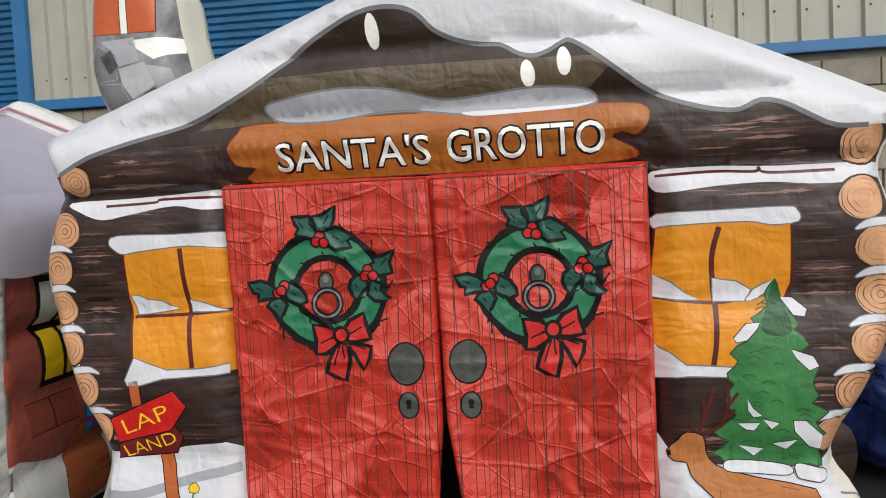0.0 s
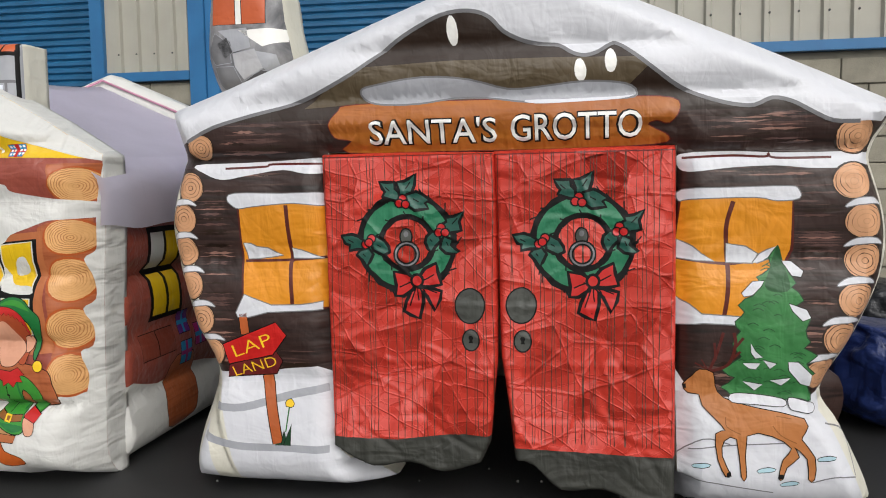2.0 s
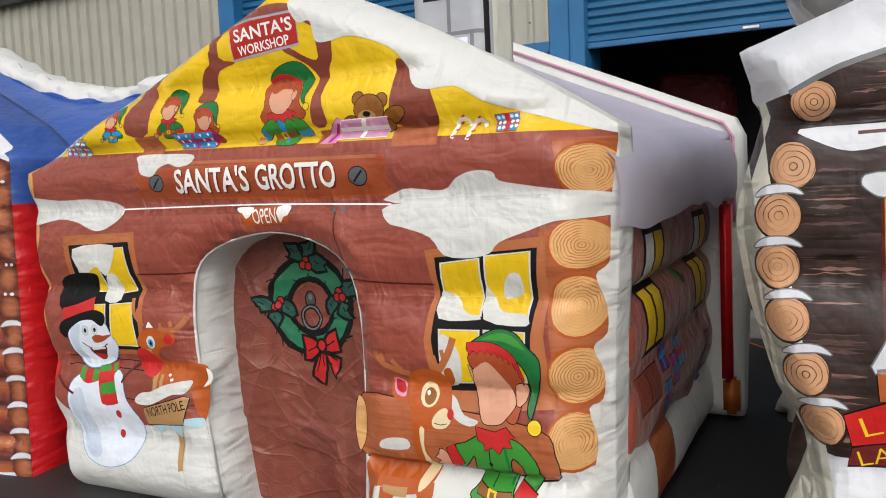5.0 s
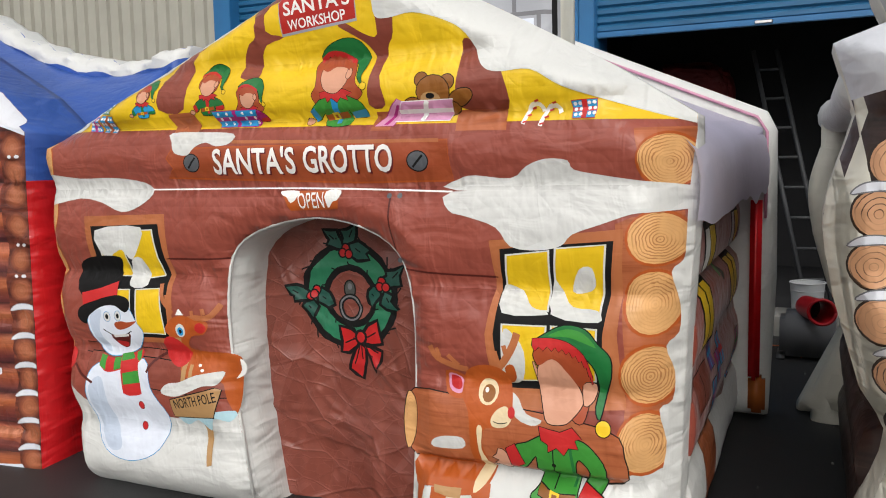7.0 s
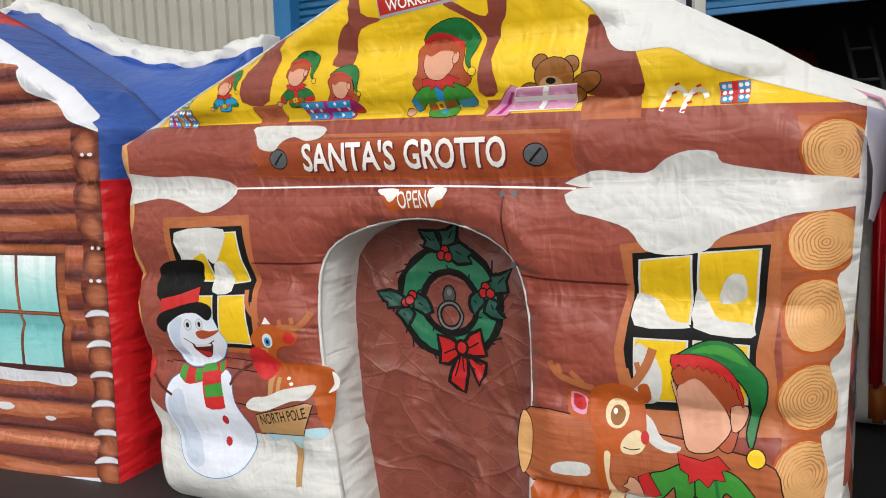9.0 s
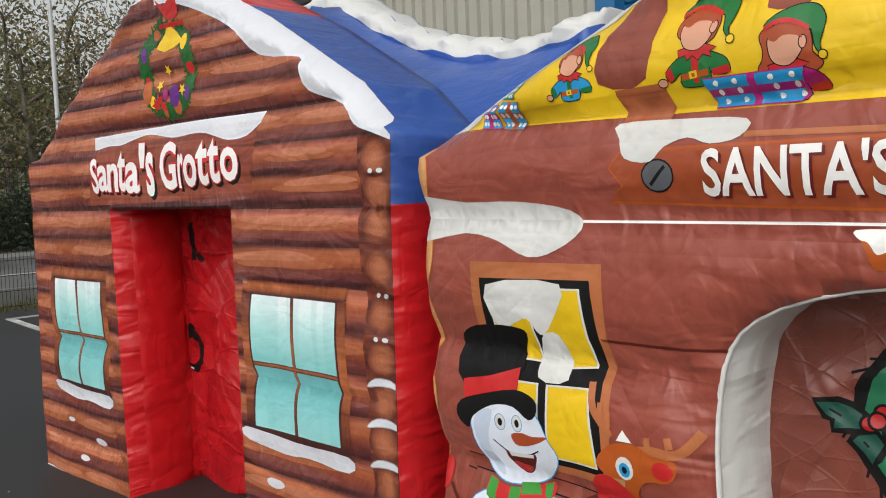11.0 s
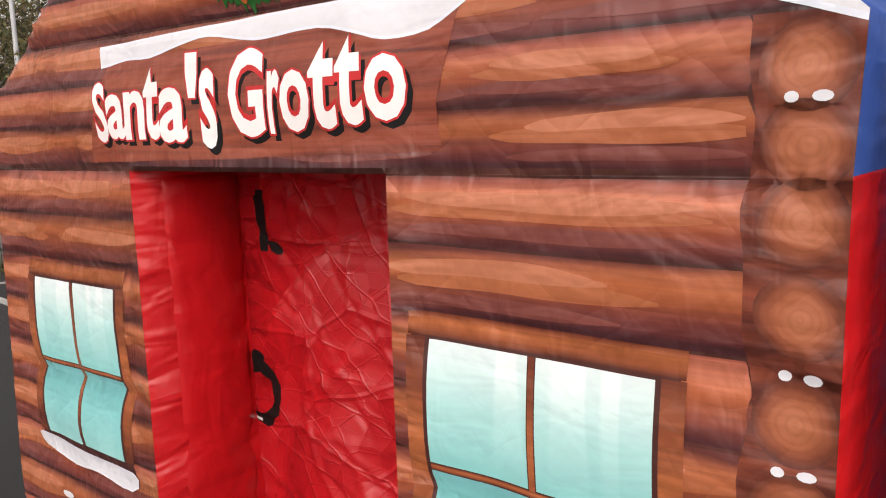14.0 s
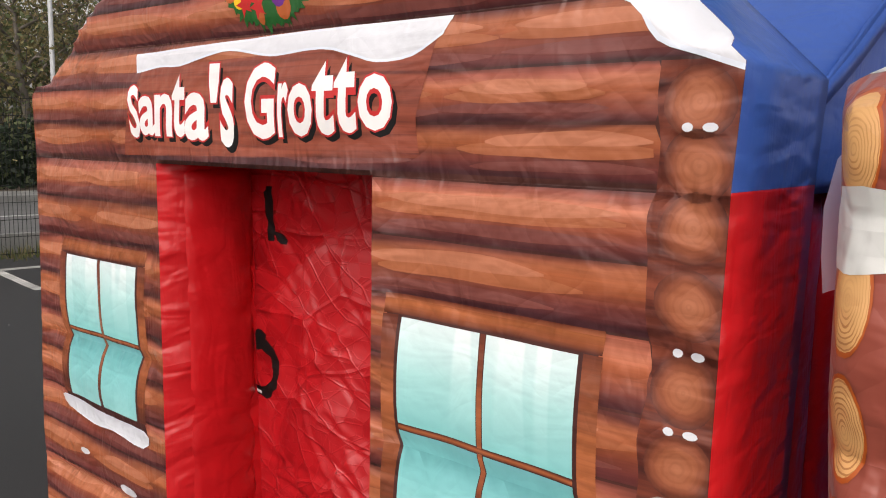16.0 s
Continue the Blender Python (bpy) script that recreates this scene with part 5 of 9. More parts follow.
# ---- curtain doors ----
def facets(nt, scale, angle, stretch, seed):
    """Flat tilted facets with sharp creases between them."""
    tc = nt.nodes.new("ShaderNodeTexCoord")
    mp = nt.nodes.new("ShaderNodeMapping")
    mp.inputs["Rotation"].default_value = (0, radians(angle), 0)
    mp.inputs["Location"].default_value = (seed, 0, seed * 0.7)
    nt.links.new(tc.outputs["Object"], mp.inputs[0])
    bend = node(nt, "ShaderNodeTexNoise", Scale=3.0, Detail=1.0)
    nt.links.new(mp.outputs[0], bend.inputs["Vector"])
    warp = nt.nodes.new("ShaderNodeVectorMath")
    warp.operation = "MULTIPLY_ADD"
    nt.links.new(bend.outputs["Color"], warp.inputs[0])
    warp.inputs[1].default_value = (0.10, 0.0, 0.10)
    nt.links.new(mp.outputs[0], warp.inputs[2])
    sep = nt.nodes.new("ShaderNodeSeparateXYZ")
    nt.links.new(warp.outputs[0], sep.inputs[0])
    flat = nt.nodes.new("ShaderNodeCombineXYZ")
    nt.links.new(sep.outputs["X"], flat.inputs["X"])
    nt.links.new(sep.outputs["Z"], flat.inputs["Y"])
    squash = nt.nodes.new("ShaderNodeMapping")
    squash.inputs["Scale"].default_value = (1.0, stretch, 1.0)
    nt.links.new(flat.outputs[0], squash.inputs[0])
    vo = nt.nodes.new("ShaderNodeTexVoronoi")
    vo.voronoi_dimensions, vo.distance = "2D", "EUCLIDEAN"
    vo.inputs["Scale"].default_value = scale
    nt.links.new(squash.outputs[0], vo.inputs["Vector"])
    away = nt.nodes.new("ShaderNodeVectorMath")
    away.operation = "SUBTRACT"
    nt.links.new(squash.outputs[0], away.inputs[0])
    nt.links.new(vo.outputs["Position"], away.inputs[1])
    tilt = nt.nodes.new("ShaderNodeVectorMath")
    tilt.operation = "SUBTRACT"
    nt.links.new(vo.outputs["Color"], tilt.inputs[0])
    tilt.inputs[1].default_value = (0.5, 0.5, 0.5)
    height = nt.nodes.new("ShaderNodeVectorMath")
    height.operation = "DOT_PRODUCT"
    nt.links.new(away.outputs[0], height.inputs[0])
    nt.links.new(tilt.outputs[0], height.inputs[1])
    seam = nt.nodes.new("ShaderNodeTexVoronoi")
    seam.voronoi_dimensions, seam.feature = "2D", "DISTANCE_TO_EDGE"
    seam.inputs["Scale"].default_value = scale
    nt.links.new(squash.outputs[0], seam.inputs["Vector"])
    near = nt.nodes.new("ShaderNodeMath")
    near.operation = "MINIMUM"
    nt.links.new(seam.outputs["Distance"], near.inputs[0])
    near.inputs[1].default_value = 0.045
    both = nt.nodes.new("ShaderNodeMath")
    both.operation = "MULTIPLY_ADD"
    nt.links.new(near.outputs[0], both.inputs[0])
    both.inputs[1].default_value = -0.8 / scale
    nt.links.new(height.outputs["Value"], both.inputs[2])
    return both.outputs[0]


def creased(nt, b, amount=1.0):
    """Small facets of a sheet that was folded and packed away."""
    prior = None
    for scale, angle, stretch, dist, strength in ((2.6, 18, 1.9, 0.26, 1.0), (4.6, -32, 2.0, 0.24, 1.0), (8.0, 42, 1.6, 0.22, 1.0), (15.0, -12, 1.5, 0.16, 1.0)):
        prior = bump(nt, b, facets(nt, scale, angle, stretch, scale), strength * amount, dist, prior)


m, nt, b = shader("red_curtain", 0.42, 0, 0.45)
p = obj_coords(nt, (30, 1, 0.9))
grain = node(nt, "ShaderNodeTexNoise", Scale=1.0, Detail=3.0, Distortion=0.8)
nt.links.new(p, grain.inputs["Vector"])
line = ramp(nt, grain.outputs["Fac"], [(0.3, (0.48, 0.032, 0.019)), (0.7, (0.54, 0.039, 0.022))])
nt.links.new(line, b.inputs["Base Color"])
creased(nt, b)
CURTAIN = m
WREATH = fabric("wreath_green_print", (0.020, 0.165, 0.080), 0.8)
WREATHDARK = fabric("holly_green_print", (0.012, 0.078, 0.056), 0.6)
BERRY = fabric("berry_print", (0.45, 0.012, 0.012), 0.6)
BOWRED = fabric("bow_red_print", (0.48, 0.02, 0.016), 0.6)
CANVAS = fabric("dark_hem_canvas", (0.035, 0.036, 0.030), 1.4, 0.6)
KNOB = fabric("knob_print", (0.065, 0.068, 0.060), 0.8)


def crease_set(seed, count=120):
    rnd = random.Random(seed)
    return [(rnd.uniform(-0.9, 0.8), rnd.uniform(0.1, 1.6), rnd.gauss(0.25, 0.75) + rnd.choice((0, 0, 1.57)), rnd.uniform(0.08, 0.34), rnd.uniform(0.013, 0.026), rnd.choice((-1, 1, 1)) * rnd.uniform(0.003, 0.0085)) for _ in range(count)]


def folds(u, v, creases):
    """Packed-away creases of a thin hanging sheet."""
    d = 0.0
    for cu, cv, ang, ln, w, a in creases:
        du, dv = u - cu, v - cv
        if abs(du) > ln or abs(dv) > ln:
            continue
        c, s = math.cos(ang), math.sin(ang)
        x, y = du * c + dv * s, -du * s + dv * c
        y += 0.25 * x * x / ln
        if abs(x) < ln and abs(y) < w:
            d += a * (1 - abs(y) / w) * (1 - (x / ln) ** 2)
    for q, a in ((1.43, 0.005), (1.18, -0.005), (0.93, 0.004), (0.68, 0.005), (0.43, -0.005)):
        q += 0.012 * math.sin(3 * u + 9 * a * 100)
        d += a * max(0.0, 1 - abs(v - q) / 0.02)
    return d + 0.005 * noise.noise(Vector((u * 5, v * 3, creases[0][0] * 9)))


def curtain_panel(outline, seed, sway=0.018, step=0.0125, count=150):
    cs = crease_set(seed, count)
    return Panel(outline, lambda u, v: 0.03 + folds(u, v, cs) + sway * math.sin(u * 9 + seed) * max(0.0, 1.5 - v) * 0.6, step, 0.012)


def wreath(panel, parent, cu, cv, r, ring, bow, lift=0.004, seed=3, step=None):
    """Ring with bristles, three sprigs of holly, berries, bow and knocker; shapes in hundredths of the radius."""
    rnd = random.Random(seed)

    def at(*xy):
        return [(cu + x * r / 100, cv + y * r / 100) for x, y in zip(xy[::2], xy[1::2])]

    lay = [(BLACK, q) for q in arc_band(cu, cv, r, r * 0.46, 2, 0.02, seed)]
    lay += [(ring, q) for q in arc_band(cu, cv, r * 0.885, r * 0.575, 2, 0.015, seed + 1)]
    for k in range(30):
        a = k * 0.21 + rnd.uniform(-0.08, 0.08)
        q = (0.96, 0.50, 0.90)[k % 3]
        c, s = math.cos(a), math.sin(a)
        lay.append((BLACK, stroke([(cu + c * r * q, cv + s * r * q), (cu + (c - s * 0.15) * r * (q + 0.12), cv + (s + c * 0.15) * r * (q + 0.12))], 0.006)))
    for lf in (at(17, 133, 14, 114, 9, 99, 5, 89, -3, 86, -9, 93, -16, 95, -10, 103, -16, 118, -3, 118, 7, 123),
               at(-51, 118, -39, 116, -25, 117, -24, 106, -17, 99, -14, 86, -25, 87, -34, 90, -44, 93, -39, 101, -45, 109),
               at(2, 93, 20, 98, 30, 93, 43, 84, 34, 78, 41, 69, 27, 68, 17, 67, 7, 74),
               at(-130, 13, -111, 15, -99, 11, -90, 5, -91, -9, -101, -9, -115, -12, -113, -2, -122, 1),
               at(-93, -16, -78, -12, -71, -22, -78, -36, -81, -43, -88, -32, -98, -22),
               at(-68, 1, -61, 11, -47, 3, -39, -9, -37, -16, -47, -21, -57, -16, -66, -12),
               at(111, 59, 101, 42, 105, 25, 95, 24, 84, 22, 74, 25, 72, 35, 81, 40, 79, 47, 95, 49),
               at(41, 11, 51, 20, 61, 15, 64, 5, 54, -5, 47, -16, 43, -9, 39, 1),
               at(74, 11, 88, 5, 84, -5, 101, -19, 91, -19, 78, -17, 68, -9, 70, 1)):
        lay += [(BLACK, grow(lf, 0.014)), (WREATHDARK, lf)]
        mu, mv = sum(p[0] for p in lf) / len(lf), sum(p[1] for p in lf) / len(lf)
        lay.append((BLACK, stroke([((lf[0][0] + mu) / 2, (lf[0][1] + mv) / 2), (mu, mv)], 0.005)))
    for q in at(-7, 87, -14, 78, -1, 76, -71, 9, -83, -3, -76, 1, 68, 30, 63, 20, 76, 20):
        lay += [(BLACK, oval(q[0], q[1], 0.022, 0.022, 12)), (BERRY, oval(q[0], q[1], 0.0155, 0.0155, 12))]
    for lf in (at(14, -86, 0, -117, -5, -134, 7, -140, 20, -147, 27, -117, 27, -93), at(27, -90, 41, -103, 54, -130, 61, -110, 64, -97, 47, -93),
               at(18, -75, -3, -63, -25, -59, -20, -83, -22, -103, -10, -102, 7, -90), at(24, -70, 37, -53, 56, -43, 57, -59, 64, -80, 44, -83, 27, -82)):
        lay += [(BLACK, grow(lf, 0.016)), (bow, lf)]
        mu, mv = sum(p[0] for p in lf) / len(lf), sum(p[1] for p in lf) / len(lf)
        k = at(20, -76)[0]
        for d in (-0.02, 0.02):
            lay.append((BLACK, stroke([k, ((k[0] + mu) / 2 + d * 0.4, (k[1] + mv) / 2), (mu + d, mv + d * 0.6)], 0.006)))
    k = at(19, -74)[0]
    lay += [(BLACK, oval(k[0], k[1], 0.032, 0.034, 12)), (bow, oval(k[0], k[1], 0.020, 0.022, 12))]
    stamp(panel, parent, "wreath_print", lay, lift, False, "green printed wreath with holly and bow", step)
    p0, p1 = at(-2, 12)[0], at(-1, -22)[0]
    ko = [(BLACK, oval(p0[0], p0[1], r * 0.135, r * 0.18, 16)), (KNOB, oval(p0[0], p0[1], r * 0.105, r * 0.15, 16)), (GREY, oval(p0[0], p0[1] + 0.012, r * 0.05, r * 0.06, 10))]
    ko += [(BLACK, q) for q in arc_band(p1[0], p1[1], r * 0.265, r * 0.165, 2, 0.0, 1, 28)]
    ko += [(GREY, q) for q in arc_band(p1[0], p1[1], r * 0.235, r * 0.200, 2, 0.0, 1, 28)]
    stamp(panel, parent, "knocker_print", ko, lift + 0.006, False, "grey ring knocker print", step)


GRAIN = fabric("grain_line_print", (0.060, 0.030, 0.018), 0.5)


for side, out, hem, wc, kn, seed in (
        ("left", curve2([(-0.825, 1.591), (-0.45, 1.594), (-0.055, 1.588)], 3, False) + [(-0.045, 1.2), (-0.05, 0.7), (-0.085, 0.32)] + curve2([(-0.13, 0.22), (-0.30, 0.17), (-0.45, 0.21), (-0.62, 0.19), (-0.80, 0.28)], 3, False) + [(-0.80, 0.42), (-0.81, 1.0)],
         0.335, (-0.440, 1.200), ((-0.168, 0.925), (-0.165, 0.775)), 1.3),
        ("right", curve2([(-0.06, 1.591), (0.30, 1.598), (0.695, 1.601)], 3, False) + [(0.70, 1.0), (0.70, 0.45), (0.70, 0.10)] + curve2([(0.55, 0.06), (0.40, 0.12), (0.22, 0.11), (0.10, 0.22), (0.02, 0.24)], 3, False) + [(0.00, 0.45), (-0.035, 0.7), (-0.05, 1.2)],
         0.30, (0.315, 1.200), ((0.055, 0.930), (0.060, 0.775)), 8.1)):
    P = curtain_panel(out, seed)
    bm = P.skin([out], 0.0, 0.0125)
    cd = part("curtain_door", bm, CURTAIN, A, "crumpled red curtain door with dark grain lines")
    cd.matrix_basis = pose(0, -0.070, 0)
    tilt = -0.05 if side == "left" else -0.09
    stamp(P, cd, "curtain_hem", [(CANVAS, [(-0.9, hem), (-0.5, hem - 0.012), (-0.2, hem + 0.02), (0.3, hem - 0.01), (0.8, hem - 0.015), (0.8, 0.0), (-0.9, 0.0)])], 0.003, True, "dark grey canvas hem", 0.0125)
    rnd = random.Random(int(seed * 10))
    u, lines = min(p[0] for p in out) + 0.02, []
    while u < max(p[0] for p in out) - 0.01:
        ph = rnd.uniform(0, 6)
        lines.append((GRAIN, stroke([(u + 0.004 * math.sin(ph + 2.1 * k), 1.585 - 0.21 * k) for k in range(7)], rnd.uniform(0.0022, 0.0042), 3)))
        u += rnd.choice((0.010, 0.014, 0.030, 0.042, 0.050, 0.026))
    for line in lines:
        stamp(P, cd, "grain_line", [line], 0.0012, True, "", 0.0125)
    wreath(P, cd, wc[0], wc[1], 0.222, WREATH, BOWRED, 0.004, 3, 0.0125)
    (ku, kv), (hu, hv) = kn
    stamp(P, cd, "knob_print", inked(KNOB, oval(ku, kv, 0.062, 0.074, 22, 0, 0.01, 2), 0.006), 0.004, False, "dark grey door knob print", 0.0125)
    stamp(P, cd, "keyhole_print", inked(KNOB, oval(hu, hv, 0.034, 0.044, 18), 0.006) + [(BLACK, oval(hu, hv + 0.010, 0.011, 0.011, 10)), (BLACK, [(hu - 0.005, hv + 0.006), (hu + 0.005, hv + 0.006), (hu + 0.009, hv - 0.0125), (hu - 0.009, hv - 0.0125)])], 0.004, False, "", 0.0125)
    seam = P.outline
    stamp(P, cd, "top_hem", [(SIGNDARK, [(seam[0][0], 1.574), (seam[0][0] + 0.76, 1.579), (seam[0][0] + 0.76, 1.584), (seam[0][0], 1.579)])], 0.004, True, "", 0.0125)

# chimney
STONE = streaked("grey_stone_print", [(0.35, (0.10, 0.10, 0.11)), (0.5, (0.22, 0.22, 0.23)), (0.65, (0.40, 0.40, 0.41))], (3.0, 3.0, 3.0), 0.6)
PALESTONE = fabric("pale_stone_print", (0.42, 0.42, 0.44), 0.6)
DARKSTONE = fabric("dark_stone_print", (0.075, 0.075, 0.08), 0.6)
BRICKRED = fabric("orange_brick_print", (0.50, 0.10, 0.03), 0.6)
CH = curve2([(-0.10, -0.02), (-0.20, 0.14), (-0.21, 0.30), (-0.17, 0.55), (-0.02, 0.60), (0.14, 0.55), (0.18, 0.35), (0.20, 0.10)], 3)
P = Panel(CH, lambda u, v: 0.04 + ripple(u, v, 0.15, 0.01), 0.03, 0.07)
ch = part("chimney", P.solid(0.34), [STONE, CREAM], A, "stone print chimney with orange bricks")
ch.matrix_basis = pose(-1.29, 0.24, 1.90, 0, 0, 0)
for tone, pts in ((GREY, [(-0.19, 0.20), (-0.14, 0.29), (-0.07, 0.24), (-0.06, 0.15), (-0.14, 0.14)]), (GREYSNOW, [(-0.12, 0.30), (0.02, 0.31), (0.04, 0.22), (-0.05, 0.20), (-0.06, 0.25)]), (PALESTONE, [(-0.05, 0.19), (0.06, 0.21), (0.10, 0.12), (0.00, 0.07), (-0.04, 0.13)]), (GREY, [(-0.15, 0.13), (-0.05, 0.13), (-0.01, 0.05), (-0.08, 0.00), (-0.13, 0.05)]), (DARKSTONE, [(-0.13, 0.24), (-0.08, 0.27), (-0.05, 0.20), (-0.09, 0.17)]), (GREYSNOW, [(0.06, 0.20), (0.16, 0.18), (0.18, 0.10), (0.11, 0.11)]), (DARKSTONE, [(0.00, 0.06), (0.09, 0.11), (0.17, 0.09), (0.14, 0.02), (0.02, 0.00)])):
    stamp(P, ch, "stone_print", inked(tone, pts, 0.003, GREYSNOW), 0.003, True)
for u0 in (-0.15, 0.0):
    stamp(P, ch, "brick_print", inked(BRICKRED, rect(u0, 0.33, u0 + 0.115, 0.56), 0.004), 0.003, True)
stamp(P, ch, "mortar_print", [(LETTER_W, rect(-0.032, 0.33, -0.004, 0.58)), (LETTER_W, [(-0.02, 0.30), (0.2, 0.31), (0.2, 0.25), (0.10, 0.22)])], 0.003, True)


# ---- prints on the workshop grotto ----
YELLOW = fabric("yellow_print", (0.74, 0.48, 0.010), 0.9)
REDWOOD = streaked("red_wood_print", [(0.3, (0.19, 0.040, 0.024)), (0.7, (0.26, 0.064, 0.040))], (1.0, 1.0, 14.0), 0.8)
PLANK = streaked("plank_print", [(0.35, (0.29, 0.072, 0.022)), (0.5, (0.39, 0.108, 0.040)), (0.7, (0.44, 0.130, 0.050))], (1.2, 1.2, 24.0), 0.7)
WORKRED = fabric("workshop_red_print", (0.42, 0.020, 0.0125), 0.8)
SIGNBROWN = streaked("sign_brown_print", [(0.3, (0.27, 0.052, 0.0125)), (0.7, (0.36, 0.075, 0.03))], (0.7, 0.7, 12.0), 0.8)
FRAME_O = fabric("window_frame_print", (0.42, 0.135, 0.048), 0.8)
TANFACE = ring_face("tan_log_end_print", (0.68, 0.37, 0.145), (0.42, 0.175, 0.055), 9, 0.30)
ELFGREEN = fabric("elf_green_print", (0.045, 0.26, 0.035), 0.7)
HATGREEN = fabric("hat_green_print", (0.012, 0.15, 0.035), 0.7)
SKIN = fabric("pale_pink_print", (0.62, 0.31, 0.20), 0.5)
HAIR = fabric("ginger_print", (0.36, 0.065, 0.02), 0.5)
TRIMRED = fabric("trim_red_print", (0.50, 0.02, 0.02), 0.6)
PINK = fabric("pink_print", (0.62, 0.28, 0.44), 0.6)
MAGENTA = fabric("magenta_print", (0.40, 0.015, 0.18), 0.6)
SKYBLUE = fabric("sky_blue_print", (0.02, 0.27, 0.55), 0.6)
PURPLE = fabric("purple_print", (0.13, 0.02, 0.22), 0.6)
SCREW = fabric("screw_grey_print", (0.095, 0.10, 0.11), 0.6)
PALEICE = fabric("ice_shade_print", (0.50, 0.57, 0.68), 0.6)
ICE = fabric("ice_white_print", (0.66, 0.70, 0.78), 0.6)
RUDDY = fabric("ruddy_print", (0.42, 0.085, 0.0125), 0.6)
LETTERCREAM = fabric("cream_print", (0.72, 0.58, 0.36), 0.6)
TANWOOD = fabric("tan_wood_print", (0.42, 0.24, 0.10), 0.6)

# gable
yel = [(-1.30, 1.645), (1.42, 1.60), (1.15, 1.80), (0.66, 2.05), (0.12, 2.40), (-0.5, 2.1), (-1.1, 1.8)]
stamp(BP, b_front, "gable_print", [(YELLOW, yel)], 0.003, True, "yellow printed gable")
for pts in ([(-0.657, 1.711), (-0.651, 1.813), (-0.621, 1.880), (-0.545, 1.956), (-0.463, 1.955), (-0.505, 1.899), (-0.531, 1.709)], [(-0.266, 1.814), (-0.253, 1.879), (-0.220, 1.934), (-0.190, 1.958), (-0.185, 2.056), (-0.131, 2.082), (-0.140, 1.974), (-0.064, 1.947), (-0.144, 1.923), (-0.177, 1.860), (-0.185, 1.808)],
            [(0.286, 1.688), (0.300, 1.836), (0.279, 1.892), (0.231, 1.928), (0.168, 1.966), (0.200, 1.973), (0.269, 1.932), (0.319, 1.928), (0.315, 2.044), (0.381, 2.037), (0.380, 1.927), (0.352, 1.881), (0.333, 1.784), (0.351, 1.684)], [(0.628, 1.662), (0.627, 1.786), (0.630, 1.881), (0.664, 1.883), (0.740, 1.829), (0.785, 1.751), (0.790, 1.652)]):
    stamp(BP, b_front, "post_print", [(REDWOOD, curve2(pts, 3))], 0.006, True, "maroon printed roof post")
stamp(BP, b_front, "brace_print", [(REDWOOD, stroke([(-0.209, 2.053), (-0.102, 2.094), (0.033, 2.116), (0.195, 2.113), (0.316, 2.061)], 0.045))], 0.0065, True, "maroon printed brace")
for pts in ([(-0.617, 1.692), (-0.488, 1.696), (-0.488, 1.611), (-0.610, 1.608)], [(0.605, 1.656), (0.785, 1.653), (0.792, 1.582), (0.612, 1.586)], [(0.303, 1.662), (0.380, 1.662), (0.360, 1.596), (0.283, 1.598)]):
    stamp(BP, b_front, "shelf_post_print", [(PLANK, pts)], 0.006, True)
ws = [(-0.079, 2.087), (0.241, 2.098), (0.242, 1.987), (-0.066, 1.957)]
e = [(-0.054, 2.020), (0.224, 2.038), (-0.039, 1.968), (0.204, 1.988)]
stamp(BP, b_front, "workshop_sign", [(GREYSNOW, grow(ws, 0.010)), (WORKRED, ws), (LETTER_W, lettering("SANTA'S", e[0], e[1], 0.046, 0.02)), (LETTER_W, lettering("WORKSHOP", e[2], e[3], 0.034, 0.015))], 0.008, False, "red workshop sign print with white letters")
# roof snow down the slope
sn = curve2([(0.207, 2.195), (0.211, 2.116), (0.253, 2.057), (0.303, 2.057), (0.317, 1.987), (0.371, 1.977), (0.462, 1.987), (0.577, 1.952), (0.648, 1.903), (0.704, 1.799), (0.764, 1.771), (0.873, 1.772), (0.976, 1.714), (1.090, 1.673), (1.297, 1.609), (1.449, 1.570)], 4, False)
stamp(BP, b_front, "gable_snow", [(WHITE, sn + [(1.6, 1.55), (1.6, 2.5), (0.1, 2.5)])], 0.012, True, "white printed snow on the gable edge")
sn = curve2([(0.122, 2.201), (-0.030, 2.153), (-0.208, 2.064), (-0.358, 1.978), (-0.509, 1.940), (-0.647, 1.882), (-0.920, 1.746), (-1.163, 1.643)], 3, False)
stamp(BP, b_front, "gable_snow", [(WHITE, sn + [(-1.6, 1.62), (-1.6, 2.5), (0.2, 2.5)])], 0.012, True, "white printed snow on the gable edge")


def scallop(pts, w, n=3):
    """A band with a wavy lower edge."""
    c = curve2(pts, n, False)
    top = [(u, v + w / 2) for u, v in c]
    low = [(u, v - w * (0.5 if k % 2 else 0.15)) for k, (u, v) in enumerate(c)]
    return top + low[::-1]


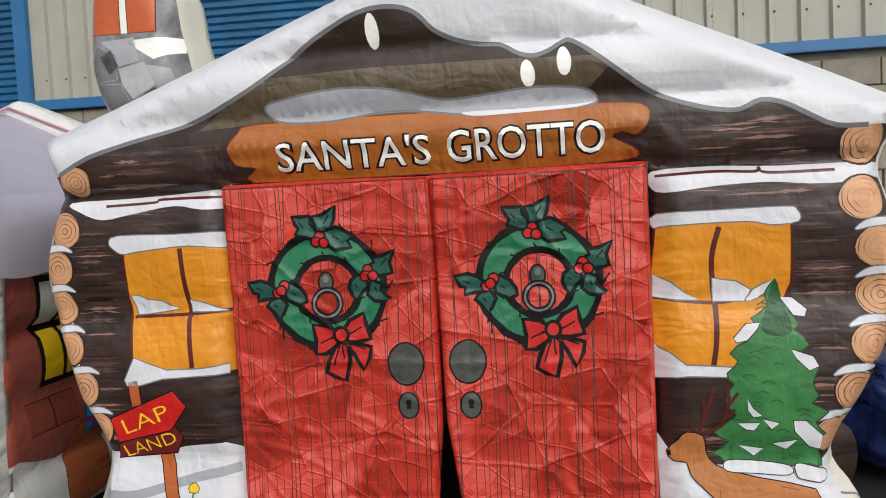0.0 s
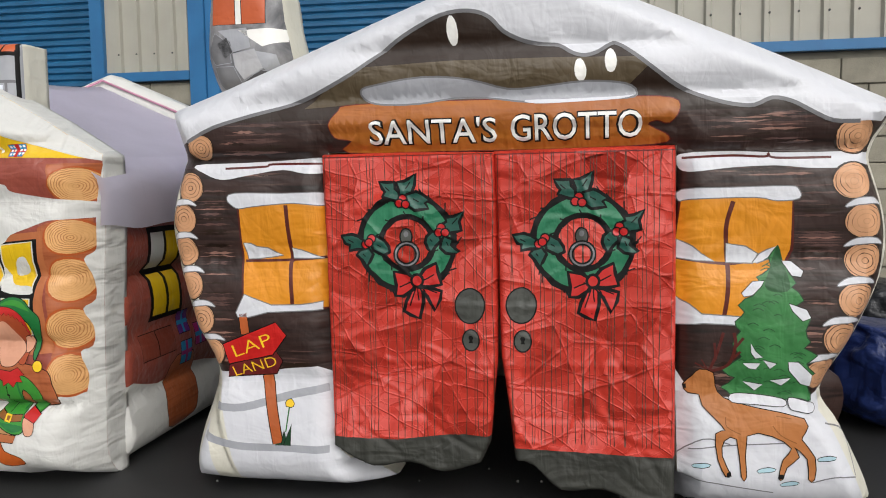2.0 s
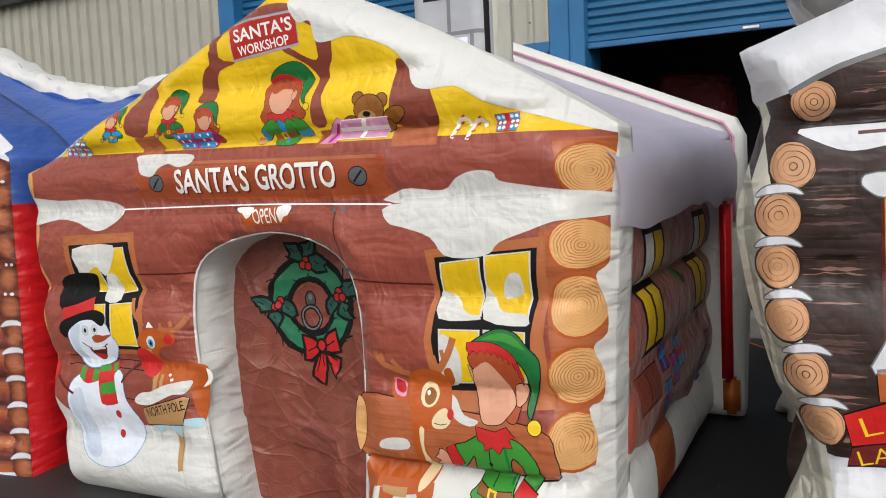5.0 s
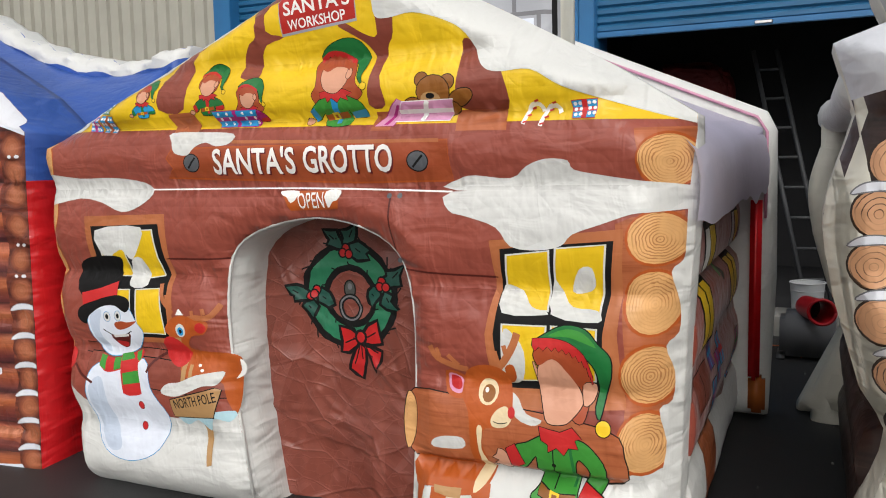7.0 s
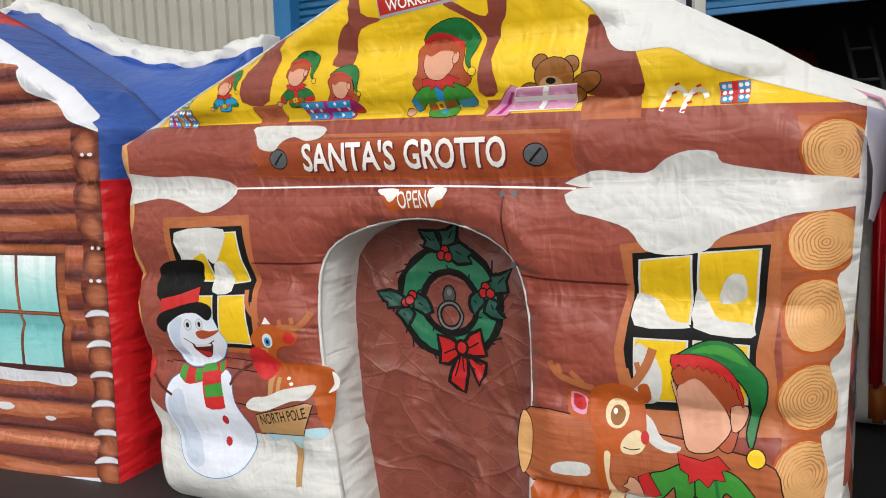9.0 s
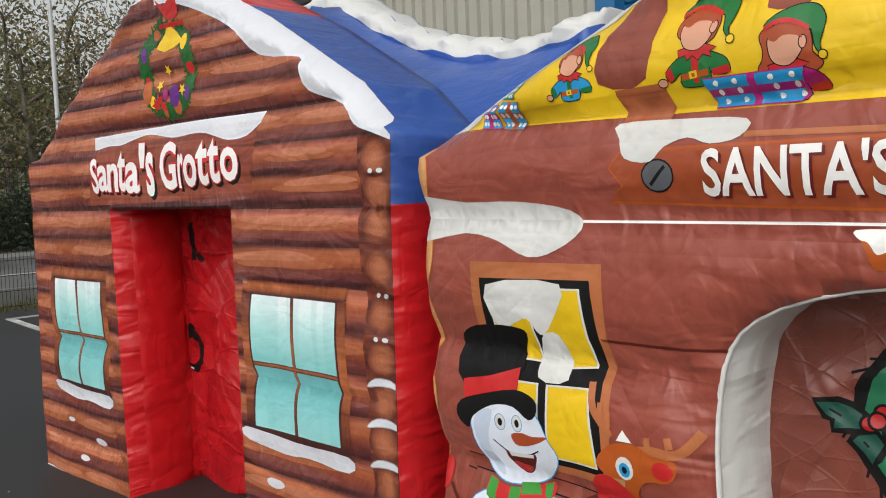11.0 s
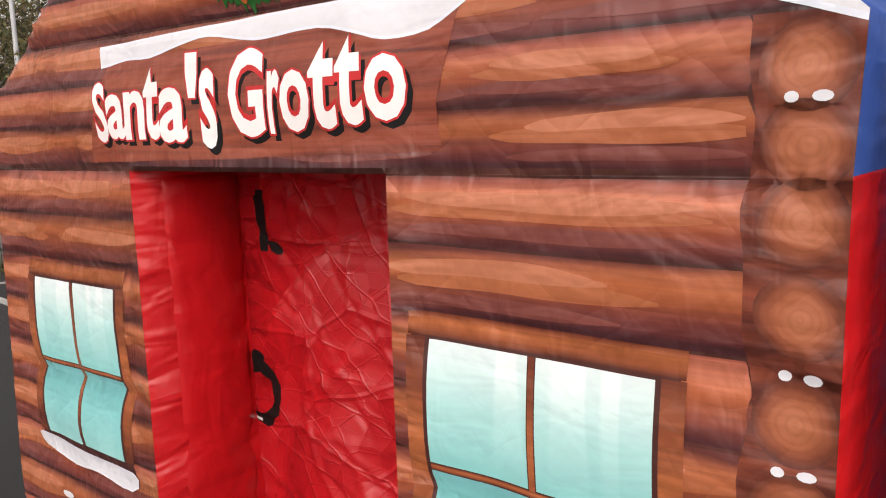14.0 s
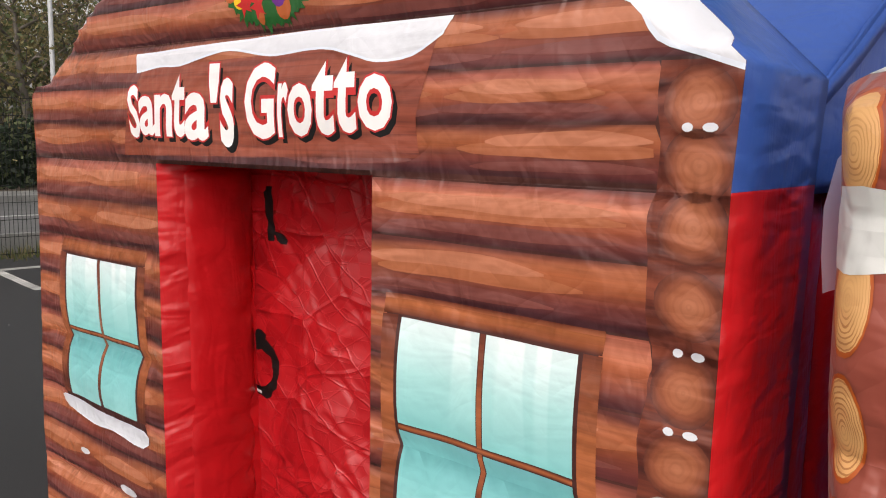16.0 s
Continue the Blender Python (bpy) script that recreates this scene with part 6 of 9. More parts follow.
def figure(cu, cv, s, body, trim, long_hair=False, lift=0.010, panel=BP, parent=b_front):
    """A plain printed helper: hat, blank face, collar, coat, arms and belt as simple shapes."""
    def at(*xy):
        return [(cu + x * s / 100, cv + y * s / 100) for x, y in zip(xy[::2], xy[1::2])]

    lay = []
    if long_hair:
        lay += inked(HAIR, curve2(at(-30, 13, -19, 23, 8, 26, 25, 15, 30, 1, 31, -13, 41, -25, 29, -33, 10, -24, -15, -23, -25, -37, -33, -25, -27, -15, -26, -3), 3), 0.002)
    else:
        lay += inked(HAIR, curve2(at(-25, 10, -10, 24, 15, 24, 26, 8, 22, -12, 0, -20, -22, -6), 3), 0.002)
    lay += inked(body, curve2(at(-15, -27, -38, -44, -34, -56, -19, -47, -19, -62, 15, -62, 17, -44, 21, -52, 41, -52, 38, -38, 22, -29, 4, -24), 3), 0.002)
    lay += [(trim, at(-40, -44, -32, -40, -28, -52, -36, -57)), (trim, at(20, -47, 41, -44, 42, -53, 20, -54)), (trim, at(-5, -30, 5, -30, 2, -60, -4, -60))]
    lay += inked(SKIN, oval(*at(-45, -56)[0], 0.06 * s, 0.045 * s, 10), 0.002)
    lay += [(RUDDY, at(-19, -49, 15, -46, 15, -53, -19, -56)), (LETTER_Y, at(-9, -47, 1, -46, 1, -54, -9, -55)), (RUDDY, at(-6, -49, -2, -49, -2, -53, -6, -53))]
    lay += inked(TRIMRED, at(-21, -22, -6, -19, 14, -19, 26, -24, 18, -27, 20, -33, 10, -29, 4, -35, -3, -29, -10, -34, -12, -28, -20, -30), 0.002)
    lay += inked(SKIN, curve2(at(-18, 10, 2, 18, 17, 4, 18, -10, 4, -23, -12, -20, -19, -6), 4), 0.002) + inked(SKIN, oval(*at(20, 0)[0], 0.04 * s, 0.07 * s, 10), 0.002)
    lay += [(HAIR, curve2(at(-20, 10, -8, 20, 12, 18, 20, 4, 13, 8, -2, 10, -12, 4), 3))]
    lay += inked(HATGREEN, curve2(at(-25, 21, -13, 35, 11, 43, 32, 40, 44, 25, 43, 9, 39, -3, 40, -14, 34, -7, 31, 9, 27, 14, 5, 27), 3), 0.002)
    lay += [(TRIMRED, scallop(at(-25, 19, -10, 26, 8, 24, 27, 13), 0.075 * s, 5))] + inked(LETTER_Y, oval(*at(42, -17)[0], 0.045 * s, 0.045 * s, 12), 0.002)
    return stamp(panel, parent, "helper_print", lay, lift, True, "plain printed helper shape in a green hat")


figure(0.150, 1.800, 0.285, ELFGREEN, SKYBLUE, True)
figure(-0.410, 1.795, 0.180, HATGREEN, TRIMRED)
figure(-0.222, 1.737, 0.165, MAGENTA, TRIMRED, True)
figure(-0.735, 1.772, 0.140, SKYBLUE, HATGREEN)
bu, bv = 0.535, 1.709
lay = []
for du, dv, ru, rv, turn in ((-0.040, 0.052, 0.024, 0.024, 0), (0.055, 0.040, 0.024, 0.024, 0), (-0.082, -0.030, 0.034, 0.022, 0.3), (0.098, -0.014, 0.046, 0.026, 0.35), (0.010, -0.045, 0.080, 0.030, 0), (0.002, 0.010, 0.060, 0.054, 0)):
    lay += inked(BEAR, oval(bu + du, bv + dv, ru, rv, 16, turn), 0.003)
lay += [(TANWOOD, oval(bu - 0.010, bv - 0.014, 0.036, 0.024, 14)), (BLACK, oval(bu - 0.010, bv - 0.004, 0.016, 0.010, 10))]
stamp(BP, b_front, "bear_print", lay, 0.010, False, "brown printed toy bear shape")


def parcel(pts, mat, bow, name="parcel_print", lift=0.016):
    pts = [(u, v + 0.022) for u, v in pts]
    (a, b), (c, d), (e, f), (g, h) = pts
    lay = inked(mat, pts, 0.003, bow)
    lay += [(bow, stroke([((a + c) / 2, (b + d) / 2), ((e + g) / 2, (f + h) / 2)], 0.016)), (bow, stroke([((a + g) / 2, (b + h) / 2), ((c + e) / 2, (d + f) / 2)], 0.014))]
    if mat is SKYBLUE:
        lay += [(LETTER_W, oval(a + (c - a) * p + (g - a) * q, b + (d - b) * p + (h - b) * q, 0.006, 0.006, 8)) for p in (0.12, 0.32, 0.68, 0.88) for q in (0.18, 0.5, 0.82)]
    stamp(BP, b_front, name, lay, lift, False, "printed wrapped parcel")


parcel([(-0.398, 1.669), (-0.191, 1.669), (-0.206, 1.611), (-0.385, 1.614)], SKYBLUE, MAGENTA)
parcel([(0.417, 1.667), (0.605, 1.668), (0.584, 1.602), (0.376, 1.605)], PINK, LETTER_W)
stamp(BP, b_front, "parcel_lid_print", inked(PINK, [(0.300, 1.612), (0.400, 1.700), (0.418, 1.692), (0.373, 1.612)], 0.003, MAGENTA) + [(MAGENTA, [(0.335, 1.616), (0.398, 1.682), (0.405, 1.678), (0.352, 1.616)])], 0.015, False, "pink leaning parcel lid print")
parcel([(-0.984, 1.735), (-0.918, 1.728), (-0.925, 1.685), (-0.990, 1.690)], SKYBLUE, ELFGREEN)
parcel([(-1.066, 1.680), (-0.998, 1.674), (-1.003, 1.616), (-1.075, 1.622)], SKYBLUE, MAGENTA)
parcel([(-0.980, 1.680), (-0.907, 1.672), (-0.918, 1.608), (-0.989, 1.614)], SKYBLUE, POST)
parcel([(1.004, 1.644), (1.081, 1.649), (1.079, 1.590), (1.009, 1.591)], SKYBLUE, TRIMRED)
for c in ([(0.866, 1.634)], [(0.924, 1.626)]):
    u, v = c[0]
    stamp(BP, b_front, "candy_cane_print", [(LETTER_W, stroke([(u - 0.02, v - 0.035), (u, v + 0.02), (u + 0.03, v + 0.028), (u + 0.045, v + 0.005)], 0.014))] + [(TRIMRED, stroke([(u - 0.022 + 0.013 * k, v - 0.03 + 0.022 * k), (u - 0.008 + 0.013 * k, v - 0.026 + 0.022 * k)], 0.006)) for k in range(4)], 0.012)

# beam with the name board
bd = [(-0.605, 1.555), (0.235, 1.552), (0.584, 1.555), (0.590, 1.422), (0.229, 1.419), (-0.644, 1.446), (-0.597, 1.480), (-0.632, 1.520)]
stamp(BP, b_front, "name_board", [(RUDDY, grow(bd, 0.006)), (SIGNBROWN, bd), (FRAME_O, stroke([(-0.308, 1.576), (0.140, 1.564), (0.552, 1.557)], 0.012))], 0.003, False, "reddish brown name board print")
for c in ([(-0.506, 1.500)], [(0.470, 1.488)]):
    u, v = c[0]
    stamp(BP, b_front, "screw_print", inked(SCREW, oval(u, v, 0.038, 0.033, 18), 0.004) + [(BLACK, stroke([(u - 0.02, v - 0.02), (u + 0.02, v + 0.02)], 0.008))], 0.008, False, "grey printed screw head")
e = [(-0.397, 1.457), (-0.025, 1.455), (0.013, 1.457), (0.372, 1.455)]
for txt, p0, p1 in (("SANTA'S", e[0], e[1]), ("GROTTO", e[2], e[3])):
    stamp(BP, b_front, "lettering", [(SIGNDARK, lettering(txt, (p0[0] + 0.006, p0[1] - 0.005), (p1[0] + 0.006, p1[1] - 0.005), 0.092, 0.02)), (LETTER_W, lettering(txt, p0, p1, 0.092, 0.02))], 0.010, False, "cream letters " + txt.title())
stamp(BP, b_front, "beam_snow", [(WHITE, curve2([(-0.620, 1.620), (-0.457, 1.618), (-0.308, 1.607), (-0.316, 1.572), (-0.378, 1.561), (-0.432, 1.577), (-0.490, 1.561), (-0.526, 1.530), (-0.592, 1.541), (-0.609, 1.583)], 3))], 0.009, False, "snow print on the name board")
stamp(BP, b_front, "beam_snow", [(WHITE, curve2([(0.606, 1.386), (0.616, 1.425), (0.676, 1.436), (0.799, 1.425), (0.860, 1.464), (0.924, 1.486), (0.997, 1.480), (1.015, 1.450), (1.109, 1.430), (1.218, 1.413), (1.341, 1.396), (1.358, 1.371)], 3))], 0.009, True, "snow print along the beam")
stamp(BP, b_front, "beam_snow", [(WHITE, curve2([(-1.331, 1.460), (-1.113, 1.446), (-0.935, 1.447), (-0.772, 1.425), (-0.734, 1.378), (-0.800, 1.327), (-0.886, 1.308), (-0.993, 1.345), (-1.122, 1.363), (-1.346, 1.335)], 3))], 0.011, True, "snow print under the beam")
stamp(BP, b_front, "beam_snow", [(WHITE, curve2([(0.589, 1.382), (0.996, 1.384), (1.409, 1.385), (1.401, 1.327), (1.271, 1.315), (1.200, 1.310), (1.108, 1.279), (1.013, 1.245), (0.974, 1.207), (0.895, 1.191), (0.804, 1.202), (0.754, 1.264), (0.651, 1.299), (0.581, 1.319)], 3))], 0.011, True, "snow print under the beam")
stamp(BP, b_front, "beam_seam", [(LETTER_W, stroke([(-0.738, 1.397), (-0.018, 1.398), (0.589, 1.382)], 0.006))], 0.004, False, "white zip seam")
pl = [(-0.101, 1.388), (0.150, 1.389), (0.132, 1.321), (-0.074, 1.314)]
e = [(-0.033, 1.322), (0.078, 1.326)]
stamp(BP, b_front, "open_plate", [(RUDDY, pl), (LETTER_W, curve2([(-0.106, 1.388), (-0.029, 1.387), (-0.041, 1.359), (-0.067, 1.344), (-0.081, 1.366), (-0.097, 1.371)], 3)), (LETTER_W, curve2([(0.086, 1.385), (0.150, 1.389), (0.139, 1.357), (0.114, 1.347), (0.093, 1.326)], 3)), (LETTER_W, lettering("OPEN", e[0], e[1], 0.058, 0.005))], 0.004, False, "small open plate print")
for pts in ([(0.353, 1.376), (0.351, 1.221), (0.367, 1.107)], [(0.392, 1.108), (0.580, 1.098), (0.750, 1.095)], [(-0.673, 1.119), (-0.411, 1.124), (-0.299, 1.135)], [(-0.677, 0.722), (-0.498, 0.732), (-0.327, 0.734)]):
    stamp(BP, b_front, "plank_line_print", [(MAROON, stroke(pts, 0.007))], 0.004, True)
for c in ([(0.348, 1.369)], [(0.389, 1.369)], [(0.371, 1.139)]):
    stamp(BP, b_front, "rivet_print", [(SCREW, oval(c[0][0], c[0][1], 0.010, 0.010, 8))], 0.005)

# plank column and log ends beside the corner
stamp(BP, b_front, "plank_print", [(PLANK, [(1.148, 1.279), (1.200, 1.301), (1.338, 1.315), (1.335, 1.048), (1.321, 0.789), (1.298, 0.473), (1.168, 0.463), (1.179, 0.854)])], 0.003, True, "printed reddish planks")
stamp(BP, b_front, "plank_print", [(PLANK, [(1.201, 1.574), (1.368, 1.581), (1.358, 1.398), (1.236, 1.409)])], 0.003, True, "printed reddish planks")
for i, (c, ru, rv) in enumerate((([(1.298, 1.475)], 0.082, 0.082), ([(1.271, 1.232)], 0.085, 0.082), ([(1.256, 1.027)], 0.080, 0.100), ([(1.245, 0.791)], 0.080, 0.096), ([(1.232, 0.568)], 0.076, 0.100))):
    log_end(BP, b_front, c[0][0], c[0][1], ru, rv, TANFACE, RUDDY, 40 + i, 0.006, None)
log_end(BP, b_front, -1.288, 1.52, 0.040, 0.08, TANFACE, RUDDY, 60, 0.006, None)
for i, v in enumerate((1.30, 1.10, 0.90, 0.70)):
    log_end(BP, b_front, -1.284, v, 0.036, 0.08, TANFACE, RUDDY, 61 + i, 0.006, None)
edge = curve2([(1.368, 1.587), (1.351, 1.407), (1.345, 1.327), (1.341, 1.229), (1.334, 1.157), (1.303, 1.120), (1.324, 1.011), (1.321, 0.919), (1.289, 0.880), (1.310, 0.788), (1.303, 0.693), (1.270, 0.671), (1.289, 0.559), (1.279, 0.471)], 3, False)
stamp(BP, b_front, "corner_snow", [(WHITE, edge + [(1.22, 0.0), (1.6, 0.0), (1.6, 1.62)])], 0.008, True, "white snow edge on the corner")


# snow bank along the foot
stamp(BP, b_front, "snow_bank", [(WHITE, [(-1.6, -0.1), (-0.1, -0.1), (-0.1, 0.3), (-0.30, 0.46)] + curve2([(-0.344, 0.497), (-0.458, 0.498), (-0.639, 0.456), (-0.887, 0.470), (-1.116, 0.474), (-1.227, 0.556)], 3, False) + [(-1.6, 0.56)])], 0.004, True, "white printed snow bank")
stamp(BP, b_front, "snow_bank", [(WHITE, [(1.6, -0.1), (1.6, 0.42)] + curve2([(1.288, 0.470), (1.139, 0.463), (0.983, 0.434), (0.777, 0.435), (0.559, 0.430), (0.387, 0.436), (0.342, 0.497)], 3, False) + [(0.30, 0.46), (0.30, -0.1)])], 0.004, True, "white printed snow bank")


def pane_window(outer, inner, panes, snows, name="window_print"):
    lay = [(FRAME_O, outer), (BLACK, inner)]
    lay += [(WHITE, grow(q, 0.008)) for q in panes] + [(YELLOW, q) for q in panes] + [(WHITE, s) for s in snows]
    stamp(BP, b_front, name, lay, 0.004, False, "yellow printed window with black bars and snow")


pane_window([(-1.090, 1.289), (-0.663, 1.300), (-0.655, 1.119), (-0.637, 0.773), (-1.037, 0.757), (-1.077, 1.037)], [(-1.055, 1.247), (-0.696, 1.260), (-0.679, 1.119), (-0.665, 0.794), (-1.005, 0.779), (-1.050, 1.112)],
            ([(-1.019, 1.216), (-0.891, 1.226), (-0.877, 1.042), (-1.005, 1.039)], [(-0.853, 1.229), (-0.729, 1.234), (-0.709, 1.047), (-0.840, 1.028)], [(-0.992, 0.977), (-0.870, 0.984), (-0.866, 0.822), (-0.983, 0.810)], [(-0.832, 0.985), (-0.714, 0.994), (-0.688, 0.812), (-0.830, 0.809)]),
            (curve2([(-1.031, 1.230), (-0.783, 1.246), (-0.816, 1.152), (-0.858, 1.111), (-0.892, 1.151), (-0.944, 1.133), (-0.998, 1.113)], 3), curve2([(-0.858, 1.103), (-0.801, 1.116), (-0.774, 1.009), (-0.868, 1.003)], 3)))
pane_window([(0.728, 1.220), (1.174, 1.264), (1.165, 1.042), (1.154, 0.929), (1.178, 0.682), (0.739, 0.642), (0.708, 0.905), (0.742, 1.086)], [(0.765, 1.193), (1.144, 1.227), (1.124, 1.022), (1.108, 0.926), (1.107, 0.734), (0.762, 0.716), (0.737, 0.906), (0.763, 1.087)],
            ([(0.789, 1.170), (0.930, 1.188), (0.923, 0.994), (0.773, 0.988)], [(0.958, 1.196), (1.115, 1.212), (1.094, 0.973), (0.943, 0.986)], [(0.772, 0.938), (0.918, 0.940), (0.911, 0.758), (0.771, 0.747)], [(0.942, 0.941), (1.086, 0.940), (1.080, 0.771), (0.935, 0.759)]),
            (curve2([(0.770, 1.067), (0.832, 1.050), (0.871, 1.002), (0.919, 0.990), (0.915, 0.978), (0.768, 0.978)], 3), curve2([(0.945, 1.092), (0.972, 1.054), (1.010, 1.008), (1.090, 1.001), (1.094, 0.964), (0.941, 0.980)], 3), curve2([(1.003, 1.055), (1.031, 1.132), (1.073, 1.137), (1.080, 1.077), (1.049, 1.053)], 3), curve2([(0.771, 0.908), (0.798, 0.920), (0.848, 0.853), (0.836, 0.752), (0.771, 0.747)], 3)))
stamp(BP, b_front, "sill_print", inked(REDWOOD, [(-1.149, 0.743), (-0.384, 0.725), (-0.393, 0.682), (-1.153, 0.704)], 0.004) + inked(REDWOOD, [(-1.119, 0.706), (-0.359, 0.685), (-0.373, 0.565), (-1.138, 0.589)], 0.004), 0.004, True)

# snowman
body = curve2([(-1.068, 0.660), (-0.830, 0.690), (-0.782, 0.579), (-0.706, 0.462), (-0.759, 0.318), (-0.901, 0.254), (-1.052, 0.285), (-1.130, 0.450), (-1.135, 0.560)], 4)
head = curve2([(-1.098, 0.865), (-1.020, 0.913), (-0.923, 0.924), (-0.868, 0.906), (-0.833, 0.850), (-0.806, 0.802), (-0.859, 0.736), (-0.942, 0.702), (-1.026, 0.699), (-1.084, 0.750)], 4)
lay = inked(ICE, body, 0.003, SKYBLUE) + [(PALEICE, curve2([(-1.120, 0.560), (-1.05, 0.600), (-1.02, 0.45), (-0.96, 0.31), (-1.04, 0.295), (-1.115, 0.45)], 4))]
lay += inked(ICE, head, 0.003, SKYBLUE) + [(PALEICE, curve2([(-1.090, 0.860), (-1.02, 0.895), (-1.045, 0.80), (-1.01, 0.71), (-1.075, 0.75)], 4))]
lay += [(BLACK, curve2([(-1.163, 1.058), (-1.114, 1.105), (-1.025, 1.122), (-0.942, 1.124), (-0.905, 1.111), (-0.930, 1.054), (-0.934, 1.000), (-1.127, 0.950)], 3)), (TRIMRED, [(-1.130, 0.963), (-1.03, 0.985), (-0.933, 1.018), (-0.934, 0.950), (-1.054, 0.925), (-1.122, 0.900)])]
lay += [(BLACK, curve2([(-1.156, 0.859), (-1.139, 0.902), (-1.055, 0.933), (-0.944, 0.960), (-0.875, 0.947), (-0.865, 0.914), (-0.892, 0.890), (-0.948, 0.915), (-1.020, 0.908), (-1.092, 0.866), (-1.114, 0.829)], 3))]
for eu, ev in ((-0.993, 0.867), (-0.934, 0.873)):
    lay += inked(WHITE, oval(eu, ev, 0.017, 0.021, 14), 0.002, SKYBLUE) + [(BLACK, oval(eu, ev, 0.008, 0.011, 10))]
lay += [(HAIR, curve2([(-0.956, 0.840), (-0.918, 0.851), (-0.884, 0.848), (-0.832, 0.857), (-0.862, 0.836), (-0.909, 0.817), (-0.944, 0.816)], 3))]
lay += [(BLACK, stroke([(-1.025, 0.812), (-0.971, 0.786), (-0.923, 0.784), (-0.868, 0.812)], 0.004)), (MAROON, curve2([(-0.985, 0.788), (-0.940, 0.786), (-0.882, 0.800), (-0.890, 0.766), (-0.922, 0.734), (-0.957, 0.740)], 3)), (TRIMRED, curve2([(-0.966, 0.762), (-0.931, 0.762), (-0.905, 0.757), (-0.925, 0.736), (-0.953, 0.740)], 3)), (WHITE, [(-0.975, 0.788), (-0.888, 0.797), (-0.890, 0.787), (-0.968, 0.777)])]
lay += [(TRIMRED, curve2([(-1.057, 0.699), (-1.015, 0.687), (-0.943, 0.689), (-0.842, 0.729), (-0.846, 0.686), (-0.887, 0.662), (-1.008, 0.626), (-1.061, 0.654)], 3))]
lay += [(ELFGREEN, q) for q in ([(-1.062, 0.698), (-1.030, 0.692), (-1.028, 0.634), (-1.062, 0.650)], [(-0.985, 0.688), (-0.945, 0.690), (-0.940, 0.648), (-0.980, 0.636)], [(-0.872, 0.716), (-0.846, 0.728), (-0.848, 0.686), (-0.868, 0.676)])]
lay += [(TRIMRED, [(-0.953, 0.700), (-0.894, 0.712), (-0.857, 0.684), (-0.831, 0.547), (-0.862, 0.538), (-0.898, 0.534), (-0.926, 0.542)]), (ELFGREEN, [(-0.953, 0.704), (-0.894, 0.716), (-0.880, 0.690), (-0.945, 0.676)]), (ELFGREEN, [(-0.932, 0.628), (-0.850, 0.645), (-0.840, 0.595), (-0.925, 0.580)])]
for bu2, bv2 in ((-0.840, 0.497), (-0.849, 0.402)):
    lay += inked(TRIMRED, oval(bu2, bv2, 0.014, 0.017, 12), 0.002, MAROON)
lay += [(MAROON, stroke([(-1.201, 0.650), (-1.160, 0.610), (-1.100, 0.575)], 0.012)), (MAROON, stroke([(-0.804, 0.641), (-0.773, 0.689), (-0.706, 0.728)], 0.012)), (TRIMRED, oval(-1.232, 0.672, 0.030, 0.045, 14))]
stamp(BP, b_front, "snowman_print", lay, 0.014, True, "printed snowman with black hat and striped scarf")

# fawn behind the small sign
lay = [(FRAME_O, stroke(q, w)) for q, w in (([(-0.701, 1.016), (-0.690, 0.956), (-0.637, 0.900)], 0.020), ([(-0.673, 0.973), (-0.668, 0.941)], 0.014), ([(-0.649, 0.955), (-0.645, 0.920)], 0.014), ([(-0.574, 0.879), (-0.524, 0.888), (-0.467, 0.891), (-0.423, 0.942)], 0.022), ([(-0.542, 0.916), (-0.539, 0.891)], 0.016), ([(-0.492, 0.925), (-0.486, 0.900)], 0.016))]
lay += [(RUDDY, curve2([(-0.683, 0.834), (-0.644, 0.879), (-0.582, 0.894), (-0.525, 0.877), (-0.478, 0.874), (-0.470, 0.852), (-0.490, 0.822), (-0.549, 0.810), (-0.575, 0.766), (-0.533, 0.749), (-0.366, 0.740), (-0.335, 0.700), (-0.350, 0.560), (-0.380, 0.500), (-0.410, 0.560), (-0.440, 0.640), (-0.602, 0.640), (-0.628, 0.743), (-0.629, 0.792), (-0.669, 0.811)], 3)), (TRIMRED, oval(-0.503, 0.847, 0.026, 0.022, 12)), (LETTER_W, [(-0.622, 0.894), (-0.605, 0.922), (-0.580, 0.896)]), (WHITE, oval(-0.602, 0.832, 0.024, 0.028, 14)), (SKYBLUE, oval(-0.602, 0.828, 0.015, 0.018, 12)), (BLACK, oval(-0.602, 0.828, 0.007, 0.009, 10)), (TANWOOD, [(-0.645, 0.800), (-0.604, 0.802), (-0.612, 0.770), (-0.641, 0.772)]), (TANWOOD, rect(-0.615, 0.610, -0.592, 0.700)), (TANWOOD, rect(-0.578, 0.630, -0.560, 0.690)), (LETTER_W, oval(-0.528, 0.690, 0.009, 0.006, 8)), (LETTER_W, oval(-0.512, 0.672, 0.009, 0.006, 8)), (LETTER_W, curve2([(-0.351, 0.725), (-0.321, 0.705), (-0.327, 0.666), (-0.372, 0.643), (-0.344, 0.680)], 3))]
lay += [(TRIMRED, curve2([(-0.703, 0.774), (-0.670, 0.803), (-0.624, 0.793), (-0.582, 0.750), (-0.579, 0.718), (-0.612, 0.681), (-0.657, 0.682), (-0.702, 0.716)], 3))]
stamp(BP, b_front, "deer_print", lay, 0.012, False, "plain printed fawn shape behind a red mitten")
bd = [(-0.675, 0.539), (-0.450, 0.606), (-0.428, 0.599), (-0.459, 0.485), (-0.669, 0.465)]
e = [(-0.651, 0.502), (-0.443, 0.552)]
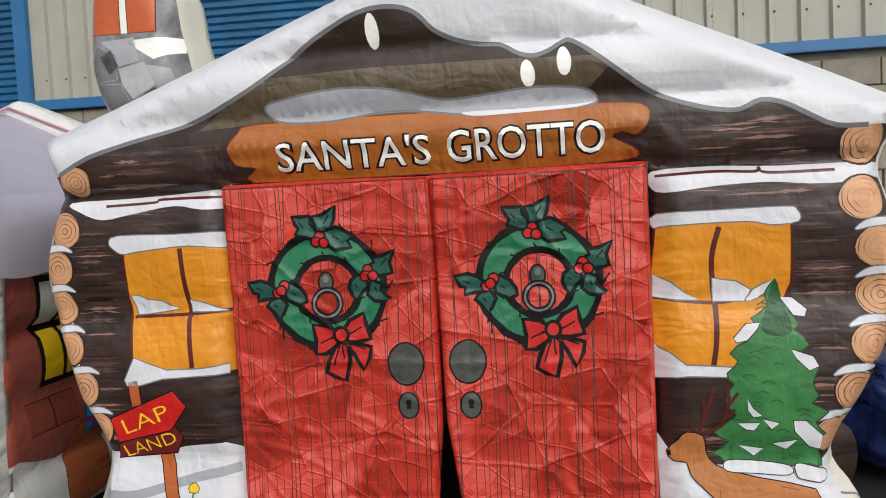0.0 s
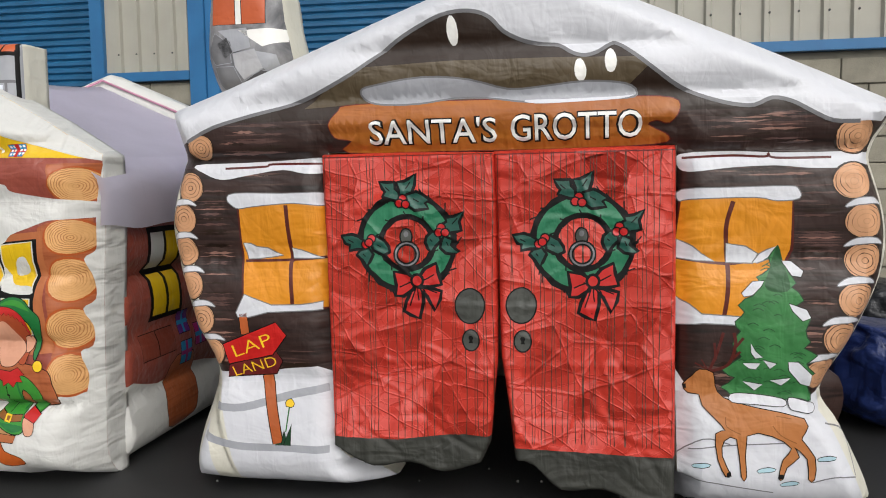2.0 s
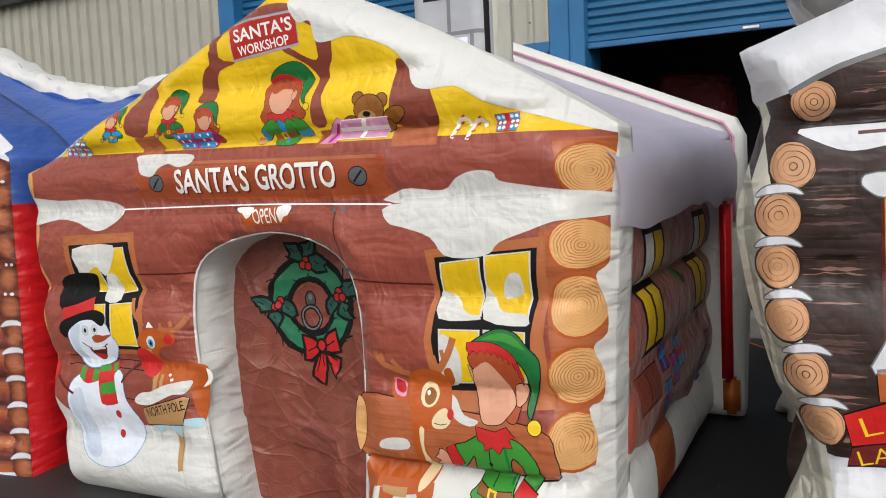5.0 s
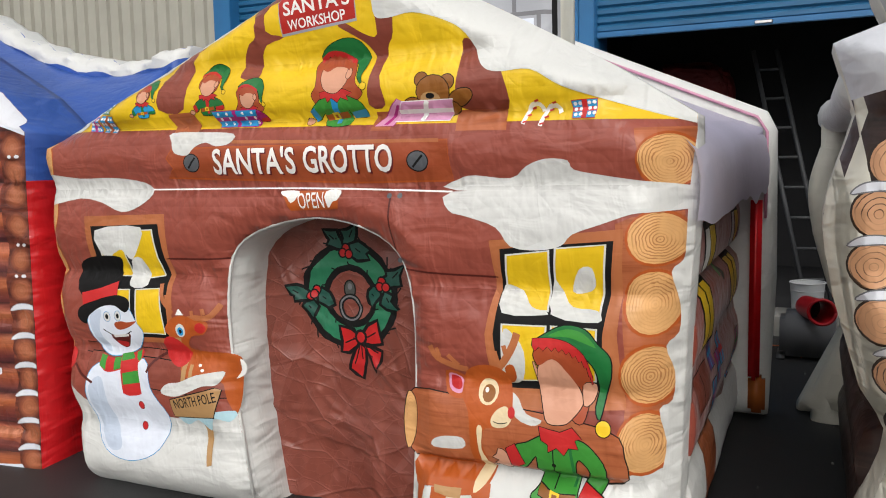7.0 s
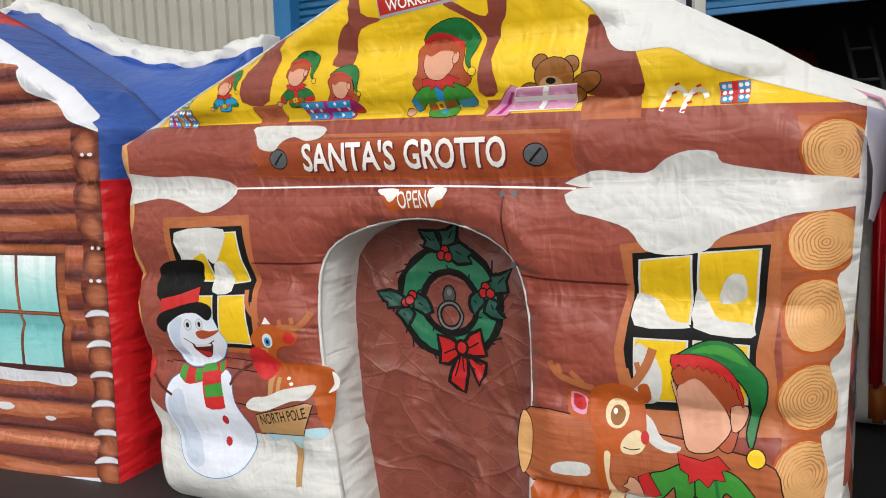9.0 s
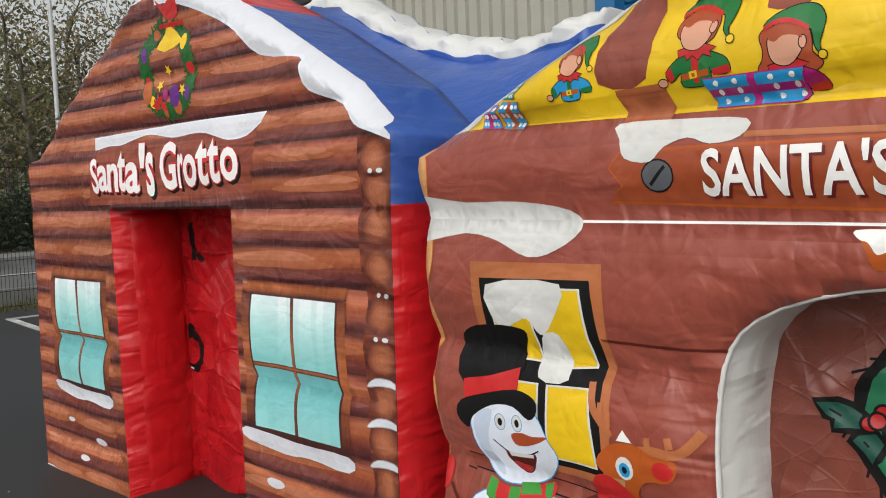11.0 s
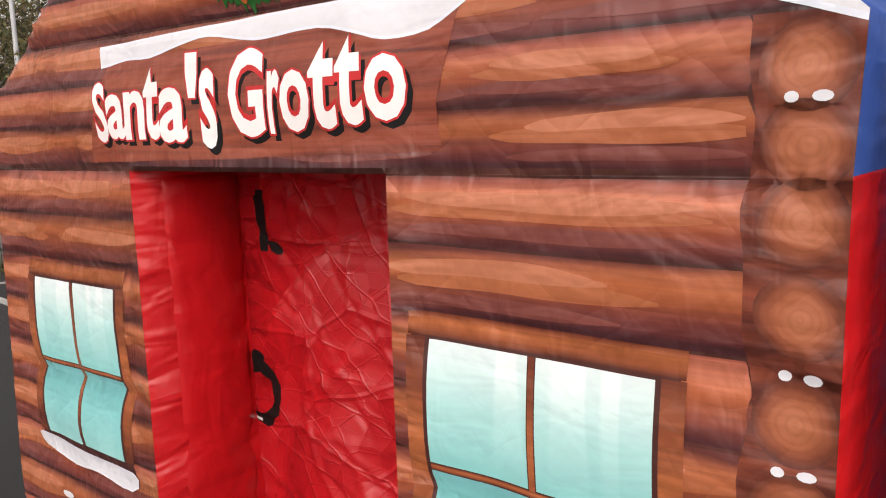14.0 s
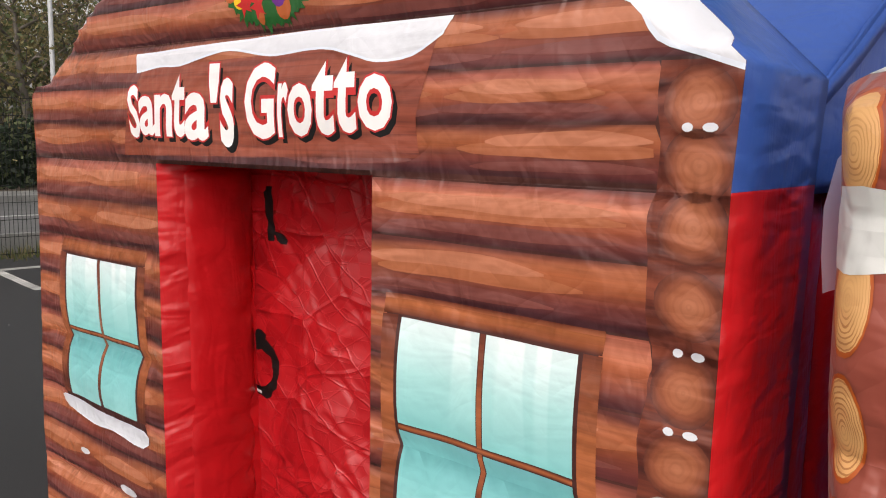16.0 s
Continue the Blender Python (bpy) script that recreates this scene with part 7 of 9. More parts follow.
lay = [(TANWOOD, [(-0.523, 0.491), (-0.488, 0.495), (-0.486, 0.283), (-0.510, 0.275)]), (PALEBLUE, curve2([(-0.643, 0.480), (-0.443, 0.511), (-0.372, 0.506), (-0.403, 0.467), (-0.460, 0.481), (-0.493, 0.421), (-0.543, 0.465), (-0.611, 0.434)], 3))]
lay += inked(TANWOOD, bd, 0.004) + [(BLACK, lettering("NORTH POLE", e[0], e[1], 0.040, 0.01)), (WHITE, curve2([(-0.717, 0.580), (-0.683, 0.607), (-0.621, 0.618), (-0.539, 0.652), (-0.425, 0.672), (-0.422, 0.649), (-0.447, 0.618), (-0.503, 0.612), (-0.583, 0.578), (-0.646, 0.556), (-0.708, 0.561)], 3))]
stamp(BP, b_front, "north_pole_sign", lay, 0.018, True, "small tan north pole sign print with snow")

# lying log, deer and the tall helper
lay = inked(PLANK, curve2([(0.418, 0.678), (0.692, 0.665), (1.109, 0.619), (1.176, 0.535), (1.162, 0.420), (0.924, 0.433), (0.679, 0.440), (0.418, 0.438), (0.379, 0.560)], 3), 0.004) + inked(TANFACE, curve2([(0.393, 0.666), (0.424, 0.618), (0.416, 0.507), (0.385, 0.455), (0.372, 0.560)], 3), 0.003)
lay += [(WHITE, curve2([(0.506, 0.514), (0.556, 0.533), (0.621, 0.532), (0.618, 0.494), (0.507, 0.486)], 3)), (WHITE, curve2([(0.782, 0.704), (0.818, 0.688), (0.852, 0.642), (0.905, 0.625), (0.874, 0.604), (0.814, 0.627)], 3))]
stamp(BP, b_front, "log_print", lay, 0.007, False, "brown printed log lying in snow")
lay = []
for leg in ([(0.439, 0.357), (0.479, 0.361), (0.460, 0.276), (0.500, 0.167), (0.473, 0.158), (0.438, 0.246)], [(0.505, 0.349), (0.576, 0.342), (0.547, 0.284), (0.598, 0.180), (0.565, 0.168), (0.519, 0.254)], [(0.648, 0.362), (0.722, 0.382), (0.708, 0.300), (0.618, 0.237), (0.604, 0.263), (0.665, 0.323)], [(0.631, 0.292), (0.669, 0.282), (0.672, 0.229), (0.693, 0.163), (0.654, 0.151), (0.633, 0.225)]):
    lay.append((RUDDY, curve2(leg, 2)))
lay += [(FRAME_O, stroke([(0.503, 0.850), (0.531, 0.808), (0.598, 0.781), (0.642, 0.773)], 0.022)), (FRAME_O, stroke([(0.571, 0.822), (0.609, 0.787)], 0.016)), (FRAME_O, stroke([(0.741, 0.780), (0.774, 0.813), (0.807, 0.867), (0.824, 0.914)], 0.026)), (FRAME_O, stroke([(0.742, 0.848), (0.752, 0.802)], 0.020)), (FRAME_O, stroke([(0.530, 0.846), (0.540, 0.815)], 0.014)), (FRAME_O, stroke([(0.776, 0.870), (0.785, 0.832)], 0.016))]
lay += [(RUDDY, curve2([(0.806, 0.805), (0.776, 0.790), (0.790, 0.735), (0.815, 0.760)], 3)), (RUDDY, curve2([(0.555, 0.762), (0.553, 0.690), (0.606, 0.668), (0.640, 0.693), (0.622, 0.750)], 3)), (PINK, curve2([(0.564, 0.752), (0.564, 0.700), (0.600, 0.684), (0.622, 0.700), (0.608, 0.742)], 3)), (TRIMRED, curve2([(0.572, 0.745), (0.572, 0.708), (0.598, 0.696), (0.612, 0.708), (0.602, 0.738)], 3))]
lay += [(RUDDY, curve2([(0.644, 0.625), (0.648, 0.500), (0.640, 0.440), (0.431, 0.436), (0.428, 0.340), (0.470, 0.345), (0.515, 0.352), (0.618, 0.335), (0.700, 0.360), (0.722, 0.400), (0.716, 0.440), (0.694, 0.520), (0.700, 0.572), (0.736, 0.584), (0.785, 0.595), (0.803, 0.640), (0.796, 0.700), (0.775, 0.775), (0.705, 0.797), (0.635, 0.768), (0.614, 0.690)], 3))]
lay += [(TANWOOD, [(0.515, 0.358), (0.562, 0.356), (0.619, 0.358), (0.618, 0.326), (0.572, 0.324), (0.520, 0.334)]), (LETTERCREAM, curve2([(0.676, 0.580), (0.696, 0.577), (0.690, 0.501), (0.711, 0.450), (0.715, 0.408), (0.698, 0.373), (0.664, 0.350), (0.667, 0.402), (0.683, 0.447), (0.679, 0.500)], 3)), (LETTERCREAM, curve2([(0.726, 0.611), (0.748, 0.645), (0.781, 0.658), (0.802, 0.624), (0.779, 0.590), (0.736, 0.586)], 3)), (TRIMRED, oval(0.799, 0.640, 0.013, 0.020, 12)), (LETTERCREAM, oval(0.710, 0.700, 0.036, 0.044, 16)), (BEAR, oval(0.712, 0.694, 0.023, 0.029, 14)), (LETTER_W, oval(0.704, 0.704, 0.007, 0.009, 8)), (BLACK, stroke([(0.735, 0.604), (0.760, 0.600), (0.785, 0.606)], 0.003))]
stamp(BP, b_front, "deer_print", lay, 0.014, True, "plain printed deer shape with red nose")
lay = inked(RUDDY, curve2([(0.817, 0.244), (0.867, 0.217), (0.915, 0.267), (0.942, 0.217), (1.029, 0.182), (1.034, 0.151), (0.939, 0.146), (0.887, 0.185), (0.804, 0.183), (0.800, 0.220)], 3), 0.003) + inked(TANWOOD, [(0.892, 0.396), (1.006, 0.406), (1.000, 0.294), (0.892, 0.291)], 0.003) + inked(FRAME_O, [(0.869, 0.302), (1.000, 0.289), (0.986, 0.256), (0.867, 0.265)], 0.003)
lay += inked(ELFGREEN, curve2([(0.916, 0.578), (0.885, 0.564), (0.853, 0.545), (0.810, 0.525), (0.825, 0.453), (0.851, 0.461), (0.884, 0.502), (0.888, 0.460), (0.892, 0.398), (0.868, 0.364), (0.912, 0.330), (0.974, 0.300), (1.030, 0.308), (1.021, 0.394), (1.017, 0.476), (1.033, 0.508), (1.067, 0.461), (1.036, 0.396), (1.096, 0.388), (1.117, 0.477), (1.078, 0.544), (1.028, 0.574), (0.957, 0.561)], 3), 0.004)
lay += [(HATGREEN, stroke([(1.000, 0.56), (1.010, 0.47), (1.008, 0.40)], 0.010)), (HATGREEN, curve2([(0.900, 0.350), (0.93, 0.345), (1.02, 0.335), (1.025, 0.315), (0.974, 0.306), (0.92, 0.332)], 3)), (BLACK, stroke([(0.945, 0.55), (0.944, 0.46), (0.944, 0.39)], 0.004))] + [(BLACK, oval(0.945, q, 0.008, 0.008, 8)) for q in (0.475, 0.430)]
lay += inked(SKIN, curve2([(0.745, 0.490), (0.752, 0.512), (0.778, 0.500), (0.798, 0.450), (0.770, 0.427), (0.752, 0.440), (0.733, 0.453), (0.752, 0.466), (0.728, 0.476)], 2), 0.003) + inked(SKIN, curve2([(1.031, 0.374), (1.081, 0.350), (1.083, 0.299), (1.050, 0.292), (1.033, 0.323)], 3), 0.003)
lay += inked(TRIMRED, [(0.778, 0.516), (0.810, 0.536), (0.843, 0.466), (0.798, 0.444)], 0.003) + inked(TRIMRED, [(1.039, 0.412), (1.111, 0.387), (1.086, 0.349), (1.028, 0.374)], 0.003)
lay += inked(BEAR, [(0.892, 0.400), (0.944, 0.380), (1.018, 0.384), (1.018, 0.356), (0.944, 0.352), (0.892, 0.372)], 0.003) + [(LETTER_Y, [(0.930, 0.388), (0.964, 0.382), (0.962, 0.348), (0.930, 0.354)]), (BEAR, [(0.938, 0.379), (0.956, 0.376), (0.954, 0.356), (0.938, 0.360)])]
lay += inked(HAIR, curve2([(0.884, 0.862), (0.962, 0.876), (1.030, 0.850), (1.070, 0.793), (1.062, 0.700), (1.045, 0.632), (1.010, 0.640), (0.990, 0.700), (0.900, 0.800)], 3), 0.003)
lay += inked(SKIN, curve2([(0.898, 0.811), (0.962, 0.836), (1.005, 0.775), (1.025, 0.735), (1.040, 0.690), (1.009, 0.643), (0.979, 0.620), (0.927, 0.620), (0.908, 0.669), (0.890, 0.740)], 3), 0.003) + inked(SKIN, curve2([(1.040, 0.752), (1.085, 0.760), (1.075, 0.704), (1.045, 0.685)], 3), 0.003) + inked(SKIN, curve2([(0.890, 0.800), (0.878, 0.825), (0.888, 0.770)], 3), 0.002)
lay += [(HAIR, curve2([(0.892, 0.850), (0.960, 0.868), (1.020, 0.845), (1.055, 0.790), (1.030, 0.740), (1.005, 0.775), (0.965, 0.826), (0.935, 0.835), (0.900, 0.812)], 3))]
lay += inked(TRIMRED, [(0.896, 0.607), (0.927, 0.599), (0.968, 0.593), (1.009, 0.613), (1.041, 0.580), (1.018, 0.573), (1.030, 0.544), (0.998, 0.545), (0.982, 0.518), (0.957, 0.541), (0.928, 0.522), (0.928, 0.548), (0.904, 0.561)], 0.003)
lay += inked(HATGREEN, curve2([(0.875, 0.881), (0.912, 0.913), (0.983, 0.949), (1.053, 0.940), (1.096, 0.894), (1.134, 0.852), (1.134, 0.788), (1.114, 0.727), (1.099, 0.648), (1.084, 0.685), (1.095, 0.751), (1.085, 0.809), (1.052, 0.852), (1.002, 0.883), (0.942, 0.895)], 3), 0.004) + [(ELFGREEN, curve2([(0.930, 0.912), (0.990, 0.938), (1.050, 0.928), (1.090, 0.885), (1.060, 0.895), (1.000, 0.912)], 3))]
lay += inked(TRIMRED, scallop([(0.878, 0.880), (0.942, 0.884), (1.002, 0.872), (1.050, 0.835), (1.074, 0.765)], 0.042, 5), 0.002) + inked(LETTER_Y, oval(1.111, 0.620, 0.024, 0.026, 14), 0.003)
stamp(BP, b_front, "helper_print", lay, 0.017, True, "plain printed helper shape in green coat and hat")

# arched doorway curtain
m, nt, b = shader("brown_curtain", 0.36, 0, 0.5)
tone = noise_tex(nt, obj_coords(nt, (14, 1, 0.7)), 1.0, 4.0)
nt.links.new(ramp(nt, tone, [(0.35, (0.19, 0.048, 0.032)), (0.7, (0.245, 0.066, 0.044))]), b.inputs["Base Color"])
creased(nt, b, 0.7)
P = curtain_panel([(-0.46, 0.10), (-0.22, 0.04), (0.0, 0.02), (0.2, 0.10), (0.48, 0.14), (0.50, 1.40), (-0.48, 1.40)], 5.5, 0.05)
cd = part("curtain_door", P.skin([P.outline], 0.0, 0.0125), m, B, "creased brown curtain with a printed wreath")
cd.matrix_basis = pose(0.02, 0.25, 0)
e = [(0.181, 1.028)]
wreath(P, cd, -0.02, 0.950, 0.226, WREATH, BERRY, 0.004, 6, 0.0125)

# chimney of the workshop
P = Panel(rect(-0.19, -0.06, 0.13, 0.40), lambda u, v: 0.03 + ripple(u, v, 0.1, 0.006), 0.03, 0.03)
ch = part("chimney", P.solid(0.22), [GREYSNOW, CREAM], B, "grey block print chimney with cream sides")
ch.matrix_basis = pose(0.75, 0.22, 1.79)
stamp(P, ch, "brick_print", [(BLACK, rect(-0.125, 0.335, 0.125, 0.415)), (BRICKRED, rect(-0.12, 0.355, -0.045, 0.41)), (BRICKRED, rect(-0.035, 0.355, 0.045, 0.41)), (BRICKRED, rect(0.055, 0.355, 0.12, 0.41))], 0.003, True)
stamp(P, ch, "block_print", [(GREY, rect(-0.13, 0.20, 0.115, 0.215)), (GREY, rect(-0.13, 0.085, 0.115, 0.10)), (GREY, rect(-0.03, 0.215, -0.015, 0.335)), (GREY, rect(0.06, 0.10, 0.075, 0.20)), (ICE, rect(-0.11, 0.11, 0.05, 0.19)), (BLACK, rect(0.110, 0.0, 0.124, 0.40))], 0.003, True)

# prints on the side wall of the workshop
stamp(BS, b_side, "window_print", [(BLACK, rect(0.30, 0.72, 0.66, 1.24)), (YELLOW, rect(0.33, 0.75, 0.47, 0.98)), (YELLOW, rect(0.50, 0.75, 0.63, 0.98)), (WHITE, rect(0.33, 1.01, 0.47, 1.21)), (YELLOW, rect(0.50, 1.01, 0.63, 1.21))], 0.004, False, "yellow printed window with black bars")
stamp(BS, b_side, "window_print", [(BLACK, rect(1.40, 0.72, 1.76, 1.24)), (YELLOW, rect(1.43, 0.75, 1.57, 0.98)), (YELLOW, rect(1.60, 0.75, 1.73, 0.98)), (WHITE, rect(1.43, 1.01, 1.57, 1.21)), (YELLOW, rect(1.60, 1.01, 1.73, 1.21))], 0.004, False, "yellow printed window with black bars")
stamp(BS, b_side, "snow_bank", [(WHITE, curve2([(0.0, 0.0), (2.1, 0.0), (2.1, 0.30), (1.7, 0.36), (1.3, 0.32), (0.8, 0.40), (0.4, 0.36), (0.0, 0.42)], 3))], 0.004, True, "white printed snow bank")
stamp(BS, b_side, "log_print", inked(PLANK, curve2([(0.45, 0.10), (0.78, 0.12), (0.80, 0.40), (0.74, 0.48), (0.50, 0.44)], 3), 0.005), 0.007, False, "brown printed log in snow")
for u0, v0, a, c in ((0.62, 0.42, SKYBLUE, MAGENTA), (0.80, 0.50, MAGENTA, SKYBLUE), (0.95, 0.55, SKYBLUE, TRIMRED), (0.62, 0.60, PURPLE, SKYBLUE), (1.55, 0.34, SKYBLUE, MAGENTA), (1.68, 0.44, MAGENTA, ELFGREEN)):
    stamp(BS, b_side, "parcel_print", [(BLACK, rect(u0 - 0.004, v0 - 0.004, u0 + 0.134, v0 + 0.134)), (a, rect(u0, v0, u0 + 0.13, v0 + 0.13)), (c, rect(u0 + 0.055, v0, u0 + 0.08, v0 + 0.13)), (c, rect(u0, v0 + 0.05, u0 + 0.13, v0 + 0.075))], 0.010, True, "printed wrapped parcel")
stamp(BS, b_side, "bench_print", inked(REDWOOD, rect(0.20, 0.52, 0.56, 0.66), 0.005) + [(BLACK, rect(0.37, 0.52, 0.378, 0.66))], 0.004)
stamp(BS, b_side, "holly_print", [(ELFGREEN, oval(1.05, 0.98, 0.05, 0.03, 10, 0.6, 0.1)), (DEEPGREEN, oval(1.12, 0.95, 0.05, 0.03, 10, -0.6, 0.1))], 0.004)


# ---- prints on the golden log grotto ----
def log_material(name, stops, seed):
    """A printed round log: bands across it, wavy patches of light wood along it."""
    m, nt, b = shader(name, 0.40, 0, 0.45)
    uv = nt.nodes.new("ShaderNodeUVMap")
    uv.uv_map = "UVMap"
    sep = nt.nodes.new("ShaderNodeSeparateXYZ")
    nt.links.new(uv.outputs[0], sep.inputs[0])
    info = nt.nodes.new("ShaderNodeObjectInfo")
    shift = nt.nodes.new("ShaderNodeVectorMath")
    shift.operation = "MULTIPLY_ADD"
    nt.links.new(info.outputs["Random"], shift.inputs[0])
    shift.inputs[1].default_value = (37, 11, 23)
    nt.links.new(obj_coords(nt, (1.3, 1.0, 9.0)), shift.inputs[2])
    wav = noise_tex(nt, shift.outputs[0], 1.4, 3.0, 0.5, 0.6)
    add = nt.nodes.new("ShaderNodeMath")
    add.operation = "MULTIPLY_ADD"
    nt.links.new(wav, add.inputs[0])
    add.inputs[1].default_value = 0.55
    nt.links.new(sep.outputs["Y"], add.inputs[2])
    sub = nt.nodes.new("ShaderNodeMath")
    sub.operation = "SUBTRACT"
    nt.links.new(add.outputs[0], sub.inputs[0])
    sub.inputs[1].default_value = 0.275
    base = ramp(nt, sub.outputs[0], stops)
    shift2 = nt.nodes.new("ShaderNodeVectorMath")
    shift2.operation = "MULTIPLY_ADD"
    nt.links.new(info.outputs["Random"], shift2.inputs[0])
    shift2.inputs[1].default_value = (51, 17, 9)
    nt.links.new(obj_coords(nt, (1.6, 1.0, 36.0)), shift2.inputs[2])
    grain = ramp(nt, noise_tex(nt, shift2.outputs[0], 1.5, 4.0, 0.6, 0.5), [(0.3, (0.72, 0.70, 0.68)), (0.7, (1.16, 1.14, 1.12))])
    nt.links.new(mix(nt, 1.0, base, grain, "MULTIPLY"), b.inputs["Base Color"])
    crumple(nt, b, 1.1)
    return m


GOLD = log_material("golden_log_stripe", [(0.0, (0.065, 0.016, 0.019)), (0.18, (0.169, 0.038, 0.028)), (0.40, (0.261, 0.062, 0.028)), (0.58, (0.385, 0.102, 0.040)), (0.74, (0.502, 0.165, 0.093)), (0.88, (0.328, 0.089, 0.058)), (1.0, (0.131, 0.034, 0.028))], 1)
AMBER = log_material("amber_log_stripe", [(0.0, (0.055, 0.015, 0.019)), (0.20, (0.146, 0.031, 0.026)), (0.42, (0.211, 0.049, 0.025)), (0.62, (0.347, 0.094, 0.034)), (0.80, (0.416, 0.128, 0.058)), (1.0, (0.116, 0.030, 0.026))], 2)
m, nt, b = shader("golden_log_end_print", 0.40, 0, 0.45)
uv = nt.nodes.new("ShaderNodeUVMap")
uv.uv_map = "UVMap"
mid = nt.nodes.new("ShaderNodeVectorMath")
mid.operation = "DISTANCE"
nt.links.new(uv.outputs[0], mid.inputs[0])
mid.inputs[1].default_value = (0.5, 0.5, 0.0)
wob = nt.nodes.new("ShaderNodeMath")
wob.operation = "MULTIPLY_ADD"
nt.links.new(noise_tex(nt, obj_coords(nt), 16.0, 3.0, 0.6), wob.inputs[0])
wob.inputs[1].default_value = 0.22
nt.links.new(mid.outputs["Value"], wob.inputs[2])
face = ramp(nt, wob.outputs[0], [(0.10, (0.44, 0.155, 0.080)), (0.36, (0.36, 0.112, 0.052)), (0.50, (0.22, 0.060, 0.030)), (0.62, (0.100, 0.026, 0.018))])
grow_rings = nt.nodes.new("ShaderNodeMath")
grow_rings.operation = "MULTIPLY"
nt.links.new(wob.outputs[0], grow_rings.inputs[0])
grow_rings.inputs[1].default_value = 62.0
wave = nt.nodes.new("ShaderNodeMath")
wave.operation = "SINE"
nt.links.new(grow_rings.outputs[0], wave.inputs[0])
nt.links.new(mix(nt, 1.0, face, ramp(nt, wave.outputs[0], [(0.0, (1.0, 1.0, 1.0)), (0.9, (0.90, 0.88, 0.86))]), "MULTIPLY"), b.inputs["Base Color"])
crumple(nt, b, 1.0)
GOLDEND = m
GOLDDARK = fabric("log_gap_print", (0.060, 0.018, 0.015), 0.8)
GOLDGAP = streaked("log_column_print", [(0.3, (0.052, 0.012, 0.010)), (0.5, (0.129, 0.029, 0.017)), (0.7, (0.241, 0.059, 0.030))], (2.0, 2.0, 14.0), 1.2)
CASING = log_material("window_casing_print", [(0.0, (0.089, 0.020, 0.013)), (0.3, (0.277, 0.076, 0.028)), (0.6, (0.403, 0.122, 0.044)), (1.0, (0.152, 0.036, 0.020))], 3)
NAMEWOOD = streaked("name_wood_print", [(0.3, (0.122, 0.026, 0.017)), (0.5, (0.244, 0.056, 0.031)), (0.7, (0.330, 0.084, 0.046))], (1.0, 1.0, 30.0), 0.8)
PANEW = fabric("letters_white_print", (0.80, 0.79, 0.78), 0.6)


def pane_material(name, stops):
    """Printed glass: a gradient down the pane with slanting pale streaks."""
    m, nt, b = shader(name, 0.40, 0, 0.45)
    uv = nt.nodes.new("ShaderNodeUVMap")
    uv.uv_map = "UVMap"
    sep = nt.nodes.new("ShaderNodeSeparateXYZ")
    nt.links.new(uv.outputs[0], sep.inputs[0])
    tc = nt.nodes.new("ShaderNodeTexCoord")
    lean = nt.nodes.new("ShaderNodeMapping")
    lean.inputs["Rotation"].default_value = (0, radians(16), 0)
    lean.inputs["Scale"].default_value = (9.0, 1.0, 0.7)
    nt.links.new(tc.outputs["Object"], lean.inputs[0])
    streaks = ramp(nt, noise_tex(nt, lean.outputs[0], 1.0, 1.0), [(0.50, (0, 0, 0)), (0.53, (0.22, 0.22, 0.22))])
    nt.links.new(mix(nt, streaks, ramp(nt, sep.outputs["Y"], stops), (0.16, 0.48, 0.47)), b.inputs["Base Color"])
    crumple(nt, b, 0.6)
    return m


TEAL = pane_material("teal_pane_print", [(0.0, (0.22, 0.56, 0.55)), (0.5, (0.42, 0.70, 0.68)), (0.95, (0.76, 0.83, 0.83))])
TEAL_LOW = pane_material("deep_teal_pane_print", [(0.0, (0.30, 0.63, 0.62)), (0.55, (0.20, 0.52, 0.52)), (0.80, (0.12, 0.37, 0.38)), (1.0, (0.15, 0.42, 0.43))])

# logs, row by row, each with long lobes of lighter and darker wood
LOBE_L = streaked("light_lobe_print", [(0.3, (0.402, 0.138, 0.070)), (0.7, (0.490, 0.180, 0.098))], (1.0, 1.0, 30.0), 1.1)
LOBE_O = streaked("orange_lobe_print", [(0.3, (0.325, 0.096, 0.040)), (0.7, (0.402, 0.126, 0.054))], (1.0, 1.0, 30.0), 1.1)
LOBE_P = streaked("plum_lobe_print", [(0.3, (0.149, 0.042, 0.035)), (0.7, (0.202, 0.057, 0.045))], (1.0, 1.0, 30.0), 1.1)


def lobe(u, v, half, thick, sway):
    """A long patch of wood: a thin tail, swelling to a round end."""
    top, low = [], []
    for k in range(13):
        t = k / 12
        w = thick * (0.12 + 0.88 * math.sin(math.pi * min(1.0, t ** 1.25)) ** 0.55) * (1 + 0.18 * math.sin(7 * t + sway * 40))
        c = v + sway * math.sin(math.pi * t * 1.3)
        top.append((u - half + 2 * half * t, c + w))
        low.append((u - half + 2 * half * t, c - w))
    return top + low[::-1]


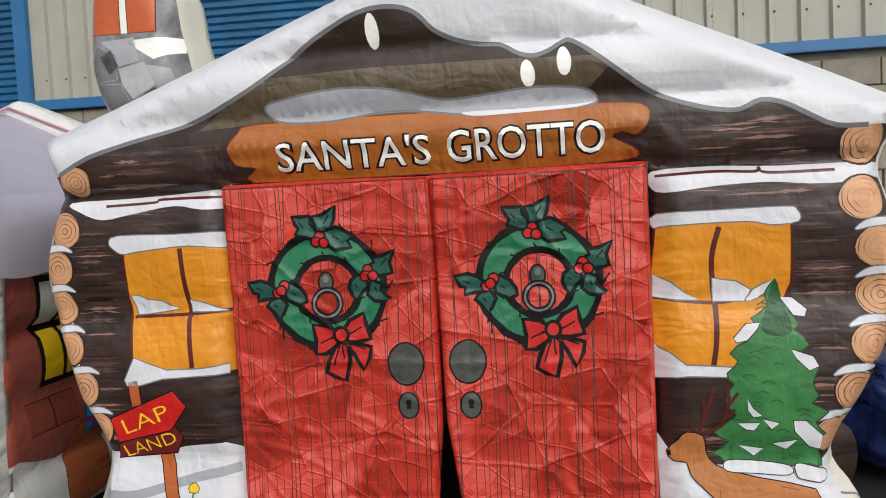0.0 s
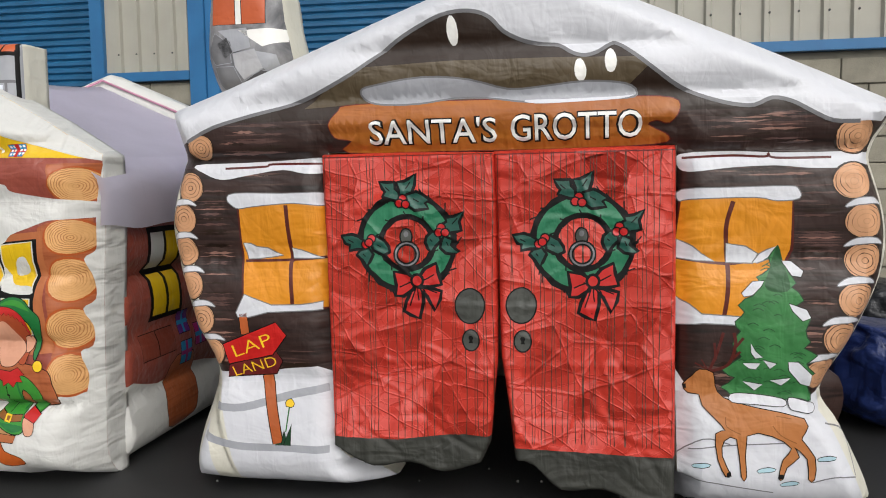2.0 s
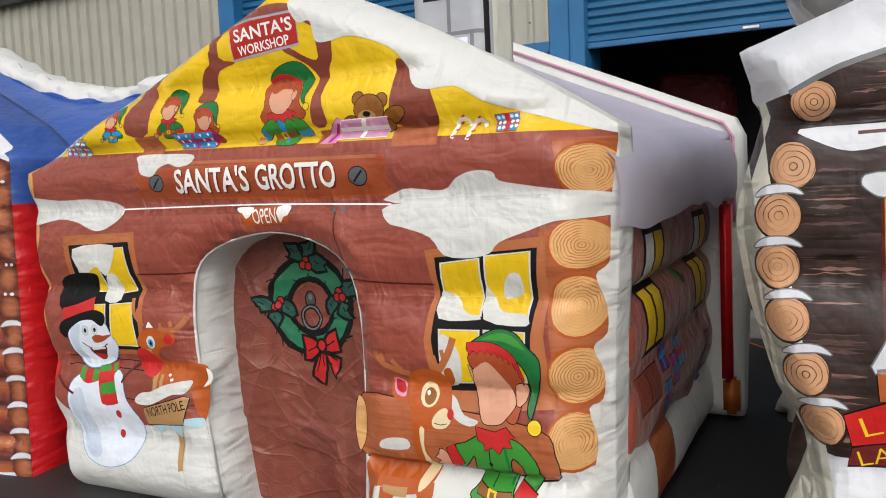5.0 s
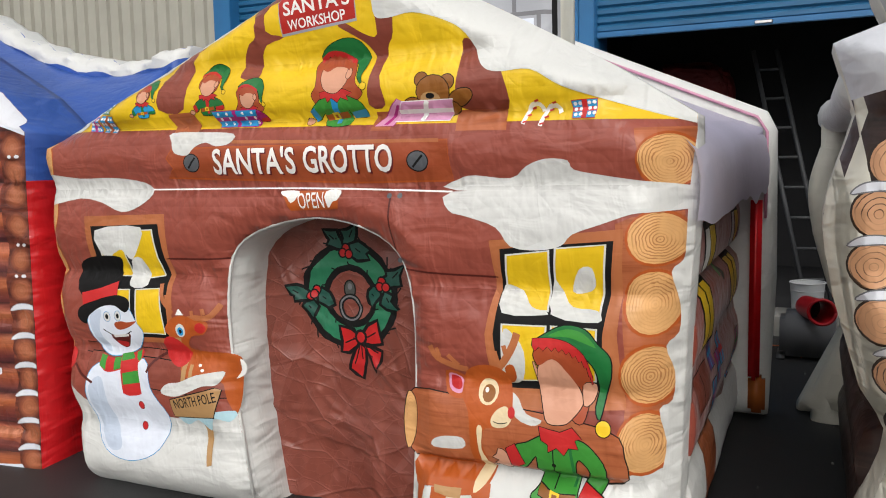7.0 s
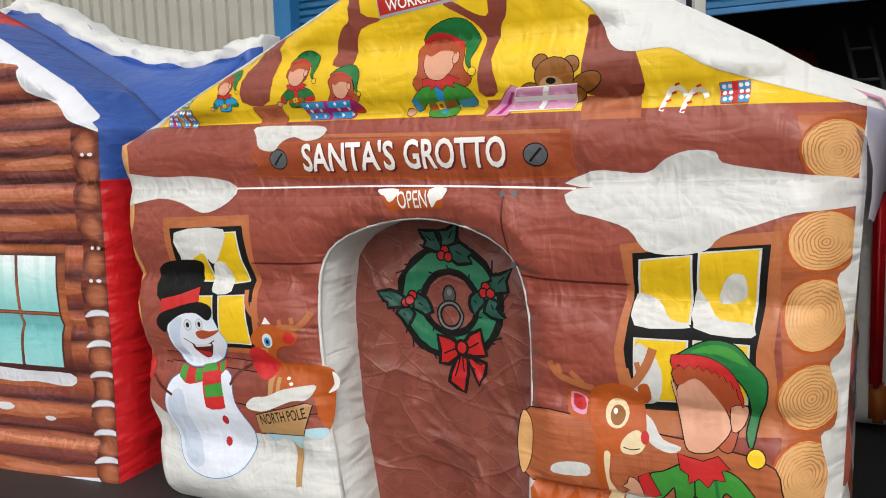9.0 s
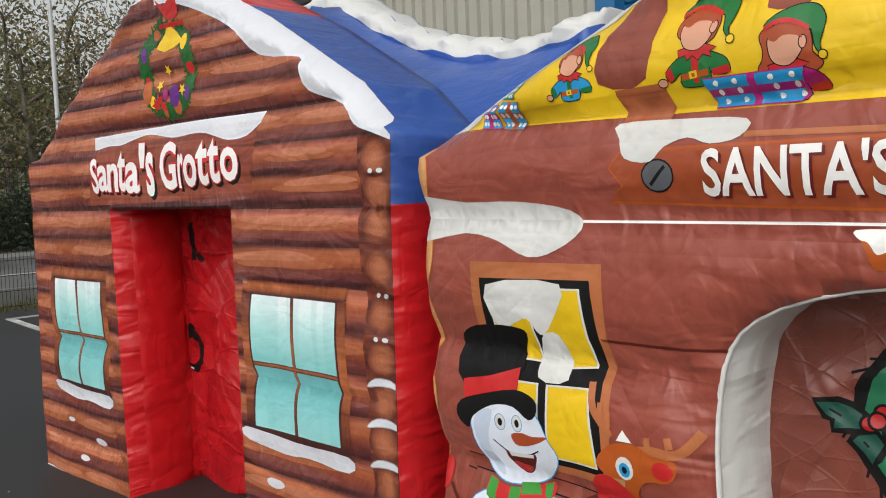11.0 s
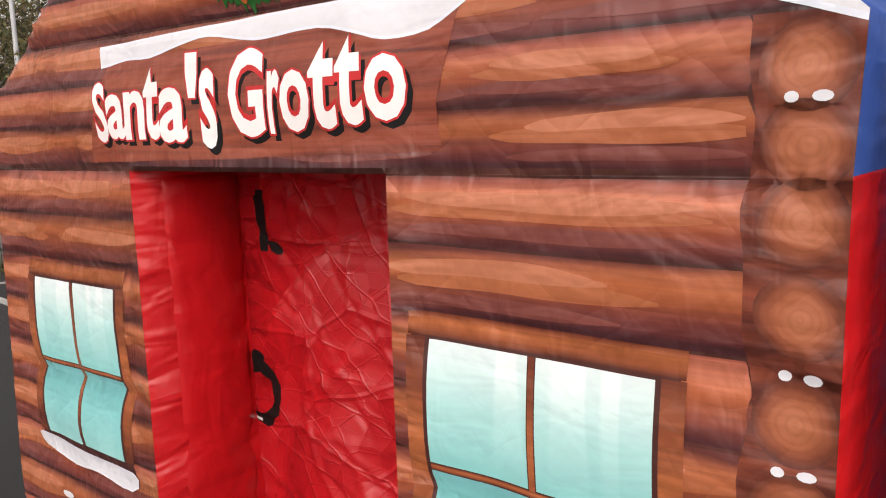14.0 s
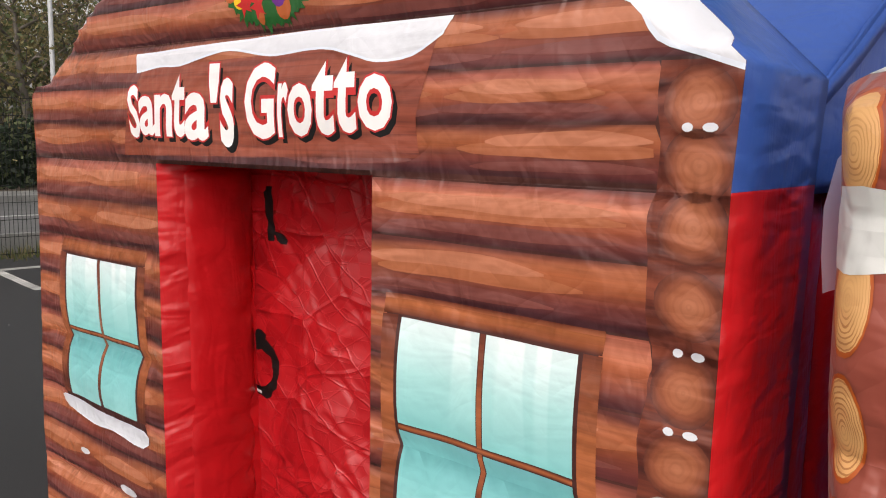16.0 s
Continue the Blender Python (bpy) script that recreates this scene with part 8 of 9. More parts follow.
def log_layers(base, u0, u1, lo, hi, seed):
    rnd = random.Random(seed)
    h, w = hi - lo, u1 - u0
    lay = [(base, [(u0, lo + 0.003), ((u0 + u1) / 2, lo + 0.001), (u1, lo + 0.003), (u1 + 0.02, (lo + hi) / 2), (u1, hi - 0.003), ((u0 + u1) / 2, hi - 0.005), (u0, hi - 0.003)])]
    n = max(1, round(w / 0.55))
    for k in range(n):
        c = u0 + w * (k + 0.5 + rnd.uniform(-0.15, 0.15)) / n
        ln = w / n * rnd.uniform(0.42, 0.56)
        f = rnd.choice((-1, 1))
        for mat, dv, th, q in ((LOBE_P, 0.22, 0.11, 0.95), (LOBE_O, 0.52, 0.15, 1.0), (LOBE_L, 0.66, 0.14, 0.82)):
            s = lobe(0.0, lo + h * (dv + rnd.uniform(-0.04, 0.04)), ln * q * rnd.uniform(0.8, 1.0), h * th, rnd.uniform(-0.05, 0.05) * h)
            off = c + rnd.uniform(-0.12, 0.12) * ln
            s = [(max(u0 + 0.002, min(u1 - 0.002, off + f * a)), max(lo + 0.006, min(hi - 0.006, b))) for a, b in s]
            lay.append((mat, s))
    return lay


rows = [1.435, 1.305, 1.165, 1.025, 0.885, 0.745, 0.605, 0.465, 0.325, 0.185, 0.045, -0.09]
for i, (hi, lo) in enumerate(zip(rows, rows[1:])):
    for u0, u1 in ((-1.4, -0.475), (0.415, 1.12)):
        stamp(CP, c_front, "log_print", log_layers(GOLD if i % 2 == 0 else AMBER, u0, u1, lo, hi, 500 + i * 2 + (u0 > 0)), 0.0015, True, "printed brown log")
rows = [1.445, 1.555, 1.665, 1.785, 1.895, 1.995, 2.10, 2.21, 2.40]
for i, (lo, hi) in enumerate(zip(rows, rows[1:])):
    u0, u1 = (-1.4, 1.12) if i < 2 else (-1.4, 1.3)
    stamp(CP, c_front, "log_print", log_layers(AMBER if i % 2 == 0 else GOLD, u0, u1, lo, hi, 600 + i), 0.0015, True, "printed brown log")

# columns of log ends
stamp(CP, c_front, "log_gap", [(GOLDGAP, curve2([(1.122 + 0.006 * math.sin(q * 2.1) + 0.006 * math.sin(q * 0.9), 0.03 + q * 0.068) for q in range(25)], 3, False) + [(1.34, 1.66), (1.34, 0.03)])], 0.0075, True, "dark gap between printed log ends")
for i, v in enumerate((1.590, 1.482, 1.375, 1.240, 1.085, 0.945, 0.805, 0.672, 0.535, 0.405, 0.275, 0.150)):
    u = 1.200 - 0.008 * max(0.0, 1.4 - v)
    log_end(CP, c_front, u, v, 0.064, 0.064, GOLDEND, GOLDGAP, 80 + i, 0.0085, None)
    if i > 5:
        s = [(u - 0.075, v + 0.045), (u - 0.035, v + 0.074), (u + 0.035, v + 0.076), (u + 0.080, v + 0.050), (u + 0.03, v + 0.056), (u - 0.03, v + 0.052)]
        stamp(CP, c_front, "snow_cap", inked(SNOW, curve2(s, 3), 0.003, GREYSNOW), 0.015, True, "printed snow cap")
    elif i in (1, 4, 5):
        for du, w in ((-0.02, 0.010), (0.020, 0.014)):
            stamp(CP, c_front, "snow_cap", [(SNOW, oval(u + du, v + 0.066, w, 0.008, 10))], 0.015, True)
for u, v, w in ((-1.0, 0.40, 0.03), (-0.72, 0.33, 0.05), (0.62, 0.42, 0.05), (0.88, 0.38, 0.03), (-0.9, 0.22, 0.04)):
    stamp(CP, c_front, "snow_lump", [(SNOW, oval(u, v, w, w * 0.4, 12, 0, 0.06, 4))], 0.008, True, "printed lump of snow")
stamp(CP, c_front, "foot_snow", [(ICE, [(-1.4, -0.05), (-0.4, -0.05), (-0.4, 0.06), (-0.8, 0.10), (-1.4, 0.12)])], 0.009, True, "printed snow along the foot")
stamp(CP, c_front, "foot_snow", [(ICE, [(0.4, -0.05), (1.3, -0.05), (1.3, 0.14), (0.9, 0.11), (0.4, 0.07)])], 0.009, True, "printed snow along the foot")


def teal_window(u0, u1, v0, v1):
    w, um, vm = 0.018, (u0 + u1) / 2, v0 + (v1 - v0) * 0.48
    lay = [(GOLDDARK, grow(rect(u0, v0, u1, v1), 0.058)), (CASING, rect(u0 - 0.05, v1 + 0.006, u1 + 0.05, v1 + 0.052)), (CASING, rect(u0 - 0.052, v0, u0 - 0.008, v1 + 0.004)), (CASING, rect(u1 + 0.008, v0, u1 + 0.052, v1 + 0.004)), (GOLDDARK, rect(u0 - 0.01, v0 - 0.012, u1 + 0.01, v1 + 0.006))]
    for a, c in ((u0, um - w / 2), (um + w / 2, u1)):
        lay += [(TEAL_LOW, rect(a, v0, c, vm - w / 2)), (TEAL, rect(a, vm + w / 2, c, v1))]
    lay += [(CASING, rect(um - w * 0.36, v0, um + w * 0.36, v1)), (CASING, rect(u0, vm - w * 0.36, u1, vm + w * 0.36))]
    stamp(CP, c_front, "window_print", lay, 0.0085, True, "teal printed window with brown glazing bars")
    sill = curve2([(u0 - 0.06, v0 - 0.015), (um, v0 - 0.030), (u1 + 0.03, v0 - 0.030), (u1 + 0.02, v0 - 0.085), (um + 0.05, v0 - 0.075), (um - 0.08, v0 - 0.082), (u0 - 0.05, v0 - 0.060)], 3)
    stamp(CP, c_front, "sill_snow", inked(SNOW, sill, 0.003, ICE), 0.018, True, "printed snow on the sill")


teal_window(0.512, 0.985, 0.620, 1.115)
teal_window(-1.085, -0.635, 0.595, 1.100)

# name board
LEFT = 0.022
bd = [(-0.665, 1.455), (0.58, 1.478), (0.575, 1.57), (0.632, 1.740), (-0.53, 1.715), (-0.60, 1.60)]
bd = [(u - LEFT, v) for u, v in bd]
stamp(CP, c_front, "name_board", [(NAMEWOOD, bd)], 0.0085, False, "dark wooden name board print")
sn = [(-0.575, 1.755)] + curve2([(-0.555, 1.708), (-0.44, 1.722), (-0.33, 1.720), (-0.20, 1.742), (-0.10, 1.752), (0.02, 1.735), (0.10, 1.728), (0.275, 1.735), (0.38, 1.715), (0.46, 1.696), (0.56, 1.705), (0.64, 1.745)], 3, False) + [(0.66, 1.775), (0.1, 1.772)]
sn = [(u - LEFT, v) for u, v in sn]
stamp(CP, c_front, "board_snow", [(ICE, grow(sn, 0.006)), (SNOW, sn)], 0.011, False, "snow print on the name board")
for word, rows in (("Santas", (("S", -0.600, -0.545, 1.512, 1.665), ("a", -0.540, -0.455, 1.520, 1.632), ("n", -0.450, -0.355, 1.518, 1.636), ("t", -0.352, -0.285, 1.516, 1.688), ("a", -0.280, -0.168, 1.508, 1.636), ("'", -0.160, -0.118, 1.612, 1.712), ("s", -0.104, -0.048, 1.492, 1.672))),
                   ("Grotto", (("G", 0.006, 0.130, 1.516, 1.705), ("r", 0.150, 0.186, 1.522, 1.652), ("o", 0.190, 0.277, 1.524, 1.648), ("t", 0.282, 0.350, 1.528, 1.698), ("t", 0.355, 0.422, 1.534, 1.704), ("o", 0.435, 0.533, 1.540, 1.662)))):
    shift, squeeze = (LEFT + 0.028, 0.95) if word == "Santas" else (LEFT + 0.026, 1.0)
    rows = [(ch, a * squeeze - shift, c * squeeze - shift, lo, hi) for ch, a, c, lo, hi in rows]
    lay = [(BLACK, letter(*r, 0.035, (0.014, -0.014))) for r in rows] + [(TRIMRED, letter(*r, 0.062)) for r in rows] + [(PANEW, letter(*r, 0.024)) for r in rows]
    stamp(CP, c_front, "lettering", lay, 0.010, False, "white letters edged in red " + word)

# gable snow
for s, up in ((-1, 0.05), (1, 0.0)):
    sn = curve2([(s * 1.30, 1.640), (s * 1.20, 1.675), (s * 1.12, 1.705), (s * 1.06, 1.775), (s * 0.90, 1.835), (s * 0.86, 1.905), (s * 0.84, 1.955), (s * 0.64, 1.985), (s * 0.52, 2.08), (s * 0.30, 2.19), (s * 0.12, 2.25), (0, 2.26)], 3, False)
    sn = [(u, v + up) for u, v in sn]
    stamp(CP, c_front, "gable_snow", [(ICE, [(p[0] - s * 0.006, p[1] - 0.008) for p in sn] + [(0, 2.6), (s * 1.6, 2.6), (s * 1.6, 1.64)]), (SNOW, sn + [(0, 2.6), (s * 1.6, 2.6), (s * 1.6, 1.64)])], 0.009, True, "white printed snow on the gable edge")

# hanging garland
GARLAND = fabric("garland_print", (0.012, 0.10, 0.018), 0.7, 0.45, 0.4)
rnd = random.Random(12)
gu, gv = 0.05, 2.00
spine = curve2([(gu - 0.02, gv + 0.16), (gu - 0.14, gv + 0.08), (gu - 0.155, gv - 0.07), (gu - 0.07, gv - 0.155), (gu + 0.06, gv - 0.16), (gu + 0.15, gv - 0.08), (gu + 0.14, gv + 0.07), (gu + 0.03, gv + 0.16)], 7, False)
lay = []
for k, (u, v) in enumerate(spine):
    lay.append((GARLAND, [(u + rnd.uniform(0.035, 0.06) * (1 if j % 2 else 0.55) * math.cos(math.tau * j / 14 + k), v + rnd.uniform(0.035, 0.06) * (1 if j % 2 else 0.55) * math.sin(math.tau * j / 14 + k)) for j in range(14)]))
for k in range(10):
    u, v = spine[(k * 5 + 3) % len(spine)]
    q = (POST, PURPLE, TRIMRED, LETTER_Y, POST)[k % 5]
    lay.append((q, oval(u, v, rnd.uniform(0.016, 0.030), rnd.uniform(0.02, 0.034), 14)))
lay += [(TRIMRED, curve2([(gu + 0.02, gv + 0.19), (gu - 0.05, gv + 0.27), (gu + 0.01, gv + 0.24), (gu + 0.08, gv + 0.28), (gu + 0.10, gv + 0.20), (gu + 0.05, gv + 0.18)], 3)), (LETTER_Y, [(gu + 0.02, gv + 0.17), (gu - 0.06, gv + 0.08), (gu + 0.0, gv + 0.06), (gu + 0.06, gv + 0.07), (gu + 0.12, gv + 0.09)]), (BERRY, rect(gu - 0.04, gv + 0.155, gu + 0.12, gv + 0.172))]
lay += [(POST, oval(-0.10, 1.915, 0.034, 0.050, 16)), (PURPLE, oval(0.095, 1.885, 0.033, 0.044, 16)), (MAGENTA, oval(0.030, 1.895, 0.018, 0.024, 12))]
for fu, fv in ((-0.045, 1.858), (0.01, 1.848), (-0.018, 1.875)):
    lay.append((TRIMRED, [(fu + (0.034 if j % 2 else 0.014) * math.cos(math.tau * j / 10), fv + (0.034 if j % 2 else 0.014) * math.sin(math.tau * j / 10)) for j in range(10)]))
for fu, fv in ((-0.015, 1.935), (0.150, 1.905), (0.05, 1.99)):
    lay.append((LETTER_Y, [(fu + (0.026 if j % 2 else 0.011) * math.cos(math.tau * j / 10 + 0.3), fv + (0.026 if j % 2 else 0.011) * math.sin(math.tau * j / 10 + 0.3)) for j in range(10)]))
stamp(CP, c_front, "garland_print", lay, 0.010, False, "green printed garland with baubles and ribbon")

# red door curtain inside the recess
m, nt, b = shader("red_door_sheet", 0.34, 0, 0.5)
tone = noise_tex(nt, obj_coords(nt), 4.0, 4.0)
nt.links.new(ramp(nt, tone, [(0.3, (0.36, 0.006, 0.010)), (0.7, (0.46, 0.009, 0.013))]), b.inputs["Base Color"])
creased(nt, b, 0.8)
P = curtain_panel([(-0.64, 0.12), (-0.2, 0.08), (0.1, 0.14), (0.46, 0.10), (0.47, 1.45), (-0.64, 1.45)], 2.7, 0.03)
cd = part("curtain_door", P.skin([P.outline], 0.0, 0.0125), m, C, "crumpled shiny red door sheet")
cd.matrix_basis = pose(0, 0.33, 0)
ko = [(BLACK, q) for q in arc_band(-0.455, 0.735, 0.100, 0.066, 2, 0.08, 5, 24)] + [(BLACK, oval(-0.47, 0.835, 0.040, 0.036, 12, 0, 0.1, 2)), (PANEW, stroke([(-0.525, 0.695), (-0.50, 0.660), (-0.455, 0.650)], 0.010)), (PANEW, stroke([(-0.52, 0.840), (-0.495, 0.872)], 0.008))]
stamp(P, cd, "knocker_print", ko, 0.005, False, "black printed ring knocker", 0.0125)
stamp(P, cd, "hinge_print", [(BLACK, curve2([(-0.415, 1.34), (-0.375, 1.34), (-0.375, 1.25), (-0.36, 1.185), (-0.31, 1.175), (-0.32, 1.20), (-0.35, 1.21), (-0.40, 1.20)], 2)), (BLACK, rect(-0.405, 1.18, -0.372, 1.36))], 0.005, False, "black printed hinge", 0.0125)


# ---- yard edge, road, trees ----
ROADGREY = fabric("road_asphalt", (0.115, 0.115, 0.112), 0.3, 0.8, 0.15)
LINEWHITE = fabric("worn_line_paint", (0.42, 0.42, 0.40), 0.2, 0.8, 0.35)
KERB = fabric("kerb_stone", (0.20, 0.20, 0.19), 0.3, 0.85, 0.2)
SOIL = fabric("leaf_litter", (0.075, 0.055, 0.038), 1.0, 0.9, 0.4)
FENCEBLACK = fabric("fence_paint", (0.012, 0.014, 0.013), 0.0, 0.5, 0.2)
BARK = fabric("bark", (0.140, 0.120, 0.098), 1.0, 0.9, 0.3)
CARBLUE = fabric("car_blue_paint", (0.022, 0.026, 0.32), 0.0, 0.22, 0.04)
CARBLACK = fabric("car_black_plastic", (0.012, 0.012, 0.013), 0.0, 0.55, 0.1)
RIM = fabric("wheel_rim_metal", (0.30, 0.30, 0.31), 0.0, 0.35, 0.1)
LAMPGLASS = fabric("headlight_glass", (0.75, 0.76, 0.78), 0.0, 0.12, 0.04)
GALV = fabric("galvanised_steel", (0.40, 0.41, 0.42), 0.0, 0.5, 0.08)


def slab(name, x0, x1, y0, y1, z0, z1, mat, label, category):
    ob = bm_object(name, box(bmesh.new(), x0, x1, y0, y1, z0, z1, 0.01), mat, None, label, smooth=False)
    return tagged(ob, label, category, kind="structure")


slab("road", -21.6, -15.6, -60, 80, -0.02, 0.176, ROADGREY, "grey worn asphalt road beyond the fence", "road")
slab("kerb", -21.75, -21.6, -60, 80, -0.02, 0.29, KERB, "low grey stone kerb", "kerb")
slab("kerb_near", -15.6, -15.45, -60, 80, -0.02, 0.24, KERB, "low grey stone kerb", "kerb")
slab("pavement", -23.2, -21.75, -60, 80, -0.02, 0.28, KERB, "grey footpath beside the road", "pavement")
bm = bmesh.new()
bmesh.ops.create_grid(bm, x_segments=20, y_segments=60, size=1)
for v in bm.verts:
    x, y = v.co.x, v.co.y
    v.co = Vector((-29.0 + x * 5.8, 8 + y * 60, 0.28 + 0.9 * max(0.0, -x + 0.6) * 0.5 + 0.15 * noise.noise(Vector((x * 3, y * 30, 0)))))
tagged(bm_object("bank", bm, SOIL), "brown leaf-strewn bank under the trees", "ground", kind="structure")
for k in range(-6, 9):
    slab("road_line", -18.66, -18.54, k * 6.0, k * 6.0 + 3.4, 0.170, 0.1805, LINEWHITE, "worn white road line", "road line")
slab("parking_line", -14.05, -12.6, 1.18, 1.27, -0.001, 0.004, LINEWHITE, "worn white parking line on tarmac", "parking line")
slab("parking_line", -14.14, -14.05, 1.18, 5.5, -0.001, 0.004, LINEWHITE, "worn white parking line on tarmac", "parking line")

# mesh fence
F = thing("fence", pose(-14.93, 0, 0), "black welded mesh fence along the yard edge", "fence")
for k in range(-3, 6):
    y = 0.60 + k * 2.52
    part("post", box(bmesh.new(), -0.045, 0.045, y - 0.04, y + 0.04, 0, 2.05, 0.008), FENCEBLACK, F, "black steel fence post", smooth=False)
    if k < 5:
        bm = bmesh.new()
        for j in range(51):
            yy = y + 0.04 + j * 0.0488
            tube(bm, [(0, yy, 0.04), (0, yy, 1.95)], 0.0035, 3, 0, False)
        for j in range(10):
            z = 0.06 + j * 0.207
            tube(bm, [(0.008, y + 0.03, z), (0.008, y + 2.49, z)], 0.005, 3, 0, False)
        tagged(part("mesh_panel", bm, FENCEBLACK, F, "welded wire mesh panel"), kind="stuff")


def quads(name, centres, sizes, mats, seed, flat=0.0):
    """Many small leaf faces as one mesh."""
    rng = np.random.default_rng(seed)
    n = len(centres)
    a = rng.normal(size=(n, 3))
    a /= np.linalg.norm(a, axis=1)[:, None]
    b = rng.normal(size=(n, 3))
    b -= a * (a * b).sum(1)[:, None]
    b /= np.linalg.norm(b, axis=1)[:, None]
    s = sizes[:, None]
    v = np.stack([centres - a * s, centres + b * s * 0.55, centres + a * s, centres - b * s * 0.55], 1).reshape(-1, 3)
    me = bpy.data.meshes.new(name)
    me.from_pydata(v.tolist(), [], np.arange(n * 4).reshape(-1, 4).tolist())
    for m in mats:
        me.materials.append(m)
    me.polygons.foreach_set("material_index", rng.integers(0, len(mats), n).astype(np.int32))
    return me


def leaf(name, col):
    m, nt, b = shader(name, 0.65)
    g = nt.nodes.new("ShaderNodeNewGeometry")
    lo, hi = tuple(c * 0.55 for c in col), tuple(c * 1.5 for c in col)
    tone = ramp(nt, g.outputs["Random Per Island"], [(0.0, lo), (1.0, hi)])
    nt.links.new(tone, b.inputs["Base Color"])
    thin = nt.nodes.new("ShaderNodeBsdfTranslucent")
    nt.links.new(tone, thin.inputs["Color"])
    both = nt.nodes.new("ShaderNodeMixShader")
    both.inputs[0].default_value = 0.45
    nt.links.new(b.outputs[0], both.inputs[1])
    nt.links.new(thin.outputs[0], both.inputs[2])
    nt.links.new(both.outputs[0], nt.nodes["Material Output"].inputs["Surface"])
    return m


OLIVE_LEAF = leaf("olive_leaf", (0.215, 0.185, 0.085))
BROWN_LEAF = leaf("brown_leaf", (0.270, 0.200, 0.105))
GREEN_LEAF = leaf("green_leaf", (0.110, 0.130, 0.058))
DARK_LEAF = leaf("ivy_leaf", (0.032, 0.050, 0.028))


def tree(x, y, h, spread, n, mats, seed, label, bare=0.3):
    rnd = random.Random(seed)
    t = thing("tree", pose(x, y, 0.25), label, "tree", "roadside trees")
    tips = []
    bm = bmesh.new()
    top = Vector((rnd.uniform(-0.3, 0.3), rnd.uniform(-0.3, 0.3), h * 0.78))
    spine = [Vector((0, 0, -0.3)), Vector((0.05, 0.08, h * 0.25)), top * 0.6 + Vector((rnd.uniform(-0.2, 0.2), rnd.uniform(-0.2, 0.2), 0.0)), top]
    sp = curve3(spine, 5)
    tube(bm, sp, [0.16 * (1 - 0.85 * i / (len(sp) - 1)) for i in range(len(sp))], 8)
    part("trunk", bm, BARK, t, "dark bare trunk")
    bm = bmesh.new()
    for k in range(15):
        f = 0.22 + 0.76 * k / 14
        p = sp[min(len(sp) - 1, int(f * (len(sp) - 1)))]
        a = k * 2.4 + rnd.uniform(-0.4, 0.4)
        ln = spread * rnd.uniform(0.6, 1.1) * (1.1 - 0.5 * f)
        tip = p + Vector((math.cos(a) * ln, math.sin(a) * ln, ln * rnd.uniform(0.25, 0.9)))
        mid = (p + tip) / 2 + Vector((rnd.uniform(-0.2, 0.2), rnd.uniform(-0.2, 0.2), rnd.uniform(-0.1, 0.25)))
        c = curve3([p, mid, tip], 4)
        tube(bm, c, [0.05 * (1 - 0.8 * i / (len(c) - 1)) for i in range(len(c))], 5, 0, False)
        tips += [tip, mid, (mid + tip) / 2]
        for j in range(4):
            q = c[rnd.randrange(2, len(c))]
            e = q + Vector((rnd.uniform(-1, 1), rnd.uniform(-1, 1), rnd.uniform(0.1, 1.1))) * (0.28 * spread)
            tube(bm, [q, (q + e) / 2 + Vector((rnd.uniform(-0.1, 0.1), 0, 0.06)), e], [0.017, 0.011, 0.005], 4, 0, False)
            tips += [e, (q + e) / 2]
    part("limb", bm, BARK, t, "thin bare branches")
    rng = np.random.default_rng(seed)
    tips = np.array([list(p) for p in tips])
    pick = tips[rng.integers(0, len(tips), n)]
    cen = pick + rng.normal(size=(n, 3)) * (0.20 * spread)
    cen[:, 2] = np.maximum(cen[:, 2], 0.2)
    crown = new("crown", quads("crown", cen, rng.uniform(0.035, 0.085, n), mats, seed))
    crown.parent = t
    return t


spots = [(-26.0, -5.5, 6.4, 2.2), (-26.8, -2.4, 7.2, 2.4), (-25.6, 0.6, 6.2, 2.1), (-26.5, 2.9, 6.6, 2.2), (-25.4, 4.9, 6.0, 2.0), (-27.2, 6.9, 7.4, 2.5), (-25.9, 9.0, 7.8, 2.6), (-28.6, 1.6, 8.2, 2.6), (-28.9, 5.2, 8.6, 2.7), (-28.2, 10.8, 8.6, 2.8), (-26.6, 12.6, 7.6, 2.6), (-29.6, -3.2, 8.0, 2.6), (-31.5, 8.0, 9.4, 3.0), (-31.8, 13.5, 9.4, 3.0)]
for i, (x, y, h, sp) in enumerate(spots):
    mats = ([OLIVE_LEAF, BROWN_LEAF], [OLIVE_LEAF, GREEN_LEAF], [BROWN_LEAF, OLIVE_LEAF, GREEN_LEAF])[i % 3]
    tree(x, y, h, sp, 1700 if y < 4 else 3400, mats, 300 + i, "half-bare roadside tree with olive brown leaves")

# ivy hedge below the trees
rng = np.random.default_rng(77)
n = 16000
cen = np.stack([rng.uniform(-24.9, -23.5, n), rng.uniform(-9, 18, n), rng.uniform(0.1, 1.0, n) ** 0.8 * 2.4], 1)
cen[:, 2] *= 0.80 + 0.22 * np.sin(cen[:, 1] * 1.3) * np.sin(cen[:, 1] * 0.37 + 1)
hedge = new("hedge", quads("hedge", cen, rng.uniform(0.05, 0.11, n), [DARK_LEAF, GREEN_LEAF, DARK_LEAF], 5))
tagged(hedge, "dark green ivy hedge behind the road", "hedge", kind="stuff")
bm = bmesh.new()
bmesh.ops.create_grid(bm, x_segments=4, y_segments=80, size=1)
